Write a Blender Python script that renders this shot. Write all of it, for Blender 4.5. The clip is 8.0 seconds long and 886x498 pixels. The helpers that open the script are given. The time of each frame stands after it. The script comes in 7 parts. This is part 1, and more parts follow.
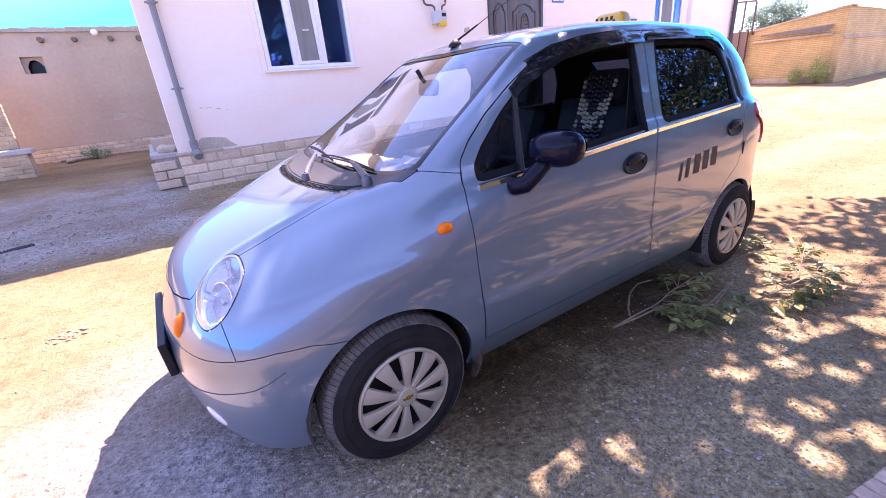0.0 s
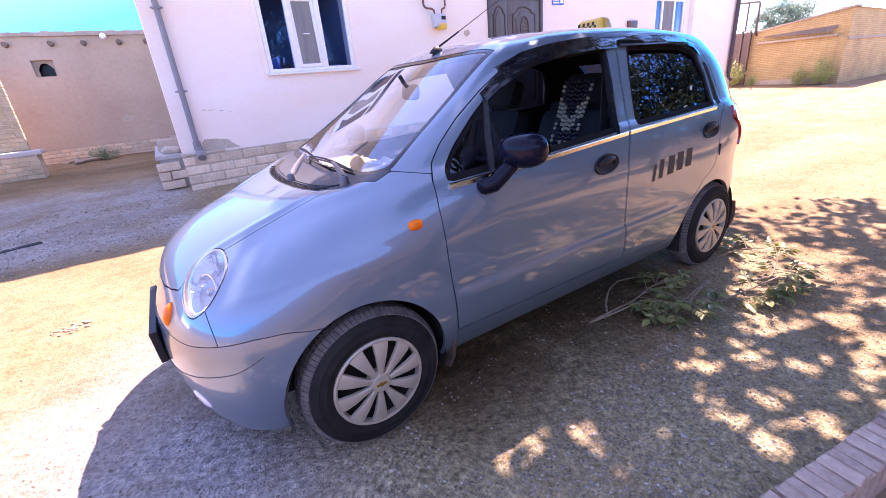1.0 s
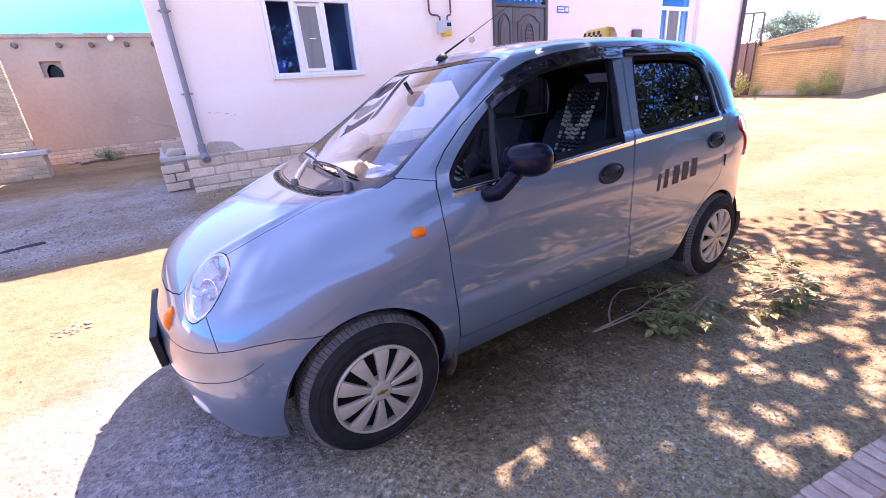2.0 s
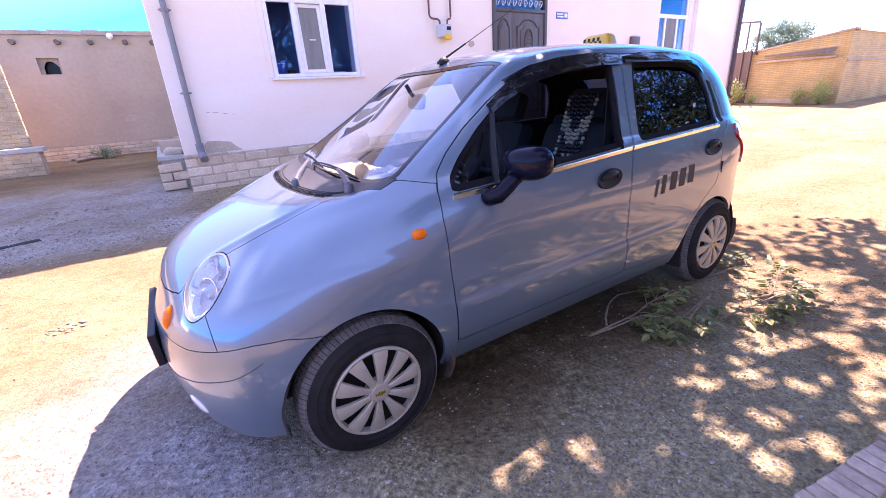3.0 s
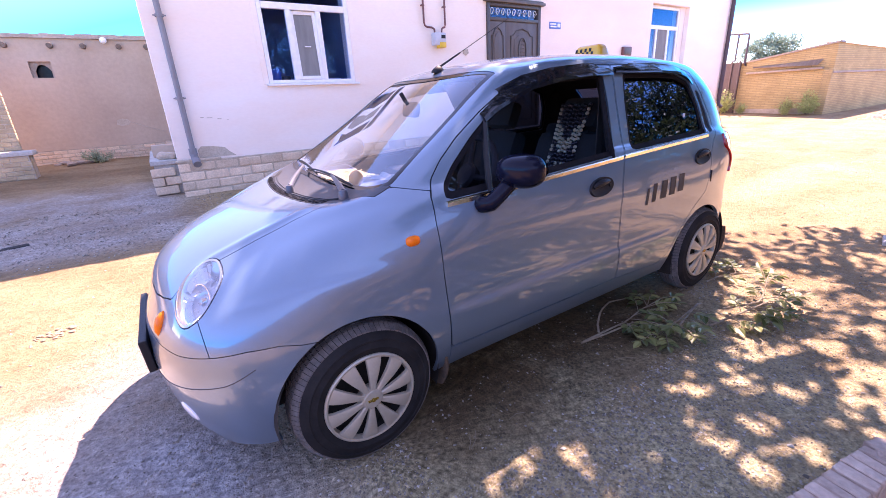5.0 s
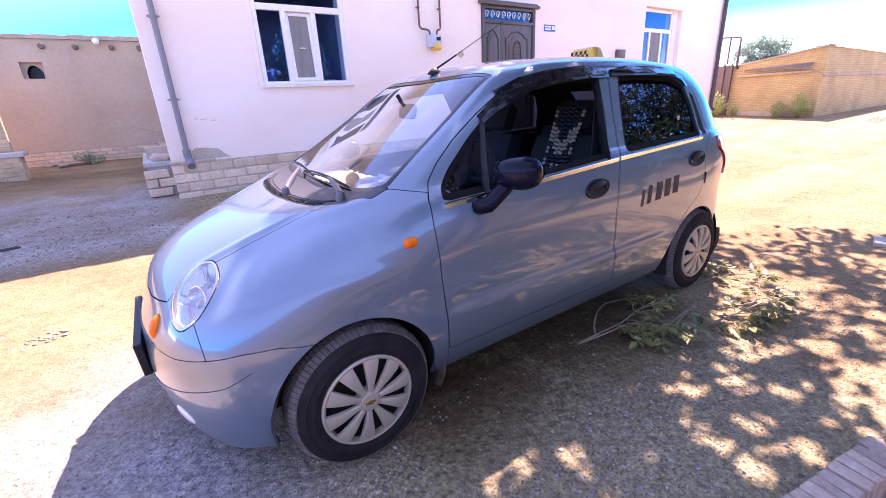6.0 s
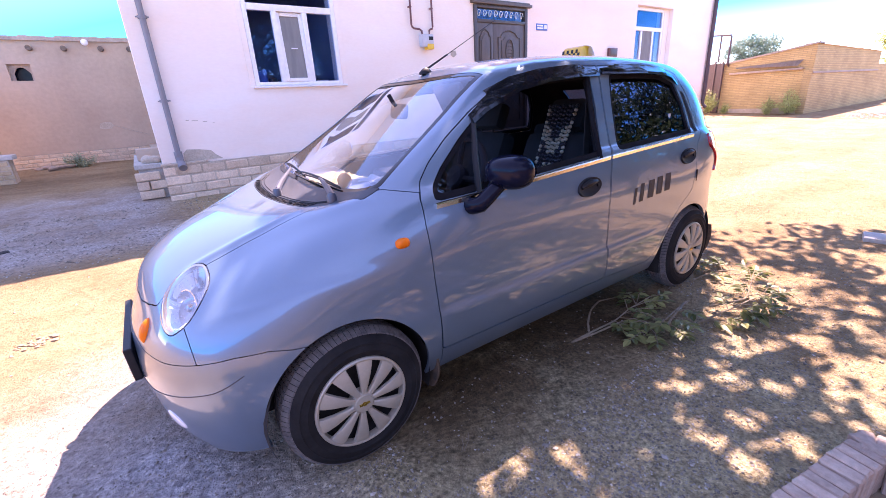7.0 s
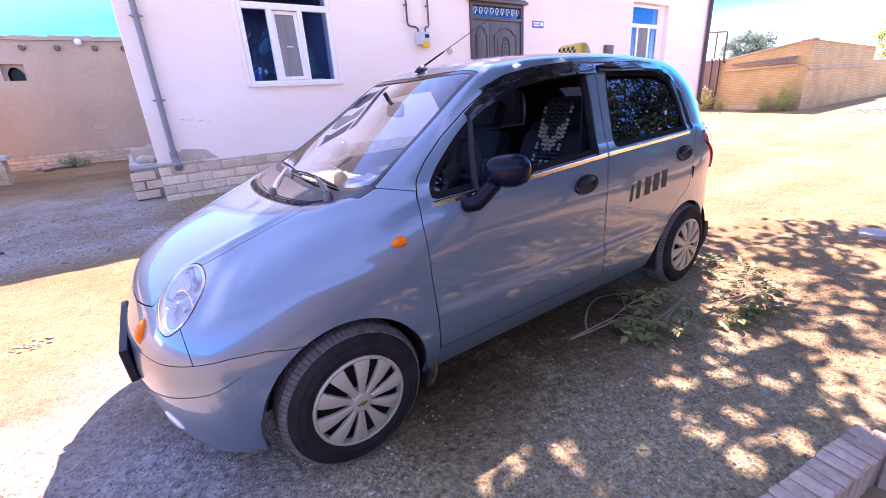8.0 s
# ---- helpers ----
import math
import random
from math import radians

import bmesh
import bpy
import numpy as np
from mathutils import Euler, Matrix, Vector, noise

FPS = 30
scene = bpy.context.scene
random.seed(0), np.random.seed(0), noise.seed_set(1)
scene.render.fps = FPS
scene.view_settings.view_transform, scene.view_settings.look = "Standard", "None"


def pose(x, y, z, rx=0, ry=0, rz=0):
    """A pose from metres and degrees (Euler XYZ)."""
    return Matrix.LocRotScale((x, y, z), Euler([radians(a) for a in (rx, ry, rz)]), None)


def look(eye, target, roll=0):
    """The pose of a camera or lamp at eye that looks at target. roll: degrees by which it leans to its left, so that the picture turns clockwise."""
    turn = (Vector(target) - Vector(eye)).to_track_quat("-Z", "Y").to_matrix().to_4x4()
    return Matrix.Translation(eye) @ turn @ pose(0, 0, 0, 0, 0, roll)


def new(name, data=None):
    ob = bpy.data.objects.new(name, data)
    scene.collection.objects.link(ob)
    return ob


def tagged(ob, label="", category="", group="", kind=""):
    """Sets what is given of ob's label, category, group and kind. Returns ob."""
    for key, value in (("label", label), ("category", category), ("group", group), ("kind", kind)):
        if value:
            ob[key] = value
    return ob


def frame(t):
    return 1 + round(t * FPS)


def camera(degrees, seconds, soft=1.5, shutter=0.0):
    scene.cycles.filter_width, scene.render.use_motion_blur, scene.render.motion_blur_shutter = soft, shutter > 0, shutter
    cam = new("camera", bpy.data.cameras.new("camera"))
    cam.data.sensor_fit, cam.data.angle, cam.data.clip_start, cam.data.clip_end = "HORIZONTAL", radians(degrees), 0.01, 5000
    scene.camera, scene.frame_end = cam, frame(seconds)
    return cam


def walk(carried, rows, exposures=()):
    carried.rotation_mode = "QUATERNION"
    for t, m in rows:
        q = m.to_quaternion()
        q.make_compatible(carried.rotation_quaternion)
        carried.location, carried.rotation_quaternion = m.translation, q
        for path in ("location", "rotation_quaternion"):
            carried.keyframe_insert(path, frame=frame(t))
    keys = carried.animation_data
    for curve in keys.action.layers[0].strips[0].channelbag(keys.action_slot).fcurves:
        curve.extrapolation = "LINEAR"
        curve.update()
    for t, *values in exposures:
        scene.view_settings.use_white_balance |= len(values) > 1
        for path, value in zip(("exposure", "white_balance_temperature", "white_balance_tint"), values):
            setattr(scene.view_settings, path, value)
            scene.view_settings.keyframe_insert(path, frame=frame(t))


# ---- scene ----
cam = camera(93.6, 8.0, soft=.8)
PATH = [
    (0, (-0.468, -1.055, 1.247), (0.525, 0.518, 0.512), -5.4),
    (0.5, (-0.446, -1.162, 1.256), (0.533, 0.42, 0.524), -5.6),
    (1, (-0.418, -1.2, 1.252), (0.554, 0.389, 0.524), -5.5),
    (1.5, (-0.411, -1.19, 1.258), (0.557, 0.407, 0.542), -5.2),
    (3, (-0.43, -1.187, 1.26), (0.559, 0.407, 0.566), -3.8),
    (3.5, (-0.431, -1.192, 1.262), (0.567, 0.398, 0.572), -3.6),
    (4, (-0.429, -1.195, 1.263), (0.576, 0.393, 0.58), -3.5),
    (4.5, (-0.43, -1.197, 1.265), (0.582, 0.39, 0.591), -3.4),
    (6, (-0.441, -1.191, 1.266), (0.601, 0.383, 0.605), -3.1),
    (6.5, (-0.429, -1.194, 1.265), (0.624, 0.372, 0.602), -3.3),
    (7, (-0.43, -1.193, 1.266), (0.63, 0.367, 0.602), -3.5),
    (7.5, (-0.427, -1.193, 1.266), (0.639, 0.362, 0.599), -3.7),
    (8, (-0.426, -1.192, 1.266), (0.641, 0.36, 0.593), -3.8),
]
walk(cam, [(t, look(eye, target, roll)) for t, eye, target, roll in PATH], [(0, 2.33, 7150, 46), (8, 2.33, 7150, 46)])


# ---- sky and sun ----
SUN_WAY = Vector((0.665, 0.337, 1.0)).normalized()
sky_world = bpy.data.worlds.new("sky")
scene.world = sky_world
sky_world.use_nodes = True
_n = sky_world.node_tree
_sky = _n.nodes.new("ShaderNodeTexSky")
_sky.sky_type = "NISHITA"
_sky.sun_disc = False
_sky.sun_elevation = math.asin(SUN_WAY.z)
_sky.sun_rotation = math.atan2(SUN_WAY.x, SUN_WAY.y)
_sky.altitude, _sky.air_density, _sky.dust_density, _sky.ozone_density = 300, .85, .05, 3.2
_rich = _n.nodes.new("ShaderNodeHueSaturation")
_pale, _more = _n.nodes.new("ShaderNodeRGBToBW"), _n.nodes.new("ShaderNodeMapRange")
for _name, _value in (("From Min", 1.3), ("From Max", 4.2), ("To Min", .85), ("To Max", 1.72)):
    _more.inputs[_name].default_value = _value
_n.links.new(_sky.outputs[0], _pale.inputs[0])
_n.links.new(_pale.outputs[0], _more.inputs["Value"])
_n.links.new(_more.outputs[0], _rich.inputs["Saturation"])
_n.links.new(_sky.outputs[0], _rich.inputs["Color"])
_n.links.new(_rich.outputs[0], _n.nodes["Background"].inputs[0])
_n.nodes["Background"].inputs[1].default_value = 0.165
sun_data = bpy.data.lights.new("sun", "SUN")
sun_data.energy, sun_data.angle, sun_data.color = 4.6, radians(0.5), (1.0, .93, .82)
sun = new("sun", sun_data)
sun.matrix_world = look(SUN_WAY * 40, (0, 0, 0))


# ---- materials ----
def nodes_of(name):
    m = bpy.data.materials.new(name)
    m.use_nodes = True
    t = m.node_tree
    return m, t, t.nodes["Principled BSDF"]


def noise_node(t, scale, detail=4.0, rough=.55, vec=None, stretch=None):
    n = t.nodes.new("ShaderNodeTexNoise")
    n.inputs["Scale"].default_value, n.inputs["Detail"].default_value, n.inputs["Roughness"].default_value = scale, detail, rough
    if vec is None:
        g = t.nodes.new("ShaderNodeNewGeometry")
        vec = g.outputs["Position"]
    if stretch:
        mp = t.nodes.new("ShaderNodeMapping")
        mp.inputs["Scale"].default_value = stretch
        t.links.new(vec, mp.inputs["Vector"])
        vec = mp.outputs[0]
    t.links.new(vec, n.inputs["Vector"])
    return n


def ramp_node(t, fac, stops):
    r = t.nodes.new("ShaderNodeValToRGB")
    e = r.color_ramp.elements
    while len(e) < len(stops):
        e.new(0.5)
    for el, (p, c) in zip(e, stops):
        el.position, el.color = p, (*c, 1)
    t.links.new(fac, r.inputs["Fac"])
    return r


def mix_node(t, fac, a, b, mode="MIX"):
    m = t.nodes.new("ShaderNodeMix")
    m.data_type, m.blend_type = "RGBA", mode
    for sock, v in ((m.inputs["Factor"], fac), (m.inputs[6], a), (m.inputs[7], b)):
        if isinstance(v, (int, float)):
            sock.default_value = v
        elif isinstance(v, tuple):
            sock.default_value = (*v, 1)
        else:
            t.links.new(v, sock)
    return m.outputs[2]


def bump_node(t, b, height, strength, distance=.01, below=None):
    n = t.nodes.new("ShaderNodeBump")
    n.inputs["Strength"].default_value, n.inputs["Distance"].default_value = strength, distance
    t.links.new(height, n.inputs["Height"])
    if below is not None:
        t.links.new(below, n.inputs["Normal"])
    t.links.new(n.outputs[0], b.inputs["Normal"])
    return n.outputs[0]


def surface(name, low, high, scale, rough=.85, fine=60.0, bump=.3, metal=0.0, coat=0.0, distance=.006, rough_spread=.1, stretch=None, per_piece=0.0, speck=.22):
    """A surface of two shades mixed by coarse and fine noise, with fine relief."""
    m, t, b = nodes_of(name)
    a, f = noise_node(t, scale, 5, stretch=stretch), noise_node(t, fine, 4, stretch=stretch)
    c = ramp_node(t, a.outputs[0], [(.3, low), (.7, high)]).outputs[0]
    g = ramp_node(t, f.outputs[0], [(.25, (1 - speck,) * 3), (.75, (1 + speck / 2,) * 3)]).outputs[0]
    c = mix_node(t, 1.0, c, g, "MULTIPLY")
    if per_piece:
        o = t.nodes.new("ShaderNodeObjectInfo")
        p = ramp_node(t, o.outputs["Random"], [(0, (1 - per_piece,) * 3), (1, (1 + per_piece,) * 3)]).outputs[0]
        c = mix_node(t, 1.0, c, p, "MULTIPLY")
    t.links.new(c, b.inputs["Base Color"])
    r = t.nodes.new("ShaderNodeMapRange")
    r.inputs["To Min"].default_value, r.inputs["To Max"].default_value = max(.02, rough - rough_spread), min(1, rough + rough_spread)
    t.links.new(f.outputs[0], r.inputs["Value"])
    t.links.new(r.outputs[0], b.inputs["Roughness"])
    b.inputs["Metallic"].default_value, b.inputs["Coat Weight"].default_value = metal, coat
    if bump:
        bump_node(t, b, f.outputs[0], bump, distance)
    return m


def plain(name, c, rough=.5, metal=0.0, coat=0.0, spec=.5):
    """A manufactured surface with faint dust."""
    m, t, b = nodes_of(name)
    n = noise_node(t, 14, 5)
    k = ramp_node(t, n.outputs[0], [(.35, c), (.75, tuple(min(1, v * 1.12 + .006) for v in c))])
    t.links.new(k.outputs[0], b.inputs["Base Color"])
    f = noise_node(t, 90, 3)
    r = t.nodes.new("ShaderNodeMapRange")
    r.inputs["To Min"].default_value, r.inputs["To Max"].default_value = max(.01, rough - .06), min(1, rough + .08)
    t.links.new(f.outputs[0], r.inputs["Value"])
    t.links.new(r.outputs[0], b.inputs["Roughness"])
    b.inputs["Metallic"].default_value, b.inputs["Coat Weight"].default_value, b.inputs["Specular IOR Level"].default_value = metal, coat, spec
    b.inputs["Coat Roughness"].default_value = .04
    return m


def glass(name, tint, gloss=1.0, rough=.0, sheen=(1, 1, 1), film=0.0):
    """A thin pane: it lets tinted light through and mirrors at a slant."""
    m = bpy.data.materials.new(name)
    m.use_nodes = True
    t = m.node_tree
    t.nodes.clear()
    out, mix = t.nodes.new("ShaderNodeOutputMaterial"), t.nodes.new("ShaderNodeMixShader")
    clear, mirror, slant = t.nodes.new("ShaderNodeBsdfTransparent"), t.nodes.new("ShaderNodeBsdfGlossy"), t.nodes.new("ShaderNodeLayerWeight")
    mirror.inputs["Color"].default_value = (*sheen, 1)
    clear.inputs["Color"].default_value = (*tint, 1)
    mirror.inputs["Roughness"].default_value = rough
    slant.inputs["Blend"].default_value = .5
    steep, lift = t.nodes.new("ShaderNodeMath"), t.nodes.new("ShaderNodeMath")
    steep.operation, steep.inputs[1].default_value = "POWER", 5.0
    lift.operation, lift.inputs[1].default_value, lift.inputs[2].default_value = "MULTIPLY_ADD", .95, .05
    t.links.new(slant.outputs["Facing"], steep.inputs[0])
    t.links.new(steep.outputs[0], lift.inputs[0])
    boost = t.nodes.new("ShaderNodeMath")
    boost.operation, boost.use_clamp = "MULTIPLY", True
    boost.inputs[1].default_value = gloss
    t.links.new(lift.outputs[0], boost.inputs[0])
    t.links.new(boost.outputs[0], mix.inputs[0])
    t.links.new(clear.outputs[0], mix.inputs[1])
    t.links.new(mirror.outputs[0], mix.inputs[2])
    if film:
        # a thin uneven film of road dust
        dust, veil = t.nodes.new("ShaderNodeBsdfDiffuse"), t.nodes.new("ShaderNodeMixShader")
        dust.inputs["Color"].default_value = (.62, .58, .54, 1)
        amount = t.nodes.new("ShaderNodeMapRange")
        amount.inputs["To Min"].default_value, amount.inputs["To Max"].default_value = film * .6, film * 1.4
        t.links.new(noise_node(t, 7, 5, .6).outputs[0], amount.inputs["Value"])
        t.links.new(amount.outputs[0], veil.inputs[0])
        t.links.new(mix.outputs[0], veil.inputs[1])
        t.links.new(dust.outputs[0], veil.inputs[2])
        t.links.new(veil.outputs[0], out.inputs["Surface"])
        return m
    t.links.new(mix.outputs[0], out.inputs["Surface"])
    return m


def car_paint():
    """Silver-blue metallic lacquer: fine flake under a glossy clear coat, with a film of dust."""
    m, t, b = nodes_of("metallic_paint")
    dust = noise_node(t, 3.2, 6, .6)
    c = ramp_node(t, dust.outputs[0], [(.3, (.136, .222, .326)), (.75, (.164, .252, .360))]).outputs[0]
    flake = noise_node(t, 900, 2)
    c = mix_node(t, .22, c, ramp_node(t, flake.outputs[0], [(.3, (.09, .14, .18)), (.7, (.28, .37, .43))]).outputs[0])
    t.links.new(c, b.inputs["Base Color"])
    b.inputs["Metallic"].default_value, b.inputs["Roughness"].default_value = .62, .38
    b.inputs["Coat Weight"].default_value = 1.0
    b.inputs["Coat IOR"].default_value = 1.66
    r = t.nodes.new("ShaderNodeMapRange")
    r.inputs["To Min"].default_value, r.inputs["To Max"].default_value = .018, .045
    t.links.new(dust.outputs[0], r.inputs["Value"])
    t.links.new(r.outputs[0], b.inputs["Coat Roughness"])
    return m


def dirt():
    """Trodden dirt: pale dust, grey gravel in patches, small stones and litter."""
    m, t, b = nodes_of("dirt")
    big, mid, fine, grit = noise_node(t, .22, 5), noise_node(t, 1.6, 6, .62), noise_node(t, 14, 6, .65), noise_node(t, 70, 4, .7)
    dust = ramp_node(t, mid.outputs[0], [(.25, (.252, .166, .084)), (.5, (.345, .238, .132)), (.8, (.43, .316, .186))]).outputs[0]
    gravel = ramp_node(t, grit.outputs[0], [(.25, (.115, .097, .058)), (.45, (.345, .296, .178)), (.60, (.52, .450, .280)), (.76, (.74, .65, .44))]).outputs[0]
    g = t.nodes.new("ShaderNodeNewGeometry")
    s = t.nodes.new("ShaderNodeSeparateXYZ")
    t.links.new(g.outputs["Position"], s.inputs[0])

    def bell(sock, a, b2, c2, d):
        lo, hi = t.nodes.new("ShaderNodeMapRange"), t.nodes.new("ShaderNodeMapRange")
        for n, p, q in ((lo, a, b2), (hi, d, c2)):
            n.inputs["From Min"].default_value, n.inputs["From Max"].default_value = p, q
            n.clamp, n.interpolation_type = True, "SMOOTHSTEP"
            t.links.new(sock, n.inputs["Value"])
        k = t.nodes.new("ShaderNodeMath")
        k.operation = "MULTIPLY"
        t.links.new(lo.outputs[0], k.inputs[0])
        t.links.new(hi.outputs[0], k.inputs[1])
        return k.outputs[0]

    def both(a, c2, op="MULTIPLY"):
        k = t.nodes.new("ShaderNodeMath")
        k.operation, k.use_clamp = op, True
        t.links.new(a, k.inputs[0])
        t.links.new(c2, k.inputs[1])
        return k.outputs[0]
    # bluer, paler gravel ahead of the car: skylight in its shade painted in
    pale = ramp_node(t, grit.outputs[0], [(.22, (.19, .197, .215)), (.45, (.42, .435, .47)), (.62, (.57, .585, .615)), (.8, (.76, .77, .79))]).outputs[0]
    gravel = mix_node(t, bell(s.outputs["X"], -9, -8, -.6, .05), gravel, pale)
    # a gravelled strip beside the car and another along the house
    near = both(bell(s.outputs["Y"], -2.5, -1.0, .5, 2.0), bell(s.outputs["X"], -1.7, -.7, 1.0, 3.4))
    house = both(bell(s.outputs["Y"], 3.4, 4.2, 6.5, 8.5), bell(s.outputs["X"], -8, -4, 9, 14))
    thin = t.nodes.new("ShaderNodeMath")
    thin.operation, thin.inputs[1].default_value = "MULTIPLY", .6
    t.links.new(house, thin.inputs[0])
    where = both(near, thin.outputs[0], "MAXIMUM")
    ragged = t.nodes.new("ShaderNodeMapRange")
    ragged.inputs["From Min"].default_value, ragged.inputs["From Max"].default_value = .30, .62
    t.links.new(mid.outputs[0], ragged.inputs["Value"])
    soft = t.nodes.new("ShaderNodeMath")
    soft.operation, soft.inputs[1].default_value, soft.use_clamp = "MULTIPLY_ADD", .75, True
    soft.inputs[2].default_value = .25
    t.links.new(ragged.outputs[0], soft.inputs[0])
    where = both(where, soft.outputs[0])
    c = mix_node(t, where, dust, gravel)
    # brown soil with the shade under the car painted in, ragged outline
    under_car_noise = noise_node(t, 2.6, 5, .6)
    under_car = both(bell(s.outputs["Y"], -.58, .06, 1.2, 1.7), bell(s.outputs["X"], -.2, .35, 1.75, 2.4))
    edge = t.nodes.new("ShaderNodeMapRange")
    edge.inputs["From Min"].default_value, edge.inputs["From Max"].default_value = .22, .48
    t.links.new(under_car_noise.outputs[0], edge.inputs["Value"])
    under_car = both(under_car, edge.outputs[0])
    c = mix_node(t, under_car, c, mix_node(t, .22, mix_node(t, 1.0, c, (.36, .295, .235), "MULTIPLY"), (.085, .067, .044)))
    clod = noise_node(t, 34, 5, .7)
    clods = t.nodes.new("ShaderNodeMapRange")
    clods.inputs["To Min"].default_value = .3
    t.links.new(where, clods.inputs["Value"])
    c = mix_node(t, clods.outputs[0], c, mix_node(t, 1.0, c, ramp_node(t, clod.outputs[0], [(.34, (.52, .51, .50)), (.5, (1, 1, 1)), (.66, (1.45, 1.43, 1.4))]).outputs[0], "MULTIPLY"))
    spots = ramp_node(t, fine.outputs[0], [(.25, (.72, .70, .68)), (.55, (1, 1, 1)), (.8, (1.12, 1.1, 1.08))]).outputs[0]
    c = mix_node(t, 1.0, c, spots, "MULTIPLY")
    track = noise_node(t, .55, 5, .6, stretch=(.28, 1.6, 1))
    c = mix_node(t, 1.0, c, ramp_node(t, track.outputs[0], [(.32, (.80, .74, .70)), (.5, (1, 1, 1)), (.7, (1.10, 1.10, 1.10))]).outputs[0], "MULTIPLY")
    wide = ramp_node(t, big.outputs[0], [(.3, (.86, .84, .84)), (.7, (1.08, 1.06, 1.03))]).outputs[0]
    c = mix_node(t, 1.0, c, wide, "MULTIPLY")
    t.links.new(c, b.inputs["Base Color"])
    b.inputs["Roughness"].default_value = .95
    b.inputs["Specular IOR Level"].default_value = .2
    low = bump_node(t, b, fine.outputs[0], .6, .03)
    low = bump_node(t, b, clod.outputs[0], .9, .016, low)
    bump_node(t, b, grit.outputs[0], 1.0, .012, low)
    return m


def brickwork(name, a, b2, mortar, size=(.25, .077)):
    """Far brick walls: courses in the material alone."""
    m, t, b = nodes_of(name)
    g = t.nodes.new("ShaderNodeNewGeometry")
    s = t.nodes.new("ShaderNodeSeparateXYZ")
    t.links.new(g.outputs["Position"], s.inputs[0])
    add = t.nodes.new("ShaderNodeMath")
    t.links.new(s.outputs["X"], add.inputs[0])
    t.links.new(s.outputs["Y"], add.inputs[1])
    v = t.nodes.new("ShaderNodeCombineXYZ")
    t.links.new(add.outputs[0], v.inputs["X"])
    t.links.new(s.outputs["Z"], v.inputs["Y"])
    k = t.nodes.new("ShaderNodeTexBrick")
    k.inputs["Scale"].default_value, k.inputs["Brick Width"].default_value, k.inputs["Row Height"].default_value = 1.0, *size
    k.inputs["Mortar Size"].default_value, k.inputs["Mortar Smooth"].default_value = .008, .3
    k.inputs["Color1"].default_value, k.inputs["Color2"].default_value, k.inputs["Mortar"].default_value = (*a, 1), (*b2, 1), (*mortar, 1)
    t.links.new(v.outputs[0], k.inputs["Vector"])
    n = noise_node(t, 1.1, 6)
    c = mix_node(t, 1.0, k.outputs["Color"], ramp_node(t, n.outputs[0], [(.3, (.78, .76, .74)), (.7, (1.12, 1.1, 1.05))]).outputs[0], "MULTIPLY")
    t.links.new(c, b.inputs["Base Color"])
    b.inputs["Roughness"].default_value = .9
    bump_node(t, b, k.outputs["Fac"], -.6, .01)
    return m


def leaf_material(name, a, b2):
    m, t, b = nodes_of(name)
    g = t.nodes.new("ShaderNodeNewGeometry")
    c = ramp_node(t, g.outputs["Random Per Island"], [(0, a), (1, b2)]).outputs[0]
    t.links.new(c, b.inputs["Base Color"])
    b.inputs["Roughness"].default_value = .5
    b.inputs["Transmission Weight"].default_value = 0.0
    b.inputs["Subsurface Weight"].default_value = 0.0
    tr = t.nodes.new("ShaderNodeBsdfTranslucent")
    t.links.new(c, tr.inputs["Color"])
    mix = t.nodes.new("ShaderNodeMixShader")
    mix.inputs[0].default_value = .3
    out = t.nodes["Material Output"]
    t.links.new(b.outputs[0], mix.inputs[1])
    t.links.new(tr.outputs[0], mix.inputs[2])
    t.links.new(mix.outputs[0], out.inputs["Surface"])
    return m


PAINT = car_paint()
COWL_GREY = plain("cowl_plastic", (.045, .048, .058), .42)
BLACK_PLASTIC = plain("black_plastic", (.012, .012, .015), .5, spec=.3)
MIRROR_BLACK = plain("mirror_black", (.004, .005, .016), .16, coat=.0, spec=.16)
RUBBER = plain("rubber", (.008, .008, .011), .8, spec=.12)
GUARD = plain("guard_acrylic", (.003, .004, .008), .06, spec=.5)
LINING = plain("lining", (.014, .014, .020), .8, spec=.2)
DARK_GAP = plain("dark_gap", (.05, .055, .065), .6)
CHROME = plain("chrome", (.84, .74, .58), .12, 1.0)
LAMP_RIM = plain("lamp_rim", (.42, .44, .50), .22, .7)
CHROME_SOFT = plain("lamp_chrome", (.40, .42, .48), .28, .75)
MIRROR_GLASS = plain("mirror_glass", (.85, .86, .88), .02, 1.0)
LENS = glass("lamp_lens", (.97, .98, 1.0), 2.2)
LENS_WHITE = plain("fog_cover", (.72, .74, .80), .15, coat=1.0)
ORANGE = plain("orange_lens", (.92, .17, .004), .28, coat=.0, spec=.25)
RED_LENS = plain("red_lens", (.60, .02, .02), .10, coat=1.0)
TINTED_GLASS = glass("tinted_glass", (.040, .046, .07), 1.7, sheen=(.55, .68, 1.0))
CLEAR_GLASS = glass("clear_glass", (.86, .90, .92), .9)
WINDSHIELD_GLASS = glass("windshield_glass", (.84, .90, .95), 2.6, sheen=(.74, .84, 1.0), film=.07)
NUMBER_GREY = surface("faded_number", (.012, .014, .018), (.035, .04, .05), 14, .55, 60, .05)
PLATE_WHITE = plain("plate_white", (.75, .75, .74), .35)
WIPER_GREY = plain("wiper_grey", (.095, .10, .125), .3, .3)
TYRE = surface("tyre", (.012, .012, .014), (.026, .026, .027), 9, .80, 70, .3, distance=.003)
TYRE.node_tree.nodes["Principled BSDF"].inputs["Specular IOR Level"].default_value = .2
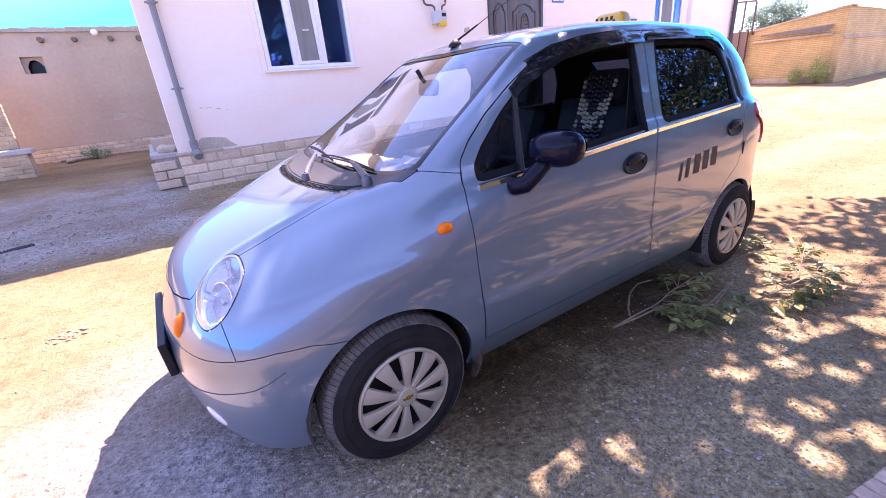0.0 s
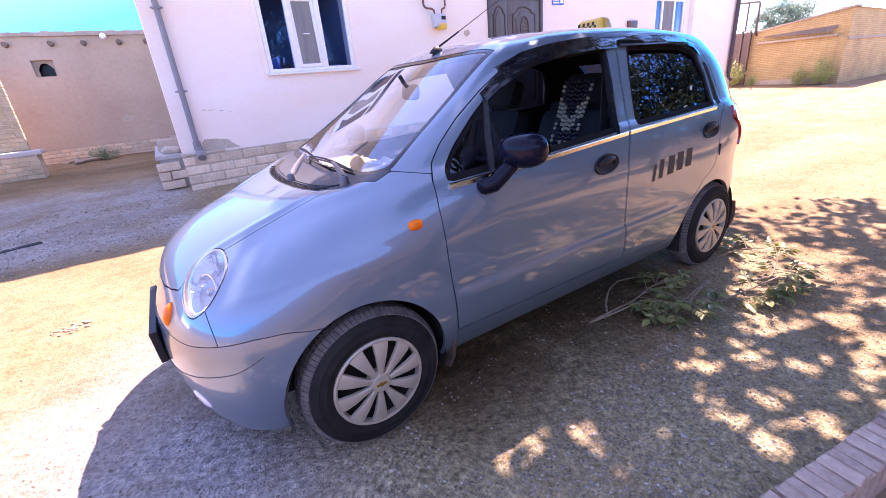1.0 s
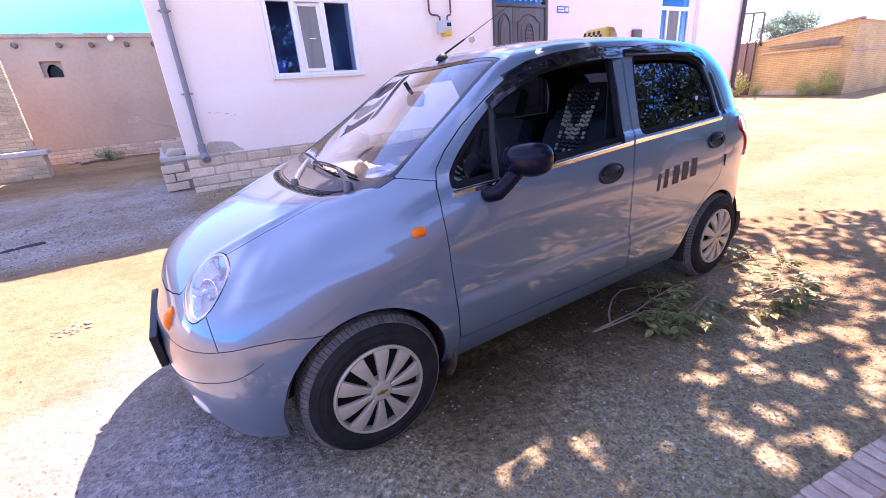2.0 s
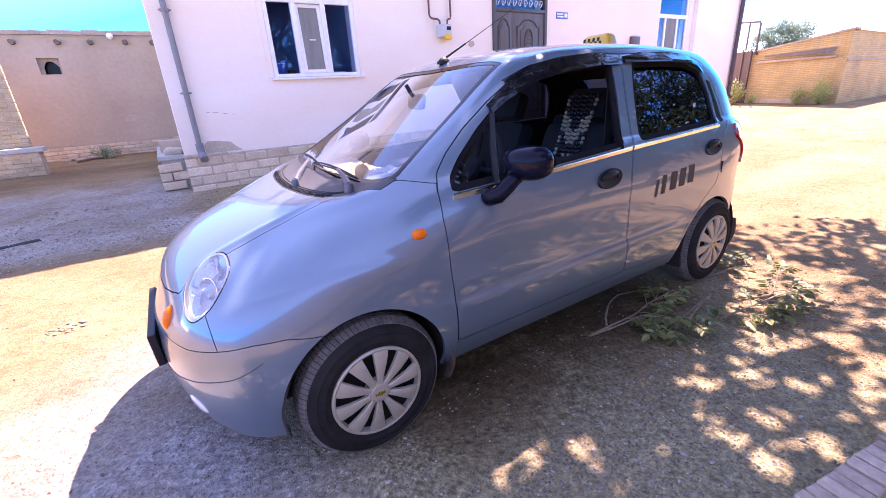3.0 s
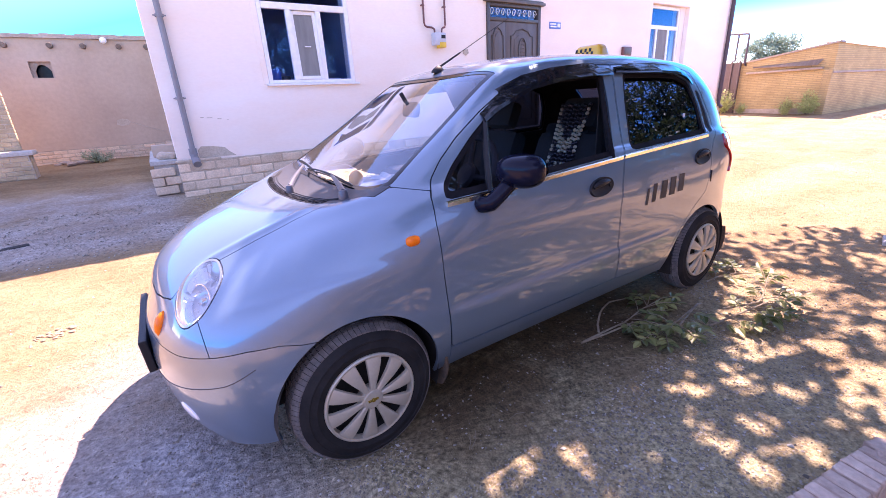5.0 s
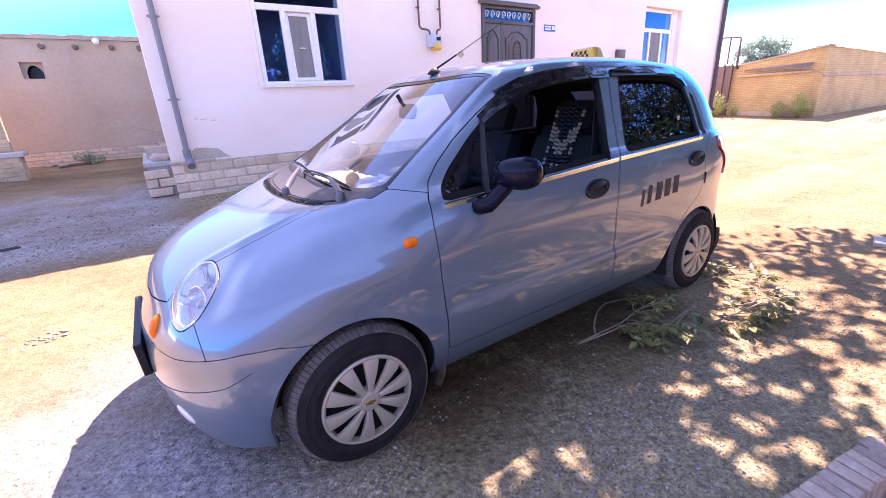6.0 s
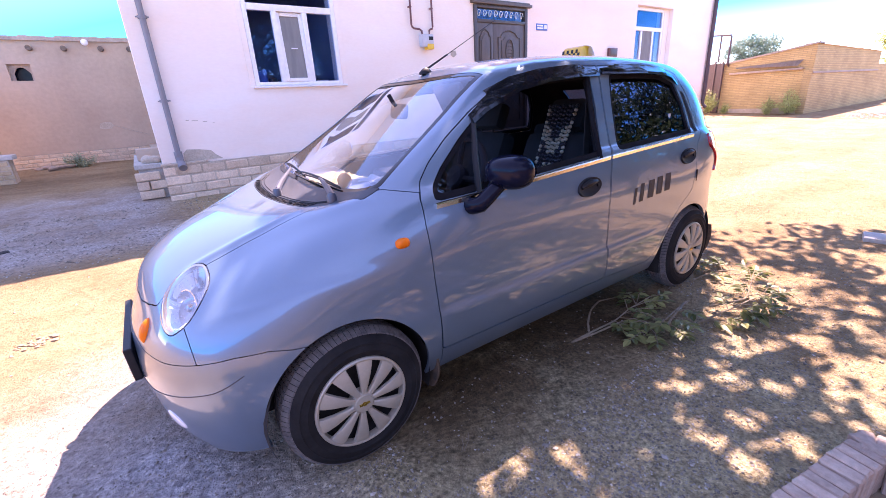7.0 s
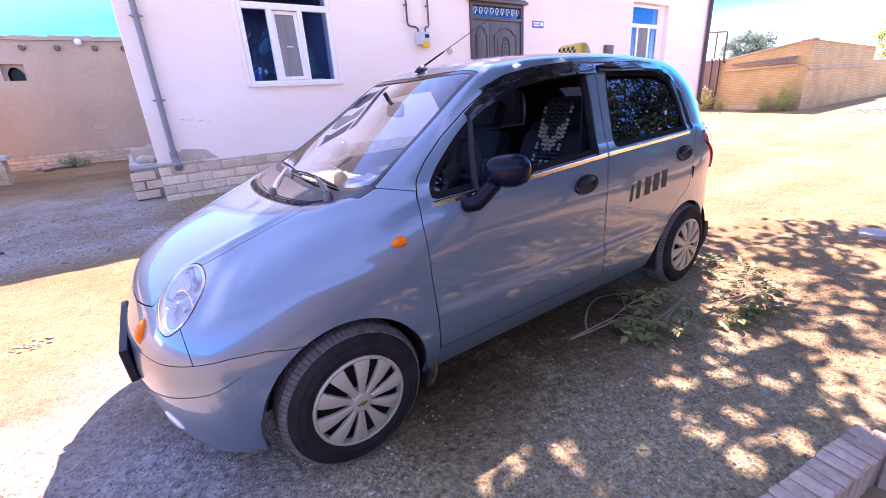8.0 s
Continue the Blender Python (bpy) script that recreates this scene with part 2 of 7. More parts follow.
TREAD = surface("dusty_tread", (.10, .095, .095), (.19, .18, .175), 30, .9, 90, .3, distance=.003)
DARK_STEEL = plain("dark_steel", (.018, .018, .019), .6, .3)
HUBCAP = surface("hubcap_silver", (.42, .39, .32), (.52, .48, .40), 9, .42, 120, .03, metal=.35, speck=.06)
GOLD = plain("gold_badge", (.60, .40, .10), .25, 1.0)
UNDERBODY = plain("underbody", (.012, .011, .011), .9)
MUDFLAP = surface("mud_flap", (.045, .036, .03), (.14, .10, .07), 18, .9, 80, .2)
SEAT = surface("seat_cloth", (.004, .0045, .008), (.009, .010, .015), 12, .95, 160, .3)
DASH = plain("dash_plastic", (.07, .095, .19), .6, spec=.3)
VISOR = plain("visor", (.05, .053, .065), .8)
CLOTH = surface("cream_cloth", (.74, .62, .36), (.86, .75, .50), 14, .95, 120, .4)
RAG = surface("pale_rag", (.52, .50, .52), (.68, .66, .68), 16, .95, 120, .4)
AMBER = plain("amber", (.55, .24, .05), .15, coat=.8)
BEAD_LIGHT = surface("cream_bead", (.30, .26, .20), (.40, .35, .27), 40, .45, 90, .1)
BEAD_DARK = surface("dark_bead", (.008, .008, .016), (.018, .016, .028), 40, .30, 90, .1)
TAXI_YELLOW = plain("taxi_yellow", (.84, .38, .015), .3, coat=.5)
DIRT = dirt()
STONE, _t, _b = nodes_of("stone")
_g = _t.nodes.new("ShaderNodeNewGeometry")
_t.links.new(ramp_node(_t, _g.outputs["Random Per Island"], [(0, (.12, .104, .084)), (.5, (.25, .218, .178)), (.9, (.38, .338, .285)), (1, (.56, .52, .46))]).outputs[0], _b.inputs["Base Color"])
_b.inputs["Roughness"].default_value = .9
HEAP_STONE = surface("heap_stone", (.44, .41, .38), (.66, .62, .58), 14, .9, 60, .1)
PLASTER = surface("plaster", (.91, .74, .63), (.93, .86, .815), .75, .92, 26, .12, distance=.003, speck=.03, stretch=(.55, .55, 1.5))
PLASTER_PATCH = surface("bare_plaster", (.50, .42, .33), (.60, .51, .41), 4, .95, 40, .3)
ADOBE = surface("adobe", (.47, .35, .26), (.57, .44, .335), .8, .95, 12, .4, distance=.010, speck=.10)
# clay darkened as if under the trees' shade, to dim the car's reflections
DARK_CLAY = surface("dark_clay", (.15, .115, .085), (.24, .185, .14), 1.2, .95, 14, .4, distance=.010)
ADOBE_TOP = surface("adobe_cap", (.40, .32, .26), (.52, .42, .35), 2.0, .95, 20, .5)
BRICK = surface("pale_brick", (.66, .49, .35), (.80, .63, .47), 5, .9, 50, .35, per_piece=.16)
BRICK_YELLOW = surface("yellow_brick", (.46, .34, .20), (.58, .44, .28), 5, .9, 50, .35, per_piece=.16)
KERB_BRICK = surface("kerb_brick", (.44, .315, .25), (.60, .455, .37), 7, .9, 50, .4, per_piece=.14)
MORTAR = surface("mortar", (.46, .365, .27), (.64, .525, .41), 6, .95, 40, .4)
SOIL = surface("soil", (.26, .19, .12), (.36, .27, .18), 4, .95, 30, .6)
FAR_BRICK = brickwork("far_brick", (.53, .375, .175), (.62, .45, .225), (.40, .285, .15), (.22, .056))
FAR_BRICK_PALE = brickwork("far_brick_pale", (.50, .36, .18), (.59, .43, .225), (.40, .295, .165), (.22, .056))
SLATE = surface("slate", (.38, .30, .24), (.50, .40, .33), 3, .8, 30, .2, stretch=(1, 6, 1))
PIPE_GREY = plain("pipe_grey", (.21, .20, .215), .5)
PIPE_DARK = plain("pipe_dark", (.075, .05, .06), .5)
PIPE_BROWN = plain("pipe_brown", (.16, .06, .06), .45)
METER_GREY = plain("meter_grey", (.52, .54, .60), .45)
METER_YELLOW = plain("meter_yellow", (.80, .50, .05), .4)
SIGN_BLUE = plain("sign_blue", (.05, .16, .50), .4)
SIGN_WHITE = plain("sign_white", (.80, .80, .82), .5)
WINDOW_WHITE = plain("window_plastic", (.80, .80, .82), .35)
WINDOW_GLASS = glass("window_glass", (.78, .87, 1.0), 1.0, sheen=(.6, .75, 1.0))
CURTAIN = surface("curtain", (.20, .20, .20), (.26, .26, .255), 5, .95, 60, .1, stretch=(3, 3, .4), speck=.05)
ROOM_DARK = plain("room_dark", (.22, .30, .52), .9)
DOOR_BROWN = surface("door_brown", (.105, .082, .072), (.15, .12, .105), 3, .5, 60, .1, stretch=(3, 3, .5))
DOOR_TRIM = plain("door_trim", (.075, .06, .055), .45)
WOOD_END = surface("wood_end", (.12, .09, .07), (.24, .18, .14), 14, .9, 50, .4)
GATE = plain("gate_brown", (.09, .055, .05), .5)
LAMP_WHITE = plain("lamp_white", (.82, .84, .86), .3)
LEAF = leaf_material("leaf", (.040, .068, .026), (.105, .145, .065))
LEAF_CUT = leaf_material("cut_leaf", (.075, .10, .025), (.33, .33, .12))
LEAF_DRY = leaf_material("bush_leaf", (.38, .44, .14), (.62, .66, .30))
QUARTER_GLASS = glass("quarter_glass", (.50, .53, .58), .9)
LEAF_FAR = leaf_material("far_leaf", (.15, .23, .17), (.28, .39, .29))
LEAF_GREY = leaf_material("grey_leaf", (.27, .34, .22), (.42, .50, .34))
BARK = surface("bark", (.10, .075, .055), (.20, .155, .115), 8, .95, 40, .6, stretch=(1, 1, .3))
TWIG = surface("twig", (.20, .155, .10), (.34, .27, .19), 20, .9, 60, .2)
ROOF_SHEET = surface("roof_sheet", (.34, .33, .33), (.46, .45, .44), 2, .5, 30, .1)
CONCRETE = surface("concrete", (.42, .40, .37), (.56, .54, .50), 3, .9, 40, .3)

# ---- building tools ----
def mesh_object(name, me, parent=None, label=""):
    ob = new(name, me)
    if parent is not None:
        ob.parent = parent
    if label:
        tagged(ob, label)
    return ob


def part(name, bm, material, parent=None, label="", smooth=True):
    """A bmesh as one mesh object, under a thing or a part."""
    bmesh.ops.recalc_face_normals(bm, faces=bm.faces)
    me = bpy.data.meshes.new(name)
    bm.to_mesh(me)
    bm.free()
    me.materials.append(material)
    if smooth:
        me.shade_smooth()
        me.set_sharp_from_angle(angle=radians(38))
    return mesh_object(name, me, parent, label)


def raw_part(name, verts, faces, material, parent=None, label="", normals=None, smooth=True):
    me = bpy.data.meshes.new(name)
    me.from_pydata([tuple(v) for v in verts], [], [tuple(int(i) for i in f) for f in faces])
    me.materials.append(material)
    if smooth:
        me.shade_smooth()
    me.update()
    if normals is not None:
        me.normals_split_custom_set_from_vertices([tuple(n) for n in normals])
    return mesh_object(name, me, parent, label)


def thing(name, label, category, group="", at=(0, 0, 0)):
    ob = new(name)
    ob.location = at
    ob.empty_display_size = 0.1
    return tagged(ob, label, category, group)


def add_box(bm, lo, hi, bevel=0.0, m=None):
    """A box between two corners, its edges bevelled; m: a pose for it."""
    made = bmesh.ops.create_cube(bm, size=1)["verts"]
    for v in made:
        v.co = Vector([(lo[k] + hi[k]) / 2 + v.co[k] * (hi[k] - lo[k]) for k in range(3)])
    if bevel:
        edges = list({e for v in made for e in v.link_edges})
        made = bmesh.ops.bevel(bm, geom=edges, offset=bevel, segments=2, affect="EDGES", profile=0.6)["verts"]
        made = list({w for v in made for f in v.link_faces for w in f.verts} | set(v for v in made))
    if m is not None:
        bmesh.ops.transform(bm, matrix=m, verts=list({v for v in made}))
    return made


def add_tube(bm, pts, radius, sides=8, closed=False, caps=True):
    """A round bar along points; radius may be a list."""
    pts = [Vector(p) for p in pts]
    n = len(pts)
    rad = radius if isinstance(radius, (list, tuple)) else [radius] * n
    up = Vector((0.13, 0.21, 1))
    rings = []
    for i, p in enumerate(pts):
        if closed:
            d = pts[(i + 1) % n] - pts[i - 1]
        else:
            d = pts[min(i + 1, n - 1)] - pts[max(i - 1, 0)]
        d.normalize()
        a = d.cross(up)
        if a.length < 1e-3:
            a = d.cross(Vector((1, 0, 0)))
        a.normalize()
        b = d.cross(a)
        rings.append([bm.verts.new(p + rad[i] * (math.cos(2 * math.pi * k / sides) * a + math.sin(2 * math.pi * k / sides) * b)) for k in range(sides)])
    for i in range(n if closed else n - 1):
        r, s = rings[i], rings[(i + 1) % n]
        for k in range(sides):
            bm.faces.new((r[k], r[(k + 1) % sides], s[(k + 1) % sides], s[k]))
    if caps and not closed:
        bm.faces.new(rings[0][::-1])
        bm.faces.new(rings[-1])


def add_lathe(bm, profile, m, segments=48, closed=False):
    """Turns a profile of (radius, height) about z, then places it by m."""
    rings = []
    for r, h in profile:
        rings.append([bm.verts.new(m @ Vector((r * math.cos(2 * math.pi * k / segments), r * math.sin(2 * math.pi * k / segments), h))) for k in range(segments)])
    pairs = list(zip(rings, rings[1:])) + ([(rings[-1], rings[0])] if closed else [])
    for a, b in pairs:
        for k in range(segments):
            bm.faces.new((a[k], a[(k + 1) % segments], b[(k + 1) % segments], b[k]))
    return rings


def add_prism(bm, outline, depth, m, bevel=0.0):
    """An outline in the x-y plane raised by depth along z, placed by m."""
    bottom = [bm.verts.new((x, y, 0)) for x, y in outline]
    face = bm.faces.new(bottom)
    up = bmesh.ops.extrude_face_region(bm, geom=[face])["geom"]
    tops = [g for g in up if isinstance(g, bmesh.types.BMVert)]
    bmesh.ops.translate(bm, vec=(0, 0, depth), verts=tops)
    made = bottom + tops
    if bevel:
        top_edges = [g for g in up if isinstance(g, bmesh.types.BMEdge)]
        made += bmesh.ops.bevel(bm, geom=top_edges, offset=bevel, segments=2, affect="EDGES", profile=0.6)["verts"]
    bmesh.ops.transform(bm, matrix=m, verts=[v for v in set(made) if v.is_valid])


def closed_curve(pts, steps=6):
    """A smooth closed line through points."""
    p, n, out = np.array(pts, float), len(pts), []
    for i in range(n):
        a, b, c, d = p[i - 1], p[i], p[(i + 1) % n], p[(i + 2) % n]
        for k in range(steps):
            t = k / steps
            out.append(0.5 * (2 * b + (c - a) * t + (2 * a - 5 * b + 4 * c - d) * t * t + (3 * b - a - 3 * c + d) * t ** 3))
    return np.array(out)


def rounded(pts, radius=0.03, steps=5):
    """An outline with its corners rounded."""
    out, n = [], len(pts)
    for i in range(n):
        a, b, c = (np.array(pts[j % n], float) for j in (i - 1, i, i + 1))
        r1 = min(radius, 0.45 * np.linalg.norm(a - b)) / np.linalg.norm(a - b)
        r2 = min(radius, 0.45 * np.linalg.norm(c - b)) / np.linalg.norm(c - b)
        p, q = b + (a - b) * r1, b + (c - b) * r2
        for k in range(steps + 1):
            t = k / steps
            out.append((1 - t) ** 2 * p + 2 * t * (1 - t) * b + t * t * q)
    return np.array(out)


def inside_of(outline):
    """A field of two coordinates: the distance to a closed outline, less than 0 inside it."""
    a = np.array(outline, float)
    b = np.roll(a, -1, axis=0)

    def field(x, y):
        x, y = np.asarray(x, float).ravel(), np.asarray(y, float).ravel()
        best, wind = np.full(len(x), 1e9), np.zeros(len(x), bool)
        for (ax, ay), (bx, by) in zip(a, b):
            ex, ey = bx - ax, by - ay
            t = np.clip(((x - ax) * ex + (y - ay) * ey) / (ex * ex + ey * ey + 1e-15), 0, 1)
            best = np.minimum(best, np.hypot(x - ax - t * ex, y - ay - t * ey))
            cross = ((ay > y) != (by > y)) & (x < (bx - ax) * (y - ay) / (by - ay + 1e-15) + ax)
            wind ^= cross
        return np.where(wind, -best, best)
    return field


def clip(shape, values):
    """What is left of a triangle mesh (places, normals, triangles) where values are under 0."""
    P, N, T = shape
    keep = values < 0
    count = keep[T].sum(axis=1)
    tris = [tuple(t) for t in T[count == 3]]
    P, N, extra, made = list(P), list(N), {}, tris
    start = len(P)

    def cut(i, j):
        key = (min(i, j), max(i, j))
        if key not in extra:
            t = values[i] / (values[i] - values[j])
            P.append(P[i] + t * (P[j] - P[i]))
            n = N[i] + t * (N[j] - N[i])
            N.append(n / (np.linalg.norm(n) + 1e-9))
            extra[key] = len(P) - 1
        return extra[key]
    for t in T[(count == 1) | (count == 2)]:
        poly = []
        for k in range(3):
            i, j = t[k], t[(k + 1) % 3]
            if keep[i]:
                poly.append(i)
            if keep[i] != keep[j]:
                poly.append(cut(i, j))
        for k in range(1, len(poly) - 1):
            made.append((poly[0], poly[k], poly[k + 1]))
    P, N, T = np.array(P), np.array(N), np.array(made, int).reshape(-1, 3)
    used = np.unique(T)
    index = np.full(len(P), -1)
    index[used] = np.arange(len(used))
    return P[used], N[used], index[T]


def flanged(shape, depth, mirror=False, both=False):
    """The shape with its open edges turned in by depth; mirror: its mirror image in the car's middle; both: the two halves in one."""
    P, N, T = shape
    seen = {}
    for a, b, c in T:
        for e in ((a, b), (b, c), (c, a)):
            seen.setdefault((min(e), max(e)), []).append(e)
    rim = [v[0] for v in seen.values() if len(v) == 1]
    rim = [(a, b) for a, b in rim if not (P[a][1] > MID - 1e-3 and P[b][1] > MID - 1e-3)]
    P, N, T = list(P), list(N), [tuple(t) for t in T]
    if depth:
        for a, b in rim:
            d = P[b] - P[a]
            out = np.cross(d, N[a])
            out /= np.linalg.norm(out) + 1e-9
            ids = []
            for v in (a, b):
                P.append(P[v]); N.append(out)
                P.append(P[v] - depth * N[v]); N.append(out)
                ids += [len(P) - 2, len(P) - 1]
            T.append((ids[2], ids[0], ids[1]))
            T.append((ids[2], ids[1], ids[3]))
    P, N, T = np.array(P).reshape(-1, 3), np.array(N).reshape(-1, 3), np.array(T, int).reshape(-1, 3)
    if mirror or both:
        P2, N2, T2 = P * (1, -1, 1) + (0, 2 * MID, 0), N * (1, -1, 1), T[:, ::-1]
        if mirror:
            return P2, N2, T2
        return np.concatenate([P, P2]), np.concatenate([N, N2]), np.concatenate([T, T2 + len(P)])
    return P, N, T

# ---- the car's body: rings of control points from the nose round the flank to the tail ----
# x runs back from the front axle, y from the near flank (0) to the middle (MID), z up from the ground
MID = 0.7475


def ring(xs, ys, zs):
    return np.array([xs, ys, zs], float).T


FLANK_X = [0.4, 0.9, 1.4, 1.9]
FOOT_RING = ring([-.59, -.56, -.485, -.325, 0, *FLANK_X, 2.34, 2.62, 2.72, 2.74],
                 [MID, .49, .25, .08, .05, .05, .05, .05, .05, .06, .13, .40, MID],
                 [.19, .19, .19, .195, .225, .235, .235, .235, .235, .24, .25, .26, .26])
LIP_RING = ring([-.63, -.60, -.525, -.345, 0, *FLANK_X, 2.34, 2.66, 2.785, 2.81],
                [MID, .47, .23, .055, .015, .015, .013, .013, .015, .02, .11, .38, MID],
                [.29, .29, .29, .29, .31, .32, .32, .32, .32, .335, .36, .38, .38])
BUMPER_MID_RING = ring([-.645, -.615, -.525, -.34, 0, *FLANK_X, 2.34, 2.66, 2.80, 2.825],
                       [MID, .46, .21, .035, -.002, -.006, -.007, -.007, -.005, .004, .10, .36, MID],
                       [.43, .43, .44, .445, .45, .45, .45, .45, .455, .47, .50, .50, .50])
BUMPER_TOP_RING = ring([-.632, -.595, -.508, -.335, 0, *FLANK_X, 2.34, 2.655, 2.79, 2.815],
                       [MID, .44, .21, .045, .002, .001, .001, .001, .001, .008, .10, .36, MID],
                       [.535, .54, .555, .565, .57, .57, .57, .57, .575, .585, .60, .60, .60])
LAMP_LOW_RING = ring([-.592, -.55, -.47, -.315, 0, *FLANK_X, 2.34, 2.645, 2.775, 2.80],
                     [MID, .42, .235, .08, .010, .006, .004, .004, .006, .016, .10, .36, MID],
                     [.62, .625, .64, .665, .685, .69, .69, .69, .695, .70, .70, .70, .70])
LAMP_TOP_RING = ring([-.55, -.492, -.395, -.265, 0, *FLANK_X, 2.33, 2.62, 2.76, 2.785],
                     [MID, .43, .285, .14, .042, .018, .012, .012, .015, .03, .11, .36, MID],
                     [.735, .722, .72, .745, .79, .805, .81, .815, .82, .83, .83, .83, .83])
SHOULDER_RING = ring([-.40, -.355, -.273, -.16, .04, .38, .9, 1.4, 1.9, 2.3, 2.56, 2.69, 2.72],
                     [MID, .47, .345, .215, .10, .047, .045, .05, .055, .07, .14, .38, MID],
                     [.838, .818, .803, .825, .88, .905, .93, .955, .97, .98, .98, .98, .98])
BELT_RING = ring([-.20, -.175, -.12, -.03, .13, .41, .91, 1.41, 1.9, 2.28, 2.53, 2.66, 2.69],
                 [MID, .48, .33, .215, .13, .07, .062, .066, .072, .085, .16, .39, MID],
                 [.897, .888, .878, .89, .93, .95, .975, .99, 1.005, 1.015, 1.015, 1.02, 1.02])
BELT_TOP_RING = ring([-.04, -.03, -.005, .05, .165, .43, .915, 1.415, 1.9, 2.285, 2.54, 2.665, 2.695],
                     [MID, .50, .33, .235, .15, .085, .073, .075, .08, .095, .17, .395, MID],
                     [.926, .929, .935, .945, .962, .975, .998, 1.01, 1.022, 1.032, 1.037, 1.045, 1.045])
GLASS_LOW_RING = ring([.13, .135, .148, .168, .215, .45, .92, 1.42, 1.9, 2.29, 2.55, 2.67, 2.70],
                      [MID, .50, .31, .225, .159, .10, .085, .085, .09, .105, .18, .40, MID],
                      [.945, .948, .955, .966, .986, 1.0, 1.02, 1.03, 1.04, 1.05, 1.06, 1.07, 1.07])
GLASS_MID_RING = ring([.36, .36, .362, .37, .402, .60, .97, 1.43, 1.89, 2.27, 2.51, 2.62, 2.645],
                      [MID, .50, .33, .235, .173, .128, .115, .115, .12, .135, .21, .41, MID],
                      [1.10, 1.097, 1.091, 1.087, 1.09, 1.11, 1.13, 1.14, 1.145, 1.15, 1.16, 1.17, 1.17])
GLASS_HIGH_RING = ring([.585, .586, .588, .594, .625, .77, 1.03, 1.44, 1.87, 2.22, 2.44, 2.55, 2.575],
                       [MID, .50, .34, .25, .19, .157, .145, .145, .15, .165, .235, .42, MID],
                       [1.25, 1.245, 1.235, 1.225, 1.22, 1.225, 1.24, 1.25, 1.25, 1.25, 1.255, 1.27, 1.27])
ROOF_EDGE_RING = ring([.785, .785, .79, .80, .845, .935, 1.12, 1.45, 1.82, 2.13, 2.34, 2.44, 2.46],
                      [MID, .50, .355, .27, .22, .19, .178, .176, .18, .195, .26, .43, MID],
                      [1.388, 1.386, 1.379, 1.368, 1.352, 1.352, 1.362, 1.372, 1.372, 1.365, 1.358, 1.37, 1.375])
ROOF_RIM_RING = ring([.93, .935, .945, .965, 1.0, 1.06, 1.2, 1.47, 1.78, 2.04, 2.22, 2.31, 2.33],
                     [MID, .51, .39, .315, .27, .242, .228, .226, .23, .25, .31, .45, MID],
                     [1.435, 1.428, 1.417, 1.408, 1.405, 1.408, 1.416, 1.424, 1.424, 1.416, 1.408, 1.416, 1.42])
ROOF_TOP_RING = ring([1.15, 1.15, 1.16, 1.17, 1.2, 1.24, 1.33, 1.5, 1.70, 1.88, 2.02, 2.09, 2.1],
                     [MID, .56, .47, .42, .395, .38, .37, .37, .37, .385, .43, .53, MID],
                     [1.465, 1.461, 1.456, 1.453, 1.451, 1.452, 1.456, 1.46, 1.46, 1.456, 1.452, 1.454, 1.456])
ROOF_MIDDLE_RING = ring([1.35, 1.36, 1.38, 1.41, 1.44, 1.47, 1.51, 1.56, 1.62, 1.68, 1.73, 1.78, 1.8],
                        [MID] * 13, [1.479] * 13)
RINGS = [FOOT_RING, LIP_RING, BUMPER_MID_RING, BUMPER_TOP_RING, LAMP_LOW_RING, LAMP_TOP_RING, SHOULDER_RING, BELT_RING, BELT_TOP_RING, GLASS_LOW_RING, GLASS_MID_RING, GLASS_HIGH_RING, ROOF_EDGE_RING, ROOF_RIM_RING, ROOF_TOP_RING, ROOF_MIDDLE_RING]
# fuller rear corners
for row in RINGS[5:14]:
    row[9:, 0] += .05 * np.array([.4, 1, 1, 1])
    row[10, 1] -= .025
for row in RINGS[1:12]:
    row[10] += (.030, -.022, 0)
    row[11:, 0] += .012


def fair_axis(knots, steps, stiff, closed):
    """A fair line along the first axis: near the knots, with as little bending as stiff asks."""
    n = knots.shape[0]
    m = n * steps if closed else (n - 1) * steps + 1
    count = m if closed else m - 2
    bend = np.zeros((count, m))
    for i in range(count):
        for k, w in ((0, 1), (1, -2), (2, 1)):
            bend[i, (i + k) % m] += w * steps ** 1.5
    pick = np.zeros((n, m))
    pick[np.arange(n), np.arange(n) * steps] = 1
    line_points = np.linalg.solve(pick.T @ pick + stiff * bend.T @ bend, pick.T @ knots.reshape(n, -1))
    return line_points.reshape((m,) + knots.shape[1:])


def mirrored(a):
    return a * np.array([1, -1, 1.0]) + np.array([0, 2 * MID, 0])


def body_surface(nu=18, nv=12):
    """The near half of the body as a grid of places and normals: rows go up, columns go back."""
    net = np.array(RINGS)
    up = np.concatenate([net, mirrored(net[-2:-5:-1])])
    rows = fair_axis(up, nv, .025, False)[:(len(net) - 1) * nv + 1]
    loop = np.concatenate([rows, mirrored(rows[:, -2:0:-1])], axis=1)
    grid = fair_axis(loop.transpose(1, 0, 2), nu, .035, True).transpose(1, 0, 2)[:, :(net.shape[1] - 1) * nu + 1]
    grid[:, 0, 1] = grid[:, -1, 1] = MID
    return creased(grid, normals_of(grid))


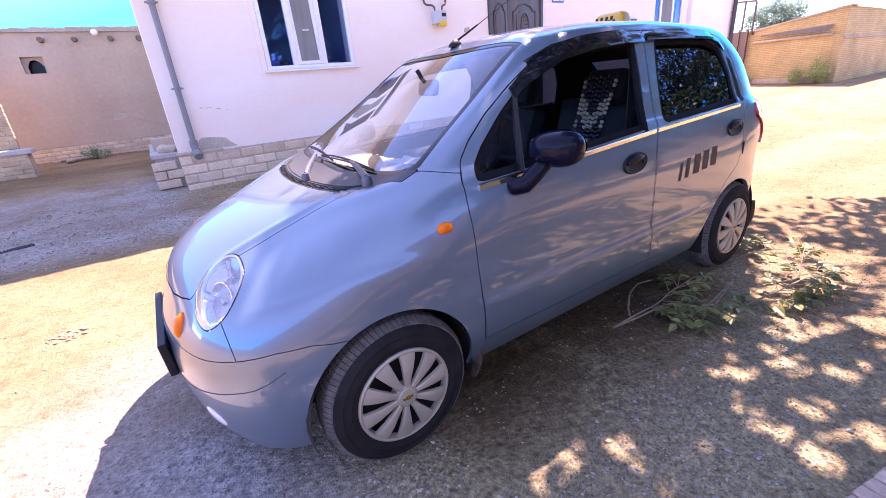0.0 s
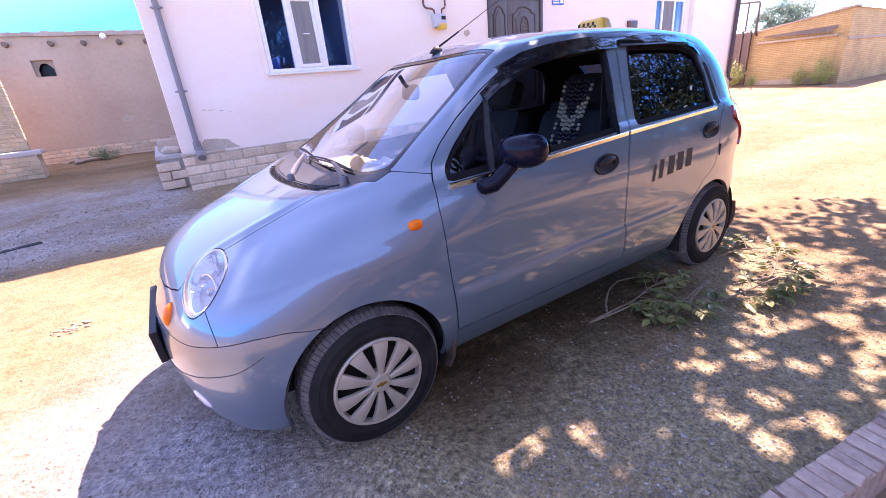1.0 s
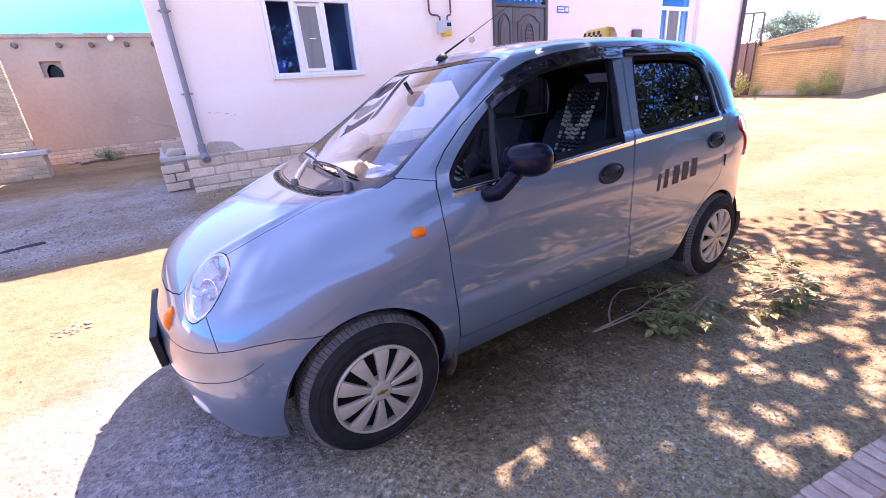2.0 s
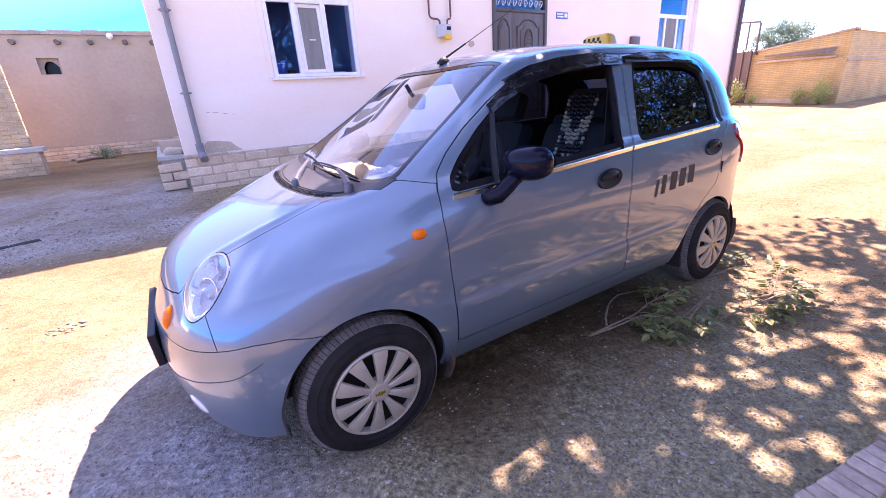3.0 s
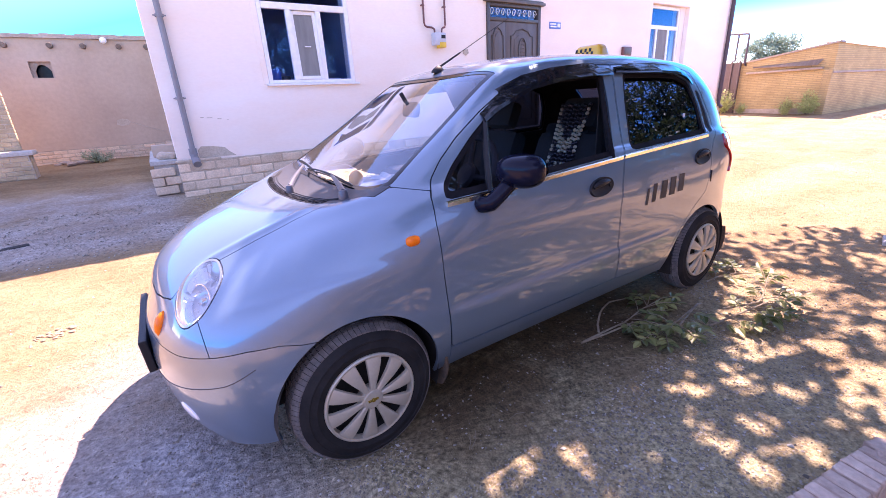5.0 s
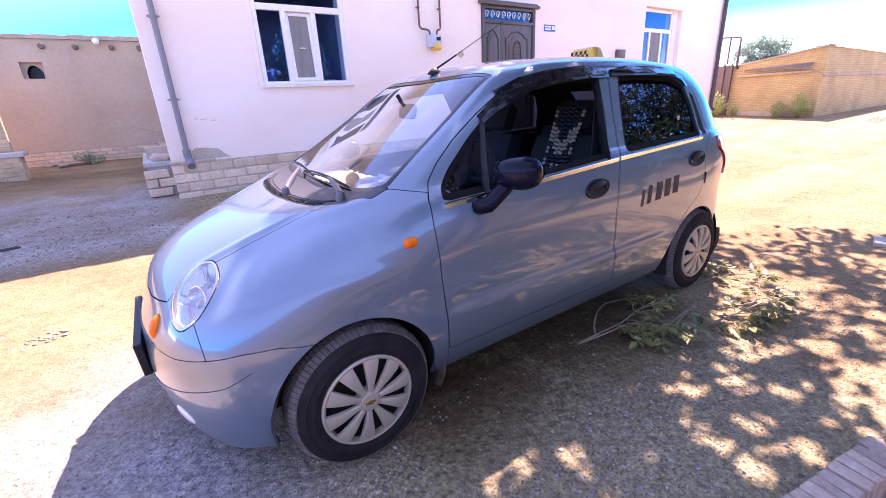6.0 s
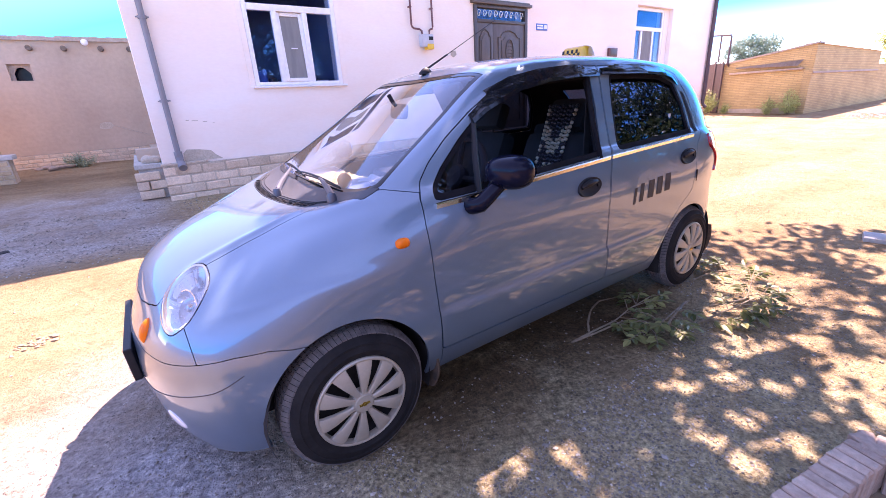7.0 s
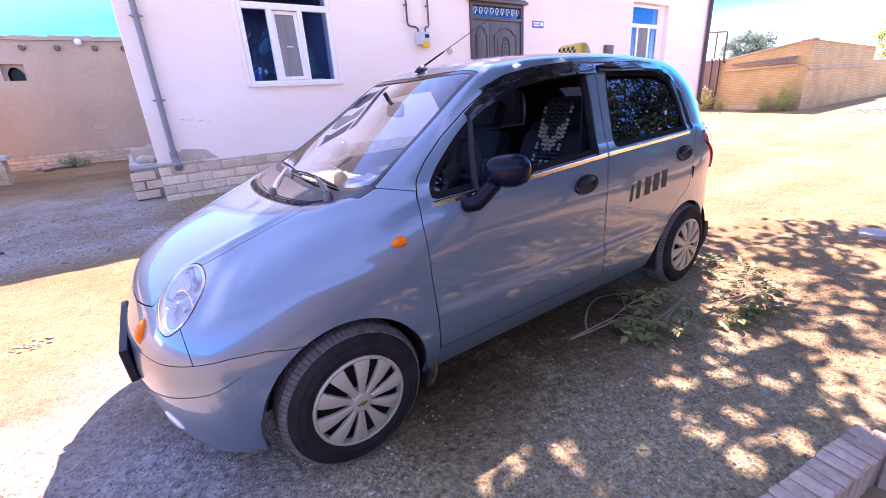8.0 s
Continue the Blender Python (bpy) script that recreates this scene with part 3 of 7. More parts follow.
def normals_of(grid):
    g = np.pad(grid, ((1, 1), (1, 1), (0, 0)), mode="edge")
    g[:, 0] = g[:, 2] * (1, -1, 1) + (0, 2 * MID, 0)
    g[:, -1] = g[:, -3] * (1, -1, 1) + (0, 2 * MID, 0)
    g[-1] = g[-3] * (1, -1, 1) + (0, 2 * MID, 0)
    g[0] = 2 * g[1] - g[2]
    du, dv = g[1:-1, 2:] - g[1:-1, :-2], g[2:, 1:-1] - g[:-2, 1:-1]
    n = np.cross(du, dv)
    n[-1] = (0, 0, 1)
    n /= np.linalg.norm(n, axis=2, keepdims=True) + 1e-9
    return n


def creased(grid, n):
    """Pressed lines: a swage on the fender, another low on the doors, a ridge beside the bonnet's edge."""
    x, y, z = grid[..., 0], grid[..., 1], grid[..., 2]
    flank = 1 / (1 + np.exp((y - .33) / .02))
    fade = np.clip((x + .42) / .10, 0, 1) * np.clip((.18 - x) / .22, 0, 1)
    d = z - np.interp(x, [-.42, -.32, -.124, .1, .3], [.672, .701, .738, .752, .757])
    lift = .010 * fade * flank * (1 / (1 + np.exp(d / .006)) - .5) * np.exp(-(d / .06) ** 2)
    low = np.clip((x - .34) / .05, 0, 1) * np.clip((2.0 - x) / .25, 0, 1)
    d = z - .508
    lift = lift + .011 * low * flank * (1 / (1 + np.exp(d / .006)) - .5) * np.exp(-(d / .05) ** 2)
    edge = np.interp(x, [-.46, -.34, -.219, -.099, .061], [.425, .405, .383, .352, .30])
    ridge = np.clip((x + .46) / .08, 0, 1) * np.clip((.03 - x) / .10, 0, 1) * (z > .68)
    lift = lift + .0055 * ridge * np.exp(-((y - edge) / .014) ** 2)
    grid = grid + n * lift[..., None]
    return grid, normals_of(grid)



# ---- the ground ----
def ground_z(x, y):
    z = .034 * max(0, min(y, 6) - 1.5) + .023 * max(0, min(y, 16) - 6) + .012 * max(0, min(x, 30) - 6)
    return z


def ground_bumps(x, y):
    d = math.hypot(x - .8, y - .3)
    k = 1.0 if d < 9 else max(0, 1 - (d - 9) / 12)
    v = Vector((x, y, 0))
    h = .018 * noise.noise(v * .9) + .012 * noise.noise(v * 2.7) + .006 * noise.noise(v * 8.0)
    near = min(1, max(0, 1 - d / 5))
    h += near * (.004 * noise.noise(v * 22) + .003 * noise.noise(v * 47))
    # flat where the tyres stand
    for wx, wy in ((0, .09), (2.34, .09), (0, 1.4), (2.34, 1.4)):
        q = math.hypot((x - wx) / .22, (y - wy) / .2)
        if q < 1.6:
            h *= max(0, min(1, (q - .6)))
    return k * h


def graded(lo, hi, mid0, mid1, fine, coarse_steps):
    """Steps along an axis, fine between mid0 and mid1 and growing outwards."""
    inner = list(np.arange(mid0, mid1 + 1e-6, fine))
    left = [mid0 - (mid0 - lo) * (k / coarse_steps) ** 3.2 for k in range(coarse_steps, 0, -1)]
    right = [mid1 + (hi - mid1) * (k / coarse_steps) ** 3.2 for k in range(1, coarse_steps + 1)]
    return left + inner + right


def build_ground():
    xs, ys = graded(-900, 900, -2.2, 4.6, .030, 42), graded(-900, 900, -1.6, 4.2, .030, 42)
    verts = [(x, y, ground_z(x, y) + ground_bumps(x, y)) for y in ys for x in xs]
    n = len(xs)
    faces = [(j * n + i, j * n + i + 1, (j + 1) * n + i + 1, (j + 1) * n + i) for j in range(len(ys) - 1) for i in range(n - 1)]
    # leave the tree pit open
    ok = []
    for f in faces:
        cx = sum(verts[k][0] for k in f) / 4
        cy = sum(verts[k][1] for k in f) / 4
        if not in_pit(cx, cy):
            ok.append(f)
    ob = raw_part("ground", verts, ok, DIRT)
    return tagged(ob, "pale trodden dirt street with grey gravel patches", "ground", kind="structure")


KERB_LINE = [(.30, -.865), (.60, -.912), (.909, -.961), (1.15, -1.001), (1.378, -1.036), (1.44, -1.046), (1.465, -1.075), (1.468, -1.13), (1.465, -1.35), (1.46, -1.6), (1.45, -1.9), (1.42, -2.2), (1.34, -2.45), (1.1, -2.55), (.5, -2.5), (.15, -2.3), (.02, -1.9), (.02, -1.3), (.10, -1.0)]
PIT = inside_of(KERB_LINE)


def in_pit(x, y):
    if not (-.1 < x < 1.9 and -2.7 < y < -.8):
        return False
    return PIT([x], [y])[0] < -.03


build_ground()
bm = bmesh.new()
nx = 40
vs = [[bm.verts.new((-.1 + 2.0 * i / nx, -2.7 + 1.9 * j / nx, -.09 + .02 * noise.noise(Vector((i * .4, j * .4, 0))))) for j in range(nx + 1)] for i in range(nx + 1)]
for i in range(nx):
    for j in range(nx):
        bm.faces.new((vs[i][j], vs[i + 1][j], vs[i + 1][j + 1], vs[i][j + 1]))
tagged(part("tree_pit_soil", bm, SOIL), "dry brown soil inside the brick tree pit", "soil", kind="structure")


def stone_mesh(seed):
    rnd = random.Random(seed)
    bm = bmesh.new()
    for d in ((1, 0, 0), (0, 1, 0), (-1, 0, 0), (0, -1, 0), (0, 0, 1), (0, 0, -1)):
        bm.verts.new((d[0] * rnd.uniform(.7, 1.3) + rnd.uniform(-.3, .3), d[1] * rnd.uniform(.6, 1.1) + rnd.uniform(-.3, .3), d[2] * rnd.uniform(.45, .8) + rnd.uniform(-.15, .15)))
    vs = [tuple(v.co) for v in bm.verts]
    bm.free()
    fs = [(k, (k + 1) % 4, 4) for k in range(4)] + [((k + 1) % 4, k, 5) for k in range(4)]
    return vs, fs


def scatter_stones():
    rnd = random.Random(5)
    kinds = [stone_mesh(k) for k in range(11)]
    verts, faces = [], []
    for k in range(64000):
        if k < 52000:
            x, y = rnd.triangular(-1.9, 3.6, .4), rnd.triangular(-1.1, 1.4, -.7)
            size = .0016 + .0055 * rnd.random() ** 3 + (.006 if rnd.random() > .992 else 0)
        elif k < 62000:
            x, y = rnd.uniform(-5, 4), rnd.uniform(3.5, 5.9)
            size = rnd.uniform(.004, .012)
        else:
            x, y = rnd.uniform(-4, 9), rnd.uniform(-1.0, 6.0)
            size = rnd.uniform(.004, .011)
        if in_pit(x, y) or (5.7 < y and x > -.6) or (.1 < x < 2.2 and -.30 < y < 1.4 and k % 16):
            continue
        a, (vs, fs) = rnd.uniform(0, 6.28), kinds[k % 11]
        c, s, z = math.cos(a), math.sin(a), ground_z(x, y) + ground_bumps(x, y)
        base = len(verts)
        verts += [(x + size * (c * p[0] - s * p[1]), y + size * (s * p[0] + c * p[1]), z + size * (p[2] + .25)) for p in vs]
        faces += [tuple(base + i for i in f) for f in fs]
    ob = raw_part("gravel", verts, faces, STONE, smooth=False)
    tagged(ob, "loose grey and tan gravel on the dirt", "gravel", kind="stuff")


scatter_stones()


# ---- bricks ----
def brick_data(name, size, material, seed=0, bevel=.006):
    """One brick with chipped, uneven edges."""
    rnd = random.Random(seed)
    bm = bmesh.new()
    add_box(bm, tuple(-s / 2 for s in size), tuple(s / 2 for s in size))
    bmesh.ops.bevel(bm, geom=bm.edges[:], offset=bevel, segments=1, affect="EDGES")
    for v in bm.verts:
        v.co += Vector([rnd.uniform(-.0025, .0025) for _ in range(3)])
    me = bpy.data.meshes.new(name)
    bm.to_mesh(me)
    bm.free()
    me.materials.append(material)
    return me


def course_wall(parent, meshes, length, high, depth, origin, along, rows, x0, x1, joint=.012, z0=0.0, rnd=None, skip=0.0):
    """Bricks in running bond, each an object, along a straight line."""
    along = Vector(along).normalized()
    turn = math.degrees(math.atan2(along.y, along.x))
    for r in range(rows):
        s = x0 + (length + joint) / 2 * (r % 2) - (length + joint) * (r % 2)
        while s < x1 - .04:
            a, b2 = max(s, x0), min(s + length, x1)
            if b2 - a > .05 and rnd.random() > skip:
                c = Vector(origin) + along * ((a + b2) / 2) + Vector((0, 0, z0 + r * (high + joint) + high / 2))
                ob = new("brick", rnd.choice(meshes))
                ob.parent = parent
                ob.matrix_basis = pose(c.x, c.y, c.z, rnd.uniform(-.8, .8), rnd.uniform(-.8, .8), turn + rnd.uniform(-1, 1)) @ Matrix.Diagonal(((b2 - a) / length, 1, 1, 1))
                off = rnd.uniform(-.006, .006)
                ob.location += Vector((-along.y, along.x, 0)) * off
            s += length + joint


# ---- the white house ----
FY = 6.0


def wall_with_openings(name, x0, x1, z0, z1, y0, y1, openings, material):
    """A wall along x with rectangular openings through it, as one mesh of butted blocks."""
    bm = bmesh.new()
    xs = sorted({x0, x1, *[v for o in openings for v in o[:2]]})
    zs = sorted({z0, z1, *[v for o in openings for v in o[2:]]})

    def solid(cx, cz):
        return not any(a < cx < b and c < cz < d for a, b, c, d in openings)
    cells = {(i, j): solid((xs[i] + xs[i + 1]) / 2, (zs[j] + zs[j + 1]) / 2) for i in range(len(xs) - 1) for j in range(len(zs) - 1)}
    cache = {}

    def v(x, y, z):
        key = (round(x, 4), round(y, 4), round(z, 4))
        if key not in cache:
            cache[key] = bm.verts.new(key)
        return cache[key]
    for (i, j), full in cells.items():
        if not full:
            continue
        a, b2, c, d = xs[i], xs[i + 1], zs[j], zs[j + 1]
        bm.faces.new((v(a, y0, c), v(b2, y0, c), v(b2, y0, d), v(a, y0, d)))
        bm.faces.new((v(a, y1, d), v(b2, y1, d), v(b2, y1, c), v(a, y1, c)))
        for di, dj, quad in ((-1, 0, ((a, c), (a, d))), (1, 0, ((b2, d), (b2, c))), (0, -1, ((b2, c), (a, c))), (0, 1, ((a, d), (b2, d)))):
            if not cells.get((i + di, j + dj), False):
                (px, pz), (qx, qz) = quad
                bm.faces.new((v(px, y0, pz), v(qx, y0, qz), v(qx, y1, qz), v(px, y1, pz)))
    return part(name, bm, material, None, smooth=False)


house = thing("house", "white plastered single-storey house on a brick plinth", "house")
WIN1 = (1.20, 2.61, 1.66, 3.16)
WIN2 = (11.2, 13.02, 1.66, 3.42)
DOOR = (5.52, 7.02, .62, 3.06)
front = wall_with_openings("wall", -.25, 15.45, .66, 4.55, FY, FY + .35, [WIN1, WIN2, DOOR], PLASTER)
front.parent = house
bm = bmesh.new()
add_prism(bm, [(-.232, FY + .352), (.10, FY + .352), (.40, 14.0), (.07, 14.0)], 3.89, Matrix.Translation((0, 0, .66)))
part("side_wall", bm, PLASTER, house, smooth=False)
bm = bmesh.new()
add_box(bm, (15.10, FY + .352, .10), (15.45, 14.0, 4.55))
part("side_wall", bm, PLASTER, house, smooth=False)
bm = bmesh.new()
add_box(bm, (.402, 13.65, .10), (15.098, 14.0, 4.55))
part("back_wall", bm, PLASTER, house, smooth=False)
bm = bmesh.new()
add_box(bm, (.122, FY + .352, .30), (15.098, 13.648, .60))
part("house_floor", bm, ROOM_DARK, house, smooth=False)
bm = bmesh.new()
add_box(bm, (-.30, FY - .14, 4.552), (15.60, 14.3, 4.64), .004)
part("roof_slab", bm, WINDOW_WHITE, house, smooth=False)
# unseen overhang, added and cut short to shape the house's ground shadow
bm = bmesh.new()
add_box(bm, (-.30, FY - 1.04, 4.552), (9.8, FY - .142, 4.64), .004)
part("unseen_eave", bm, WINDOW_WHITE, house, smooth=False)
bm = bmesh.new()
ridge = [(-.10, FY + .35, 4.68), (15.37, FY + .35, 4.68), (15.37, 10.0, 5.1), (-.10, 10.0, 5.1), (15.37, 13.9, 4.68), (-.10, 13.9, 4.68)]
rv = [bm.verts.new(c) for c in ridge]
bm.faces.new((rv[0], rv[1], rv[2], rv[3]))
bm.faces.new((rv[3], rv[2], rv[4], rv[5]))
bmesh.ops.solidify(bm, geom=bm.faces[:], thickness=.03)
part("roof_sheeting", bm, ROOF_SHEET, house, smooth=False)
# old chips and hairline cracks in the plaster
for cx, cz, cw, ch in ((.0, 1.23, .05, .010), (.09, 1.222, .10, .007), (.22, 1.20, .07, .009), (.33, 1.18, .03, .006)):
    bm = bmesh.new()
    add_prism(bm, [(-cw / 2, 0), (-cw * .2, ch), (cw * .15, ch * .6), (cw / 2, ch * .9), (cw * .4, -ch * .3), (0, -ch * .5), (-cw * .3, -ch * .2)], .004, pose(cx + .18, FY + .001, cz, 90, 0, 0))
    part("plaster_crack", bm, PLASTER_PATCH, house, smooth=False)
# plinth core and step, with mortar showing between the bricks
rnd = random.Random(11)
bm = bmesh.new()
add_box(bm, (-.262, FY - .121, -.1), (15.45, FY + .345, .638))
plinth = part("plinth", bm, MORTAR, house, "pale brick plinth", smooth=False)
bm = bmesh.new()
add_box(bm, (-.26, FY + .35, -.1), (.12, 14.0, .652))
part("side_plinth", bm, MORTAR, house, smooth=False)
bm = bmesh.new()
add_box(bm, (-.56, FY + .30, -.1), (-.262, 8.6, .60))
add_box(bm, (-.60, FY + .26, .60), (-.20, 8.7, .665), .01)
step = part("side_step", bm, CONCRETE, house, "low brick and concrete step", smooth=False)
bm = bmesh.new()
add_box(bm, (-.54, FY + .95, .667), (-.22, FY + 1.2, .85), .02)
tagged(part("clay_block", bm, ADOBE), "tan clay block standing on the side step", "block")
bm = bmesh.new()
bmesh.ops.create_icosphere(bm, subdivisions=3, radius=.11, matrix=Matrix.Translation((-.36, FY + .45, .715)) @ Matrix.Diagonal((1.3, 1, .62, 1)))
for v in bm.verts:
    v.co += Vector((1, 1, 1)) * .025 * noise.noise(v.co * 11)
tagged(part("field_stone", bm, PLASTER_PATCH), "rough brown stone lying on the side step", "stone")
# thin coat of plaster run over the plinth's top edge
bm = bmesh.new()
add_box(bm, (-.285, FY - .135, .640), (.30, FY - .002, .668), .006)
part("plinth_cap", bm, MORTAR, house, smooth=False)
bm = bmesh.new()
outline = [(.0, 0), (.50, 0), (.42, .06), (.36, .13), (.20, .16), (.05, .17), (.0, .12)]
add_prism(bm, outline, .006, pose(.03, FY - .001, .665, 90, 0, 0))
part("bare_patch", bm, PLASTER_PATCH, house, "patch of bare brown plaster")

# window 1
def window_frame_bars(bars, y0, y1, material, parent, name="frame_bar"):
    for lo, hi in bars:
        bm = bmesh.new()
        add_box(bm, (lo[0], y0, lo[1]), (hi[0], y1, hi[1]), .006)
        part(name, bm, material, parent)


def pane(x0, x1, z0, z1, y, material, parent, name="window_pane"):
    bm = bmesh.new()
    add_box(bm, (x0, y, z0), (x1, y + .006, z1))
    return part(name, bm, material, parent, smooth=False)


def room_box(x0, x1, z0, z1, depth, parent):
    """The dim room behind a window: back wall, sides, ceiling and sill."""
    bm = bmesh.new()
    y0, y1 = FY + .36, FY + depth
    for lo, hi in (((x0 - .3, y1, z0 - .5), (x1 + .3, y1 + .05, z1 + .4)), ((x0 - .35, y0, z0 - .5), (x0 - .3, y1, z1 + .4)), ((x1 + .3, y0, z0 - .5), (x1 + .35, y1, z1 + .4)),
                   ((x0 - .3, y0, z1 + .4), (x1 + .3, y1, z1 + .45)), ((x0 - .3, y0, z0 - .55), (x1 + .3, y1, z0 - .5))):
        add_box(bm, lo, hi)
    part("room", bm, ROOM_DARK, parent, smooth=False)


w1 = thing("window_1", "white plastic three-light window with a tilted middle sash", "window")
x0, x1, z0, z1 = WIN1
yf = FY - .012
window_frame_bars([((x0 + .002, z0 + .002), (x0 + .065, z1 - .002)), ((x1 - .065, z0 + .002), (x1 - .002, z1 - .002)), ((x0 + .065, z0 + .002), (x1 - .065, z0 + .055)), ((x0 + .065, z1 - .06), (x1 - .065, z1 - .002)),
                   ((x0 + .065, 2.70), (x1 - .065, 2.79)), ((1.605, z0 + .055), (1.68, 2.70)), ((2.07, z0 + .055), (2.145, 2.70))], yf, FY + .06, WINDOW_WHITE, w1, "window_frame")
pane(1.262, 1.607, 1.712, 2.702, FY + .02, WINDOW_GLASS, w1)
pane(2.143, 2.547, 1.712, 2.702, FY + .02, WINDOW_GLASS, w1)
pane(1.262, 2.547, 2.788, 3.102, FY + .02, WINDOW_GLASS, w1)
sash = thing("middle_sash", "", "")
sash.parent = w1
ms = pose(1.68, FY - .004, 1.716, 0, 0, 0) @ pose(0, 0, 0, -3.5, 0, 0)
for lo, hi in (((.0, .0), (.05, .98)), ((.34, .0), (.39, .98)), ((.05, .0), (.34, .05)), ((.05, .93), (.34, .98))):
    bm = bmesh.new()
    add_box(bm, (lo[0], -.02, lo[1]), (hi[0], .03, hi[1]), .006, ms)
    part("sash_bar", bm, WINDOW_WHITE, sash)
bm = bmesh.new()
add_box(bm, (.05, .0, .05), (.34, .005, .93), 0, ms)
part("insect_screen", bm, CURTAIN, sash, "grey fly screen behind the sash", smooth=False)
bm = bmesh.new()
add_box(bm, (.15, -.035, .47), (.25, -.022, .485), .003, ms)
part("sash_handle", bm, WINDOW_WHITE, sash)
bm = bmesh.new()
add_box(bm, (1.16, FY - .06, 1.630), (2.67, FY + .0, 1.658), .006)
part("window_sill", bm, WINDOW_WHITE, w1, "white plastic sill")
bm = bmesh.new()
for lo, hi in (((1.12, 1.655), (1.198, 3.24)), ((2.612, 1.655), (2.69, 3.24)), ((1.198, 3.162), (2.612, 3.24))):
    add_box(bm, (lo[0], FY - .008, lo[1]), (hi[0], FY + .02, hi[1]), .003)
part("window_surround", bm, PLASTER, w1, "raised white plaster surround")
room_box(x0, x1, z0, z1, 2.6, w1)
bm = bmesh.new()
add_box(bm, (1.33, FY + .42, 1.60), (1.50, FY + .55, 1.90), .01)
add_box(bm, (1.40, FY + .45, 1.90), (1.54, FY + .47, 1.93), .003)
tagged(part("blue_box", bm, SIGN_BLUE), "blue box standing inside on the window board", "box")
bm = bmesh.new()
add_lathe(bm, [(.001, 1.60), (.06, 1.60), (.07, 1.75), (.065, 1.80), (.055, 1.80), (.05, 1.70)], pose(1.60, FY + .5, 0), 20)
tagged(part("pot", bm, VISOR), "pale flower pot standing inside the window", "pot")
bm = bmesh.new()
add_box(bm, (2.30, FY + .40, 1.70), (2.52, FY + .50, 1.76), .02)
tagged(part("folded_cloth", bm, LENS_WHITE), "folded pale blue cloth inside the window", "cloth")
bm = bmesh.new()
add_box(bm, (1.1, FY + .39, 1.55), (2.7, FY + .62, 1.60), .01)
tagged(part("window_board", bm, WINDOW_WHITE), "white inner window board", "window board", kind="structure")

# window 2, set in a deep reveal
w2 = thing("window_2", "white plastic window in a deep plastered reveal", "window")
x0, x1, z0, z1 = WIN2
window_frame_bars([((x0 + .002, z0 + .002), (x0 + .07, z1 - .002)), ((12.70, z0 + .002), (12.78, z1 - .002)), ((x0 + .07, z0 + .002), (12.70, z0 + .06)), ((x0 + .07, 3.33), (12.70, 3.41)),
                   ((x0 + .07, 2.83), (12.70, 2.93)), ((11.66, z0 + .06), (11.74, 2.83)), ((12.24, z0 + .06), (12.32, 2.83))], FY + .13, FY + .20, WINDOW_WHITE, w2, "window_frame")
pane(11.27, 12.70, 2.93, 3.33, FY + .16, WINDOW_GLASS, w2)
pane(11.27, 11.66, 1.72, 2.83, FY + .16, WINDOW_GLASS, w2)
pane(11.74, 12.24, 1.72, 2.83, FY + .15, CURTAIN, w2, "insect_screen")
pane(12.32, 12.70, 1.72, 2.83, FY + .16, WINDOW_GLASS, w2)
bm = bmesh.new()
add_box(bm, (12.782, FY + .12, z0 + .002), (13.018, FY + .34, z1 - .002))
part("reveal_filling", bm, PLASTER, w2, smooth=False)
bm = bmesh.new()
add_box(bm, (11.1, FY - .07, 1.625), (13.1, FY - .001, 1.658), .006)
part("window_sill", bm, WINDOW_WHITE, w2)
room_box(x0, 12.8, z0, z1, 2.6, w2)

# the front door
d1 = thing("door_1", "closed dark brown panelled double door with an ornate fanlight", "door")
yd = FY - .03
for lo, hi in (((5.522, .62), (5.60, 3.058)), ((6.94, .62), (7.018, 3.058)), ((5.60, 3.0), (6.94, 3.058)), ((5.60, 2.74), (6.94, 2.80))):
    bm = bmesh.new()
    add_box(bm, (lo[0], yd, lo[1]), (hi[0], FY + .10, hi[1]), .008)
    part("door_frame", bm, DOOR_TRIM, d1)
bm = bmesh.new()
add_box(bm, (5.44, FY - .09, 3.062), (7.10, FY - .001, 3.12), .015)
add_box(bm, (5.48, FY - .06, 3.12), (7.06, FY - .001, 3.15), .01)
part("door_cornice", bm, DOOR_BROWN, d1)
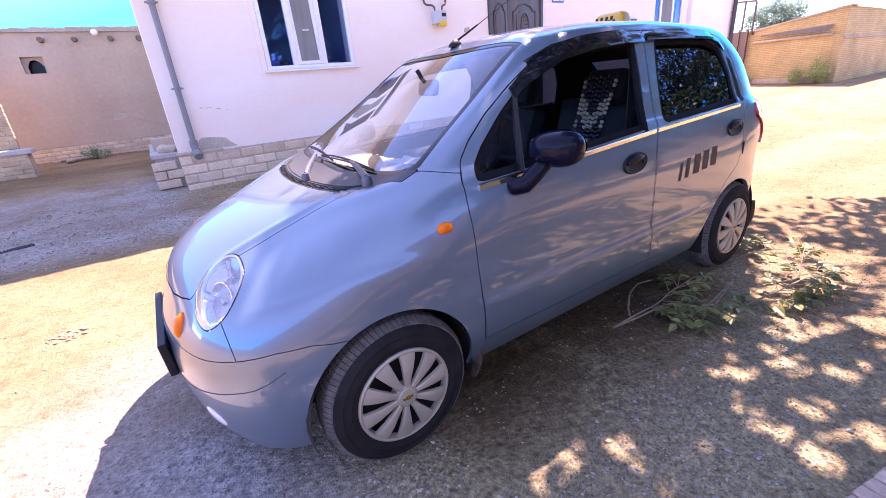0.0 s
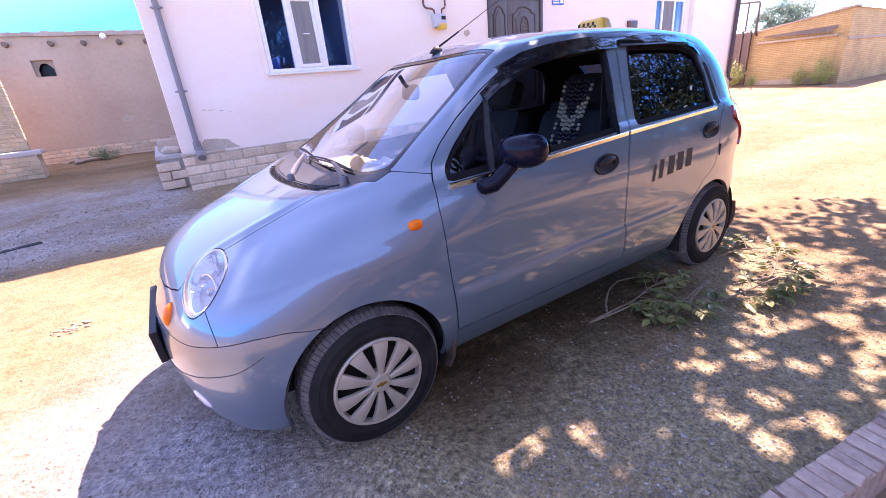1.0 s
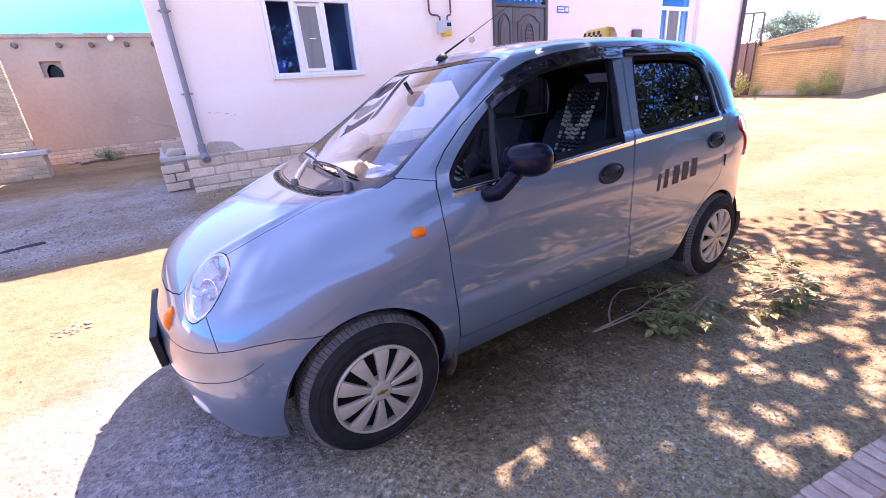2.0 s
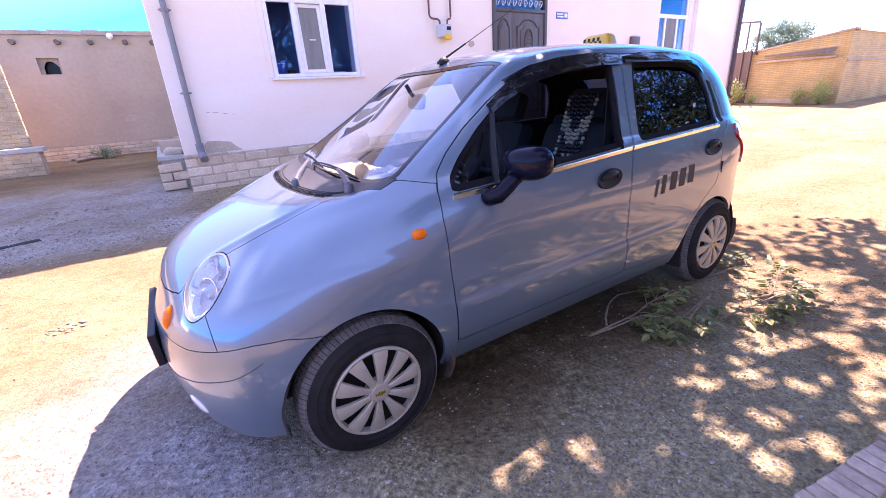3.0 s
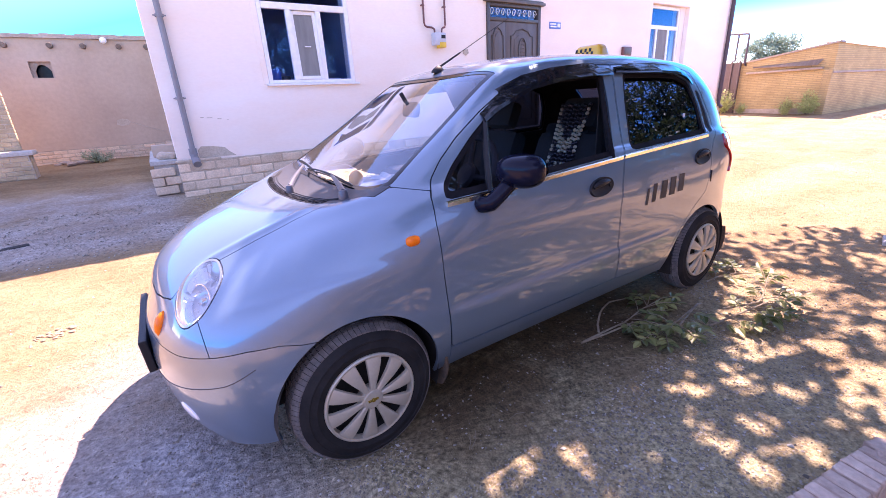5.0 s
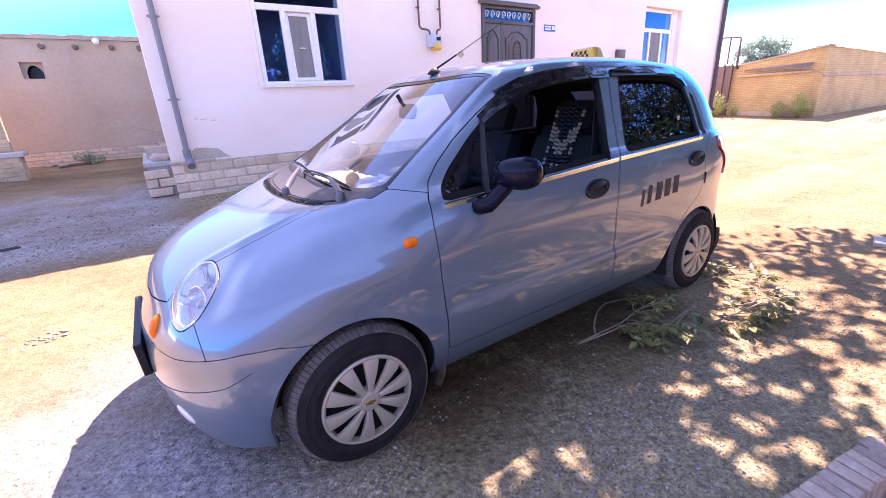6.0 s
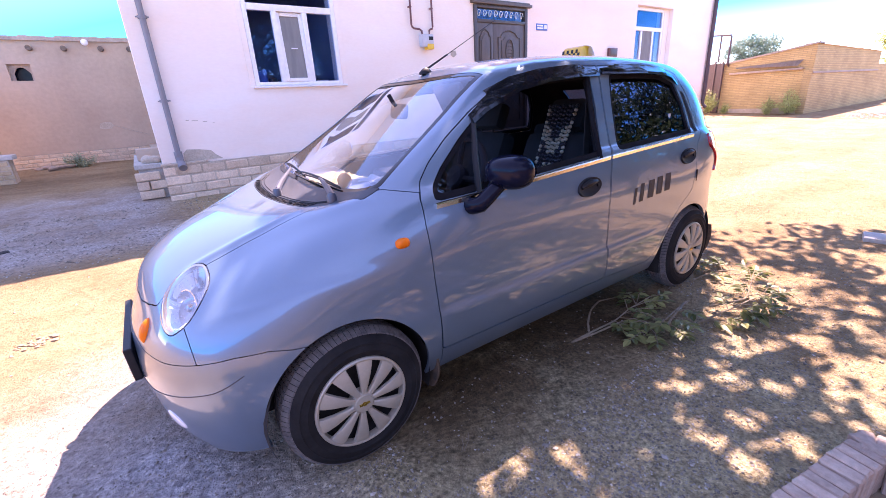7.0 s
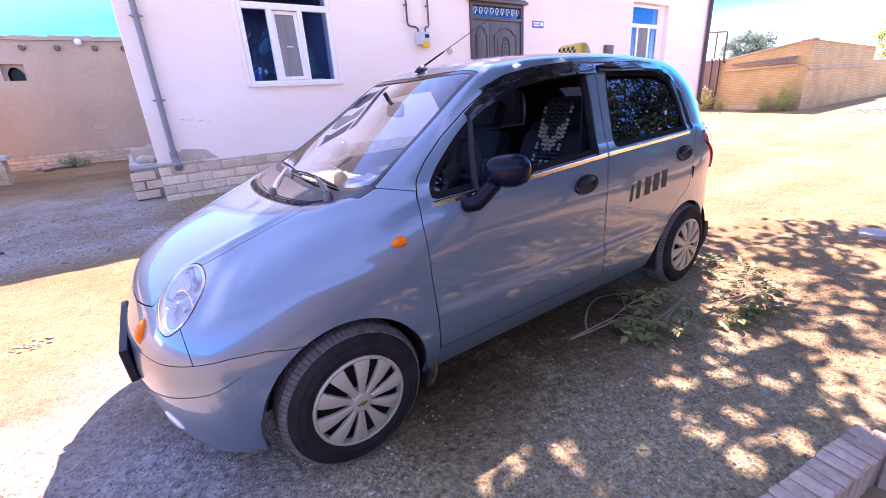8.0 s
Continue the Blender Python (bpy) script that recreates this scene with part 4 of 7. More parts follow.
for x0, x1, big in ((5.602, 6.03, False), (6.036, 6.938, True)):
    leaf = bmesh.new()
    add_box(leaf, (x0, FY - .005, .622), (x1, FY + .05, 2.738), .004)
    leaf_ob = part("door_leaf", leaf, DOOR_BROWN, d1)
    w = x1 - x0
    for zz0, zz1, arch in ((1.75, 2.62, True), (.80, 1.60, False)):
        a, b2 = x0 + .15 * w, x1 - .15 * w
        top = [(a, zz0), (b2, zz0), (b2, zz1 - .14)]
        if arch:
            top += [(b2 - .08 * w, zz1 - .13), (b2 - .16 * w, zz1 - .05), ((a + b2) / 2, zz1), (a + .16 * w, zz1 - .05), (a + .08 * w, zz1 - .13)]
        top += [(a, zz1 - .14)]
        bm = bmesh.new()
        add_tube(bm, [(px, FY - .008, pz) for px, pz in top], .016, 8, closed=True)
        part("panel_moulding", bm, DOOR_TRIM, leaf_ob)
        bm = bmesh.new()
        cx, cz = (a + b2) / 2, (zz0 + zz1) / 2
        inner = [(cx + (px - cx) * .72, cz + (pz - cz) * .80) for px, pz in top]
        add_prism(bm, inner, .014, pose(0, FY - .004, 0, 90, 0, 0), .005)
        part("raised_panel", bm, DOOR_BROWN, leaf_ob)
    if big:
        bm = bmesh.new()
        cx, cz = (x0 + x1) / 2, 2.20
        add_tube(bm, [(cx + .11 * math.cos(t), FY - .026, cz + .24 * math.sin(t)) for t in np.linspace(0, 2 * math.pi, 30, endpoint=False)], .012, 8, closed=True)
        for k in range(5):
            add_tube(bm, [(cx + (.07 - .006 * k) * math.cos(t), FY - .026, cz - .12 + .07 * k + .03 * math.sin(t)) for t in np.linspace(.3, math.pi - .3, 9)], .007, 6)
        part("ornament", bm, DOOR_TRIM, leaf_ob)
        bm = bmesh.new()
        bmesh.ops.create_uvsphere(bm, u_segments=16, v_segments=10, radius=.035, matrix=Matrix.Translation((cx, FY - .04, 2.06)) @ Matrix.Diagonal((1, .5, 1, 1)))
        part("door_knocker", bm, CHROME_SOFT, leaf_ob)
    bm = bmesh.new()
    xb = x1 - .05 if not big else x0 + .08
    add_box(bm, (xb - .012, FY - .035, 1.62), (xb + .012, FY - .006, 1.84), .006)
    part("door_pull", bm, CHROME_SOFT, leaf_ob)
pane(5.60, 6.94, 2.80, 3.0, FY + .03, WINDOW_GLASS, d1, "fanlight")
for k in range(9):
    bm = bmesh.new()
    cx = 5.68 + k * .148
    sp = [(cx + .055 * (1 - t / 9) * math.cos(t * (1 if k % 2 else -1)), FY + .012, 2.90 + .085 * (1 - t / 9) * math.sin(t)) for t in np.linspace(0, 7.5, 26)]
    add_tube(bm, sp, .007, 5)
    part("scroll", bm, WINDOW_WHITE, d1, "pale wrought scroll in the fanlight")
room_box(5.6, 6.9, .9, 3.0, 1.2, d1)
# steps to the door
bm = bmesh.new()
for k in range(3):
    add_box(bm, (5.2, FY - .06 - .32 * (3 - k), -.05 if k == 0 else .15 + .17 * (k - 1)), (7.3, FY - .06, .15 + .17 * k), .01)
part("door_step", bm, CONCRETE, house, "concrete door steps", smooth=False)


# downpipes
def downpipe(x, label, material, r):
    ob = thing("downpipe", label, "drain pipe", "downpipes on the house")
    bm = bmesh.new()
    add_tube(bm, [(x, FY - .075, 4.54), (x, FY - .075, .80)], r, 16)
    pipe = part("pipe", bm, material, ob)
    bm = bmesh.new()
    add_tube(bm, [(x, FY - .075, .82), (x, FY - .078, .74), (x + .005, FY - .10, .675), (x + .01, FY - .16, .62), (x + .012, FY - .19, .60)], .054, 14)
    part("elbow", bm, material, ob)
    for z in (1.50, 2.52, 3.5):
        bm = bmesh.new()
        add_lathe(bm, [(.049, -.015), (.055, -.015), (.055, .015), (.049, .015)], Matrix.Translation((x, FY - .075, z)), 18, closed=True)
        add_box(bm, (x - .075, FY - .085, z - .008), (x + .075, FY - .066, z + .008))
        add_box(bm, (x - .01, FY - .03, z - .008), (x + .01, FY + .0, z + .008))
        part("pipe_clamp", bm, material, ob)


downpipe(-.04, "grey metal drain pipe with a bent foot on the house corner", PIPE_GREY, .037)
downpipe(15.40, "dark brown drain pipe on the far house corner", PIPE_DARK, .060)

# gas meter and its pipes
meter = thing("gas_meter", "grey gas meter with a yellow cap and brown supply pipes", "gas meter")
bm = bmesh.new()
add_box(bm, (4.20, FY - .15, 2.25), (4.44, FY - .005, 2.46), .02)
part("meter_body", bm, METER_GREY, meter)
bm = bmesh.new()
add_box(bm, (4.29, FY - .165, 2.205), (4.43, FY - .03, 2.30), .015)
part("meter_cap", bm, METER_YELLOW, meter, "yellow lower cap")
bm = bmesh.new()
add_box(bm, (4.33, FY - .156, 2.36), (4.42, FY - .148, 2.42), .002)
part("meter_dial", bm, BLACK_PLASTIC, meter)
bm = bmesh.new()
add_tube(bm, [(4.035, FY - .05, 4.545), (4.035, FY - .05, 2.62), (4.045, FY - .055, 2.58), (4.08, FY - .06, 2.555), (4.19, FY - .07, 2.545), (4.235, FY - .07, 2.52), (4.245, FY - .07, 2.44)], .017, 10)
part("gas_pipe", bm, PIPE_BROWN, meter)
bm = bmesh.new()
add_tube(bm, [(4.495, FY - .05, 4.545), (4.495, FY - .05, 2.60), (4.48, FY - .055, 2.565), (4.43, FY - .06, 2.55), (4.40, FY - .07, 2.53), (4.395, FY - .07, 2.44)], .017, 10)
part("gas_pipe", bm, PIPE_BROWN, meter)
for z in (2.9, 3.5):
    for px in (4.035, 4.495):
        bm = bmesh.new()
        add_box(bm, (px - .03, FY - .05, z - .01), (px + .03, FY + .0, z + .01), .002)
        part("pipe_bracket", bm, PIPE_BROWN, meter)
bm = bmesh.new()
add_prism(bm, [(0, 0), (.10, .02), (.13, -.05), (.06, -.10), (-.01, -.06)], .012, pose(4.93, FY - .001, 2.19, 90, 0, 0), .003)
tagged(part("wall_patch", bm, PLASTER_PATCH), "small patch of bare plaster on the house wall", "wall patch")
# house sign, as plain bars
plaque = thing("house_sign", "small blue enamel street sign with pale bars", "sign")
bm = bmesh.new()
add_box(bm, (7.31, FY - .014, 2.655), (7.67, FY - .001, 2.79), .004)
part("sign_plate", bm, SIGN_BLUE, plaque)
for lo, hi in (((7.33, 2.735), (7.52, 2.765)), ((7.34, 2.685), (7.53, 2.715)), ((7.56, 2.69), (7.65, 2.765))):
    bm = bmesh.new()
    add_box(bm, (lo[0], FY - .017, lo[1]), (hi[0], FY - .013, hi[1]))
    part("sign_bar", bm, SIGN_WHITE, plaque, smooth=False)
ebox = thing("junction_box", "brown electric junction box on the house wall", "electric box")
bm = bmesh.new()
add_box(bm, (9.98, FY - .07, 2.13), (10.33, FY - .001, 2.34), .012)
part("box_body", bm, PIPE_BROWN, ebox)
bm = bmesh.new()
add_box(bm, (10.02, FY - .076, 2.16), (10.29, FY - .069, 2.31), .004)
part("box_lid", bm, DOOR_BROWN, ebox)

# ---- the clay wall behind, with beam ends and a niche ----
WY = 13.0
niche = (-2.53, -2.12, 2.30, 2.66)
adobe = wall_with_openings("wall_north", -14, 0.6, .62, 3.16, WY, WY + .45, [niche], ADOBE)
tagged(adobe, "smooth brown clay-plastered yard wall", "wall", kind="structure")
bm = bmesh.new()
n = 90
for k in range(n):
    a, b2 = -14 + 14.6 * k / n, -14 + 14.6 * (k + 1) / n
    add_box(bm, (a, WY - .06 + rnd.uniform(-.01, .01), 3.162), (b2, WY + .5, 3.25 + rnd.uniform(-.012, .02)))
tagged(part("wall_cap", bm, ADOBE_TOP, None, smooth=False), "rough clay coping on the yard wall", "wall coping", kind="structure")
# arched hole in the niche, its inner shade a near-black panel
nb = thing("niche", "small arched hole in a square wall niche", "niche")
bm = bmesh.new()
add_box(bm, (-2.58, WY + .30, 2.25), (-2.07, WY + .44, 2.71))
part("niche_shade", bm, MIRROR_BLACK, nb, smooth=False)
arch = [(-.205, .0), (-.205, .36), (.205, .36), (.205, .0), (.16, .0), (.165, .16), (.12, .23), (.06, .29), (0, .30), (-.06, .28), (-.10, .22), (-.13, .16), (-.13, .0)]
bm = bmesh.new()
add_prism(bm, arch, .05, pose(-2.325, WY + .16, 2.30, 90, 0, 0))
part("niche_arch", bm, ADOBE_TOP, nb, smooth=False)
for k, x in enumerate((-4.4, -3.6, -2.81, -2.01, -1.39, -.68, -.10)):
    bm = bmesh.new()
    add_tube(bm, [(x - .02, WY + .2, 3.0), (x - .02, WY - .12, 3.0), (x - .02, WY - .15, 2.998)], [.062, .060, .054], 14)
    tagged(part("beam_end", bm, WOOD_END), "weathered round log end sticking out of the clay wall", "beam", "log ends in the wall")
bulb = thing("wall_lamp", "small white lamp on the clay wall's top", "lamp")
bm = bmesh.new()
bmesh.ops.create_uvsphere(bm, u_segments=16, v_segments=10, radius=.075, matrix=Matrix.Translation((-.98, WY - .12, 3.13)))
part("lamp_globe", bm, LAMP_WHITE, bulb)
bm = bmesh.new()
add_tube(bm, [(-.98, WY - .10, 3.17), (-.98, WY - .04, 3.21), (-.98, WY + .0, 3.21)], .018, 8)
part("lamp_arm", bm, PIPE_GREY, bulb)
bm = bmesh.new()
add_tube(bm, [(-1.12, WY - .008, 1.26), (-.90, WY - .008, 1.20), (-.50, WY - .008, 1.02), (-.18, WY - .008, .90)], .007, 6)
tagged(part("wall_cable", bm, PLASTER_PATCH), "thin dusty cable hanging on the clay wall", "cable")
bm = bmesh.new()
add_box(bm, (-14, WY - .140, -.1), (.6, WY + .4, .615))
base = tagged(part("wall_base", bm, MORTAR, None, smooth=False), "pale brick footing of the clay wall", "wall footing", kind="structure")
bm = bmesh.new()
add_prism(bm, [(-.15, -.06), (-.04, -.09), (.10, -.08), (.16, -.01), (.12, .07), (.0, .09), (-.12, .06)], .006, pose(-1.06, WY - .001, 1.20, 90, 0, 0))
tagged(part("mended_patch", bm, PLASTER_PATCH), "pale mended patch on the clay wall", "wall patch")
for k, (px, py, ps) in enumerate(((-2.42, 12.55, .10), (-2.28, 12.35, .07), (-2.55, 12.4, .06), (-2.15, 12.6, .05))):
    bm = bmesh.new()
    bmesh.ops.create_icosphere(bm, subdivisions=2, radius=ps, matrix=Matrix.Translation((px, py, ground_z(px, py) + ps * .3)) @ Matrix.Diagonal((1.4, 1, .6, 1)))
    for v in bm.verts:
        v.co += Vector((1, 1, .5)) * .03 * noise.noise(v.co * 9 + Vector((k, 0, 0)))
    tagged(part("broken_brick", bm, SLATE, None, smooth=False), "broken brick lying by the clay wall", "brick", "broken bricks by the wall")
bm = bmesh.new()
add_tube(bm, [(-2.30, 11.85, ground_z(-2.3, 11.85) + .03), (-2.0, 12.0, ground_z(-2, 12) + .05), (-1.72, 12.25, ground_z(-1.7, 12.2) + .03)], [.030, .026, .018], 7)
tagged(part("stick", bm, WOOD_END), "weathered stick lying in the yard dust", "stick")
# gable of a house far behind
far = thing("far_house", "pale pink house gable behind the yard wall", "house")
bm = bmesh.new()
add_prism(bm, [(-4, 0), (1.2, 0), (1.2, 4.2), (-1.4, 5.9), (-4, 4.2)], 6, pose(-6.2, 27, .3, 90, 0, 0))
part("gable_wall", bm, PLASTER, far, smooth=False)
bm = bmesh.new()
add_prism(bm, [(-4.4, 4.0), (-1.4, 5.95), (1.6, 4.0), (1.6, 4.12), (-1.4, 6.1), (-4.4, 4.12)], 6.4, pose(-6.2, 27.2, .3, 90, 0, 0))
part("roof", bm, ROOF_SHEET, far, smooth=False)

# the brick pier and its ledge in front of the clay wall
pier = thing("brick_wall", "yellow brick yard wall end with a pale ledge", "wall")
bm = bmesh.new()
add_box(bm, (-7, 10.570, 0), (-2.735, 10.68, 2.95))
part("wall_core", bm, MORTAR, pier, smooth=False)
bm = bmesh.new()
add_box(bm, (-7, 10.180, 0), (-2.58, 10.55, .70))
part("ledge_core", bm, MORTAR, pier, smooth=False)
bm = bmesh.new()
add_box(bm, (-7, 10.15, .702), (-2.50, 10.568, .79), .015)
part("ledge_cap", bm, CONCRETE, pier)

# ---- right side: gate, brick building ----
gate = thing("metal_gate", "dark brown sheet metal gate between house and brick wall", "gate")
bm = bmesh.new()
add_box(bm, (17.42, 6.27, .20), (17.46, 9.4, 2.02), .005)
part("gate_sheet", bm, GATE, gate)
for y in (6.30, 6.55, 6.90, 7.4, 8.2):
    bm = bmesh.new()
    add_box(bm, (17.36, y - .025, .2), (17.42, y + .025, 2.08), .004)
    part("gate_post", bm, GATE, gate)
bm = bmesh.new()
add_tube(bm, [(17.4, 8.2, .3), (17.4, 8.2, 3.08), (17.5, 6.21, 2.92), (17.5, 6.20, 2.88), (17.5, 6.20, 1.96), (17.62, 6.20, 1.90)], .034, 8)
add_tube(bm, [(17.48, 6.52, 2.95), (17.48, 6.52, 2.05)], .030, 8)
tagged(part("gas_pipe_arch", bm, PIPE_DARK), "thin brown gas pipe arch over the gate", "pipe")
bb = thing("brick_building", "yellow brick yard building with a sloping roof edge", "building")
CX, CY = 17.6, 3.72
def quad_wall(name, a, b2, h0, h1, thick, material):
    """A wall from a to b, its top sloping from h0 to h1."""
    a, b2 = Vector(a), Vector(b2)
    d = (b2 - a).normalized()
    nrm = Vector((d.y, -d.x)) * -thick
    bm = bmesh.new()
    v = [bm.verts.new((p.x, p.y, z)) for p, z in ((a, -.2), (b2, -.2), (b2, h1), (a, h0), (a + nrm, -.2), (b2 + nrm, -.2), (b2 + nrm, h1), (a + nrm, h0))]
    for f in ((0, 1, 2, 3), (5, 4, 7, 6), (4, 0, 3, 7), (1, 5, 6, 2), (3, 2, 6, 7)):
        bm.faces.new([v[k] for k in f])
    return part(name, bm, material, bb, smooth=False)


quad_wall("end_wall", (CX, 6.35), (CX, CY + .002), 1.95, 2.33, .35, FAR_BRICK)
quad_wall("long_wall", (CX, CY), (24.0, 3.43), 2.33, 2.16, .35, FAR_BRICK)
quad_wall("low_wall", (24.004, 3.43), (42, 2.6), 1.72, 1.80, .30, FAR_BRICK)
bm = bmesh.new()
add_box(bm, (.0, -.035, 1.46), (6.4, -.002, 1.52), .004, pose(CX, CY, 0, 0, 0, math.degrees(math.atan2(3.43 - CY, 24.0 - CX))))
part("string_course", bm, SLATE, bb, smooth=False)
bm = bmesh.new()
add_box(bm, (CX - .06, CY + .0, .1), (CX - .002, CY + .22, 1.58), .005)
part("corner_pilaster", bm, FAR_BRICK_PALE, bb, smooth=False)
bm = bmesh.new()
add_box(bm, (CX - .10, CY + .25, 1.60), (CX - .002, 6.1, 1.66), .005)
part("end_wall_ledge", bm, SLATE, bb, smooth=False)
bm = bmesh.new()
add_box(bm, (CX - .03, CY + .23, -.1), (CX - .002, 6.33, .42), .004)
part("wall_footing", bm, MORTAR, bb, "grey rendered footing", smooth=False)
bm = bmesh.new()
v = [bm.verts.new(c) for c in ((CX - .16, 5.9, 1.78), (CX - .16, 4.1, 1.72), (CX - .004, 4.0, 1.90), (CX - .004, 5.95, 1.82))]
bm.faces.new(v)
bmesh.ops.solidify(bm, geom=bm.faces[:], thickness=.03)
part("lean_to_roof", bm, SLATE, bb, smooth=False)
bm = bmesh.new()
add_box(bm, (CX - .05, CY - .05, 0), (CX + .4, 6.40, .05), 0, Matrix.Translation((0, 0, 2.33)) @ Matrix(((1, 0, 0, 0), (0, 1, 0, 0), (0, -.145, 1, .145 * CY), (0, 0, 0, 1))))
part("roof_edge", bm, SLATE, bb, smooth=False)
bm = bmesh.new()
v = [bm.verts.new(c) for c in ((CX - .05, CY - .06, 2.335), (24.05, 3.37, 2.165), (24.05, 4.0, 2.22), (CX - .05, CY + .5, 2.39))]
bm.faces.new(v)
bmesh.ops.solidify(bm, geom=bm.faces[:], thickness=.05)
part("roof_edge", bm, SLATE, bb, smooth=False)
# unseen walls added to close the street and darken the car's reflections
bm = bmesh.new()
add_box(bm, (24.0, -7.4, -.5), (24.4, -2.5, 3.0))
add_box(bm, (-20, -7.4, -.5), (24, -7, 2.8))
add_box(bm, (-20.4, -7.4, -.5), (-20, 13, 2.6))
tagged(part("wall_south", bm, DARK_CLAY, None, smooth=False), "unseen plain clay walls closing the street, dark to dim reflections", "wall", kind="structure")

# ---- the taxi ----
car = thing("car", "silver-blue metallic small hatchback taxi parked on the dirt street", "car")
GRID, GRID_N = body_surface()
ROWS_N, COLS_N = GRID.shape[:2]
_i = np.arange(ROWS_N * COLS_N).reshape(ROWS_N, COLS_N)
_a, _b, _c, _d = _i[:-1, :-1].ravel(), _i[:-1, 1:].ravel(), _i[1:, 1:].ravel(), _i[1:, :-1].ravel()
SHELL = (GRID.reshape(-1, 3), GRID_N.reshape(-1, 3), np.concatenate([np.stack([_a, _b, _c], 1), np.stack([_a, _c, _d], 1)]))

# outlines in the side view (x, z)
FRONT_DOOR = [(.357, .338), (.349, .466), (.336, .66), (.334, .849), (.343, .936), (.373, .998), (.427, 1.055), (.524, 1.133), (.661, 1.223), (.789, 1.296), (.91, 1.343),
              (1.094, 1.374), (1.304, 1.391), (1.475, 1.394), (1.483, 1.30), (1.482, 1.0), (1.455, .93), (1.425, .85), (1.405, .72), (1.40, .52), (1.415, .332)]
REAR_DOOR = [(1.421, .332), (1.406, .52), (1.411, .72), (1.431, .85), (1.461, .93), (1.488, 1.0), (1.489, 1.30), (1.481, 1.394), (1.85, 1.392), (2.10, 1.382), (2.24, 1.345),
             (2.33, 1.23), (2.385, 1.10), (2.41, 1.0), (2.35, .95), (2.322, .90), (2.292, .765), (2.25, .67), (2.114, .591), (1.977, .481), (1.90, .357), (1.83, .31)]
FRONT_WINDOW = rounded([(.40, .925), (.408, .965), (.47, 1.033), (.585, 1.130), (.69, 1.205), (.79, 1.263), (.91, 1.310), (1.08, 1.338), (1.27, 1.352), (1.405, 1.355), (1.42, 1.2), (1.405, .978)], .02)
REAR_WINDOW = rounded([(1.545, .985), (1.555, 1.2), (1.565, 1.352), (1.846, 1.352), (2.06, 1.342), (2.20, 1.30), (2.27, 1.18), (2.305, 1.01)], .025)
REAR_QUARTER = rounded([(2.325, 1.01), (2.30, 1.15), (2.262, 1.25), (2.30, 1.235), (2.352, 1.11), (2.375, 1.015)], .01)
HEAD_C = np.array((-.441, .330, .697))
HEAD_U, HEAD_V = np.array((-.387, -.735, -.556)), np.array((.745, -.605, .281))
HEADLAMP = closed_curve([(-.115, .069), (-.045, .098), (.028, .093), (.099, .059), (.121, -.012), (.071, -.064), (-.004, -.08), (-.076, -.059), (-.123, -.006), (-.135, .035)])


def line(pairs):
    xs, ys = zip(*sorted(pairs))
    return lambda q: np.interp(q, xs, ys)


bumper_top = line([(-.70, .545), (-.652, .545), (-.616, .545), (-.59, .54), (-.536, .543), (-.45, .56), (-.356, .577), (-.263, .579), (-.198, .565), (-.05, .55)])
hood_side = line([(-.62, .40), (-.459, .40), (-.34, .375), (-.219, .351), (-.099, .316), (.061, .255), (.3, .18)])
hood_front = line([(.30, -.43), (.36, -.468), (.378, -.492), (.40, -.516), (.465, -.541), (.548, -.562), (.65, -.572), (MID, -.576)])
cowl_front = line([(.15, .16), (.20, .12), (.252, .062), (.353, .002), (.45, -.02), (.544, -.033), (.65, -.041), (MID, -.045)])
glass_base = line([(.10, .28), (.153, .232), (.18, .20), (.21, .178), (.27, .162), (.35, .152), (.504, .141), (.65, .136), (MID, .134)])
glass_side = line([(.05, .10), (.160, .148), (.233, .160), (.377, .195), (.518, .222), (.649, .243), (.773, .257), (.86, .27)])
glass_top = line([(.2, .825), (.30, .815), (.42, .795), (.56, .78), (MID, .772)])
fender_top = line([(.0, .95), (.23, .985), (.345, .962), (.5, .95)])


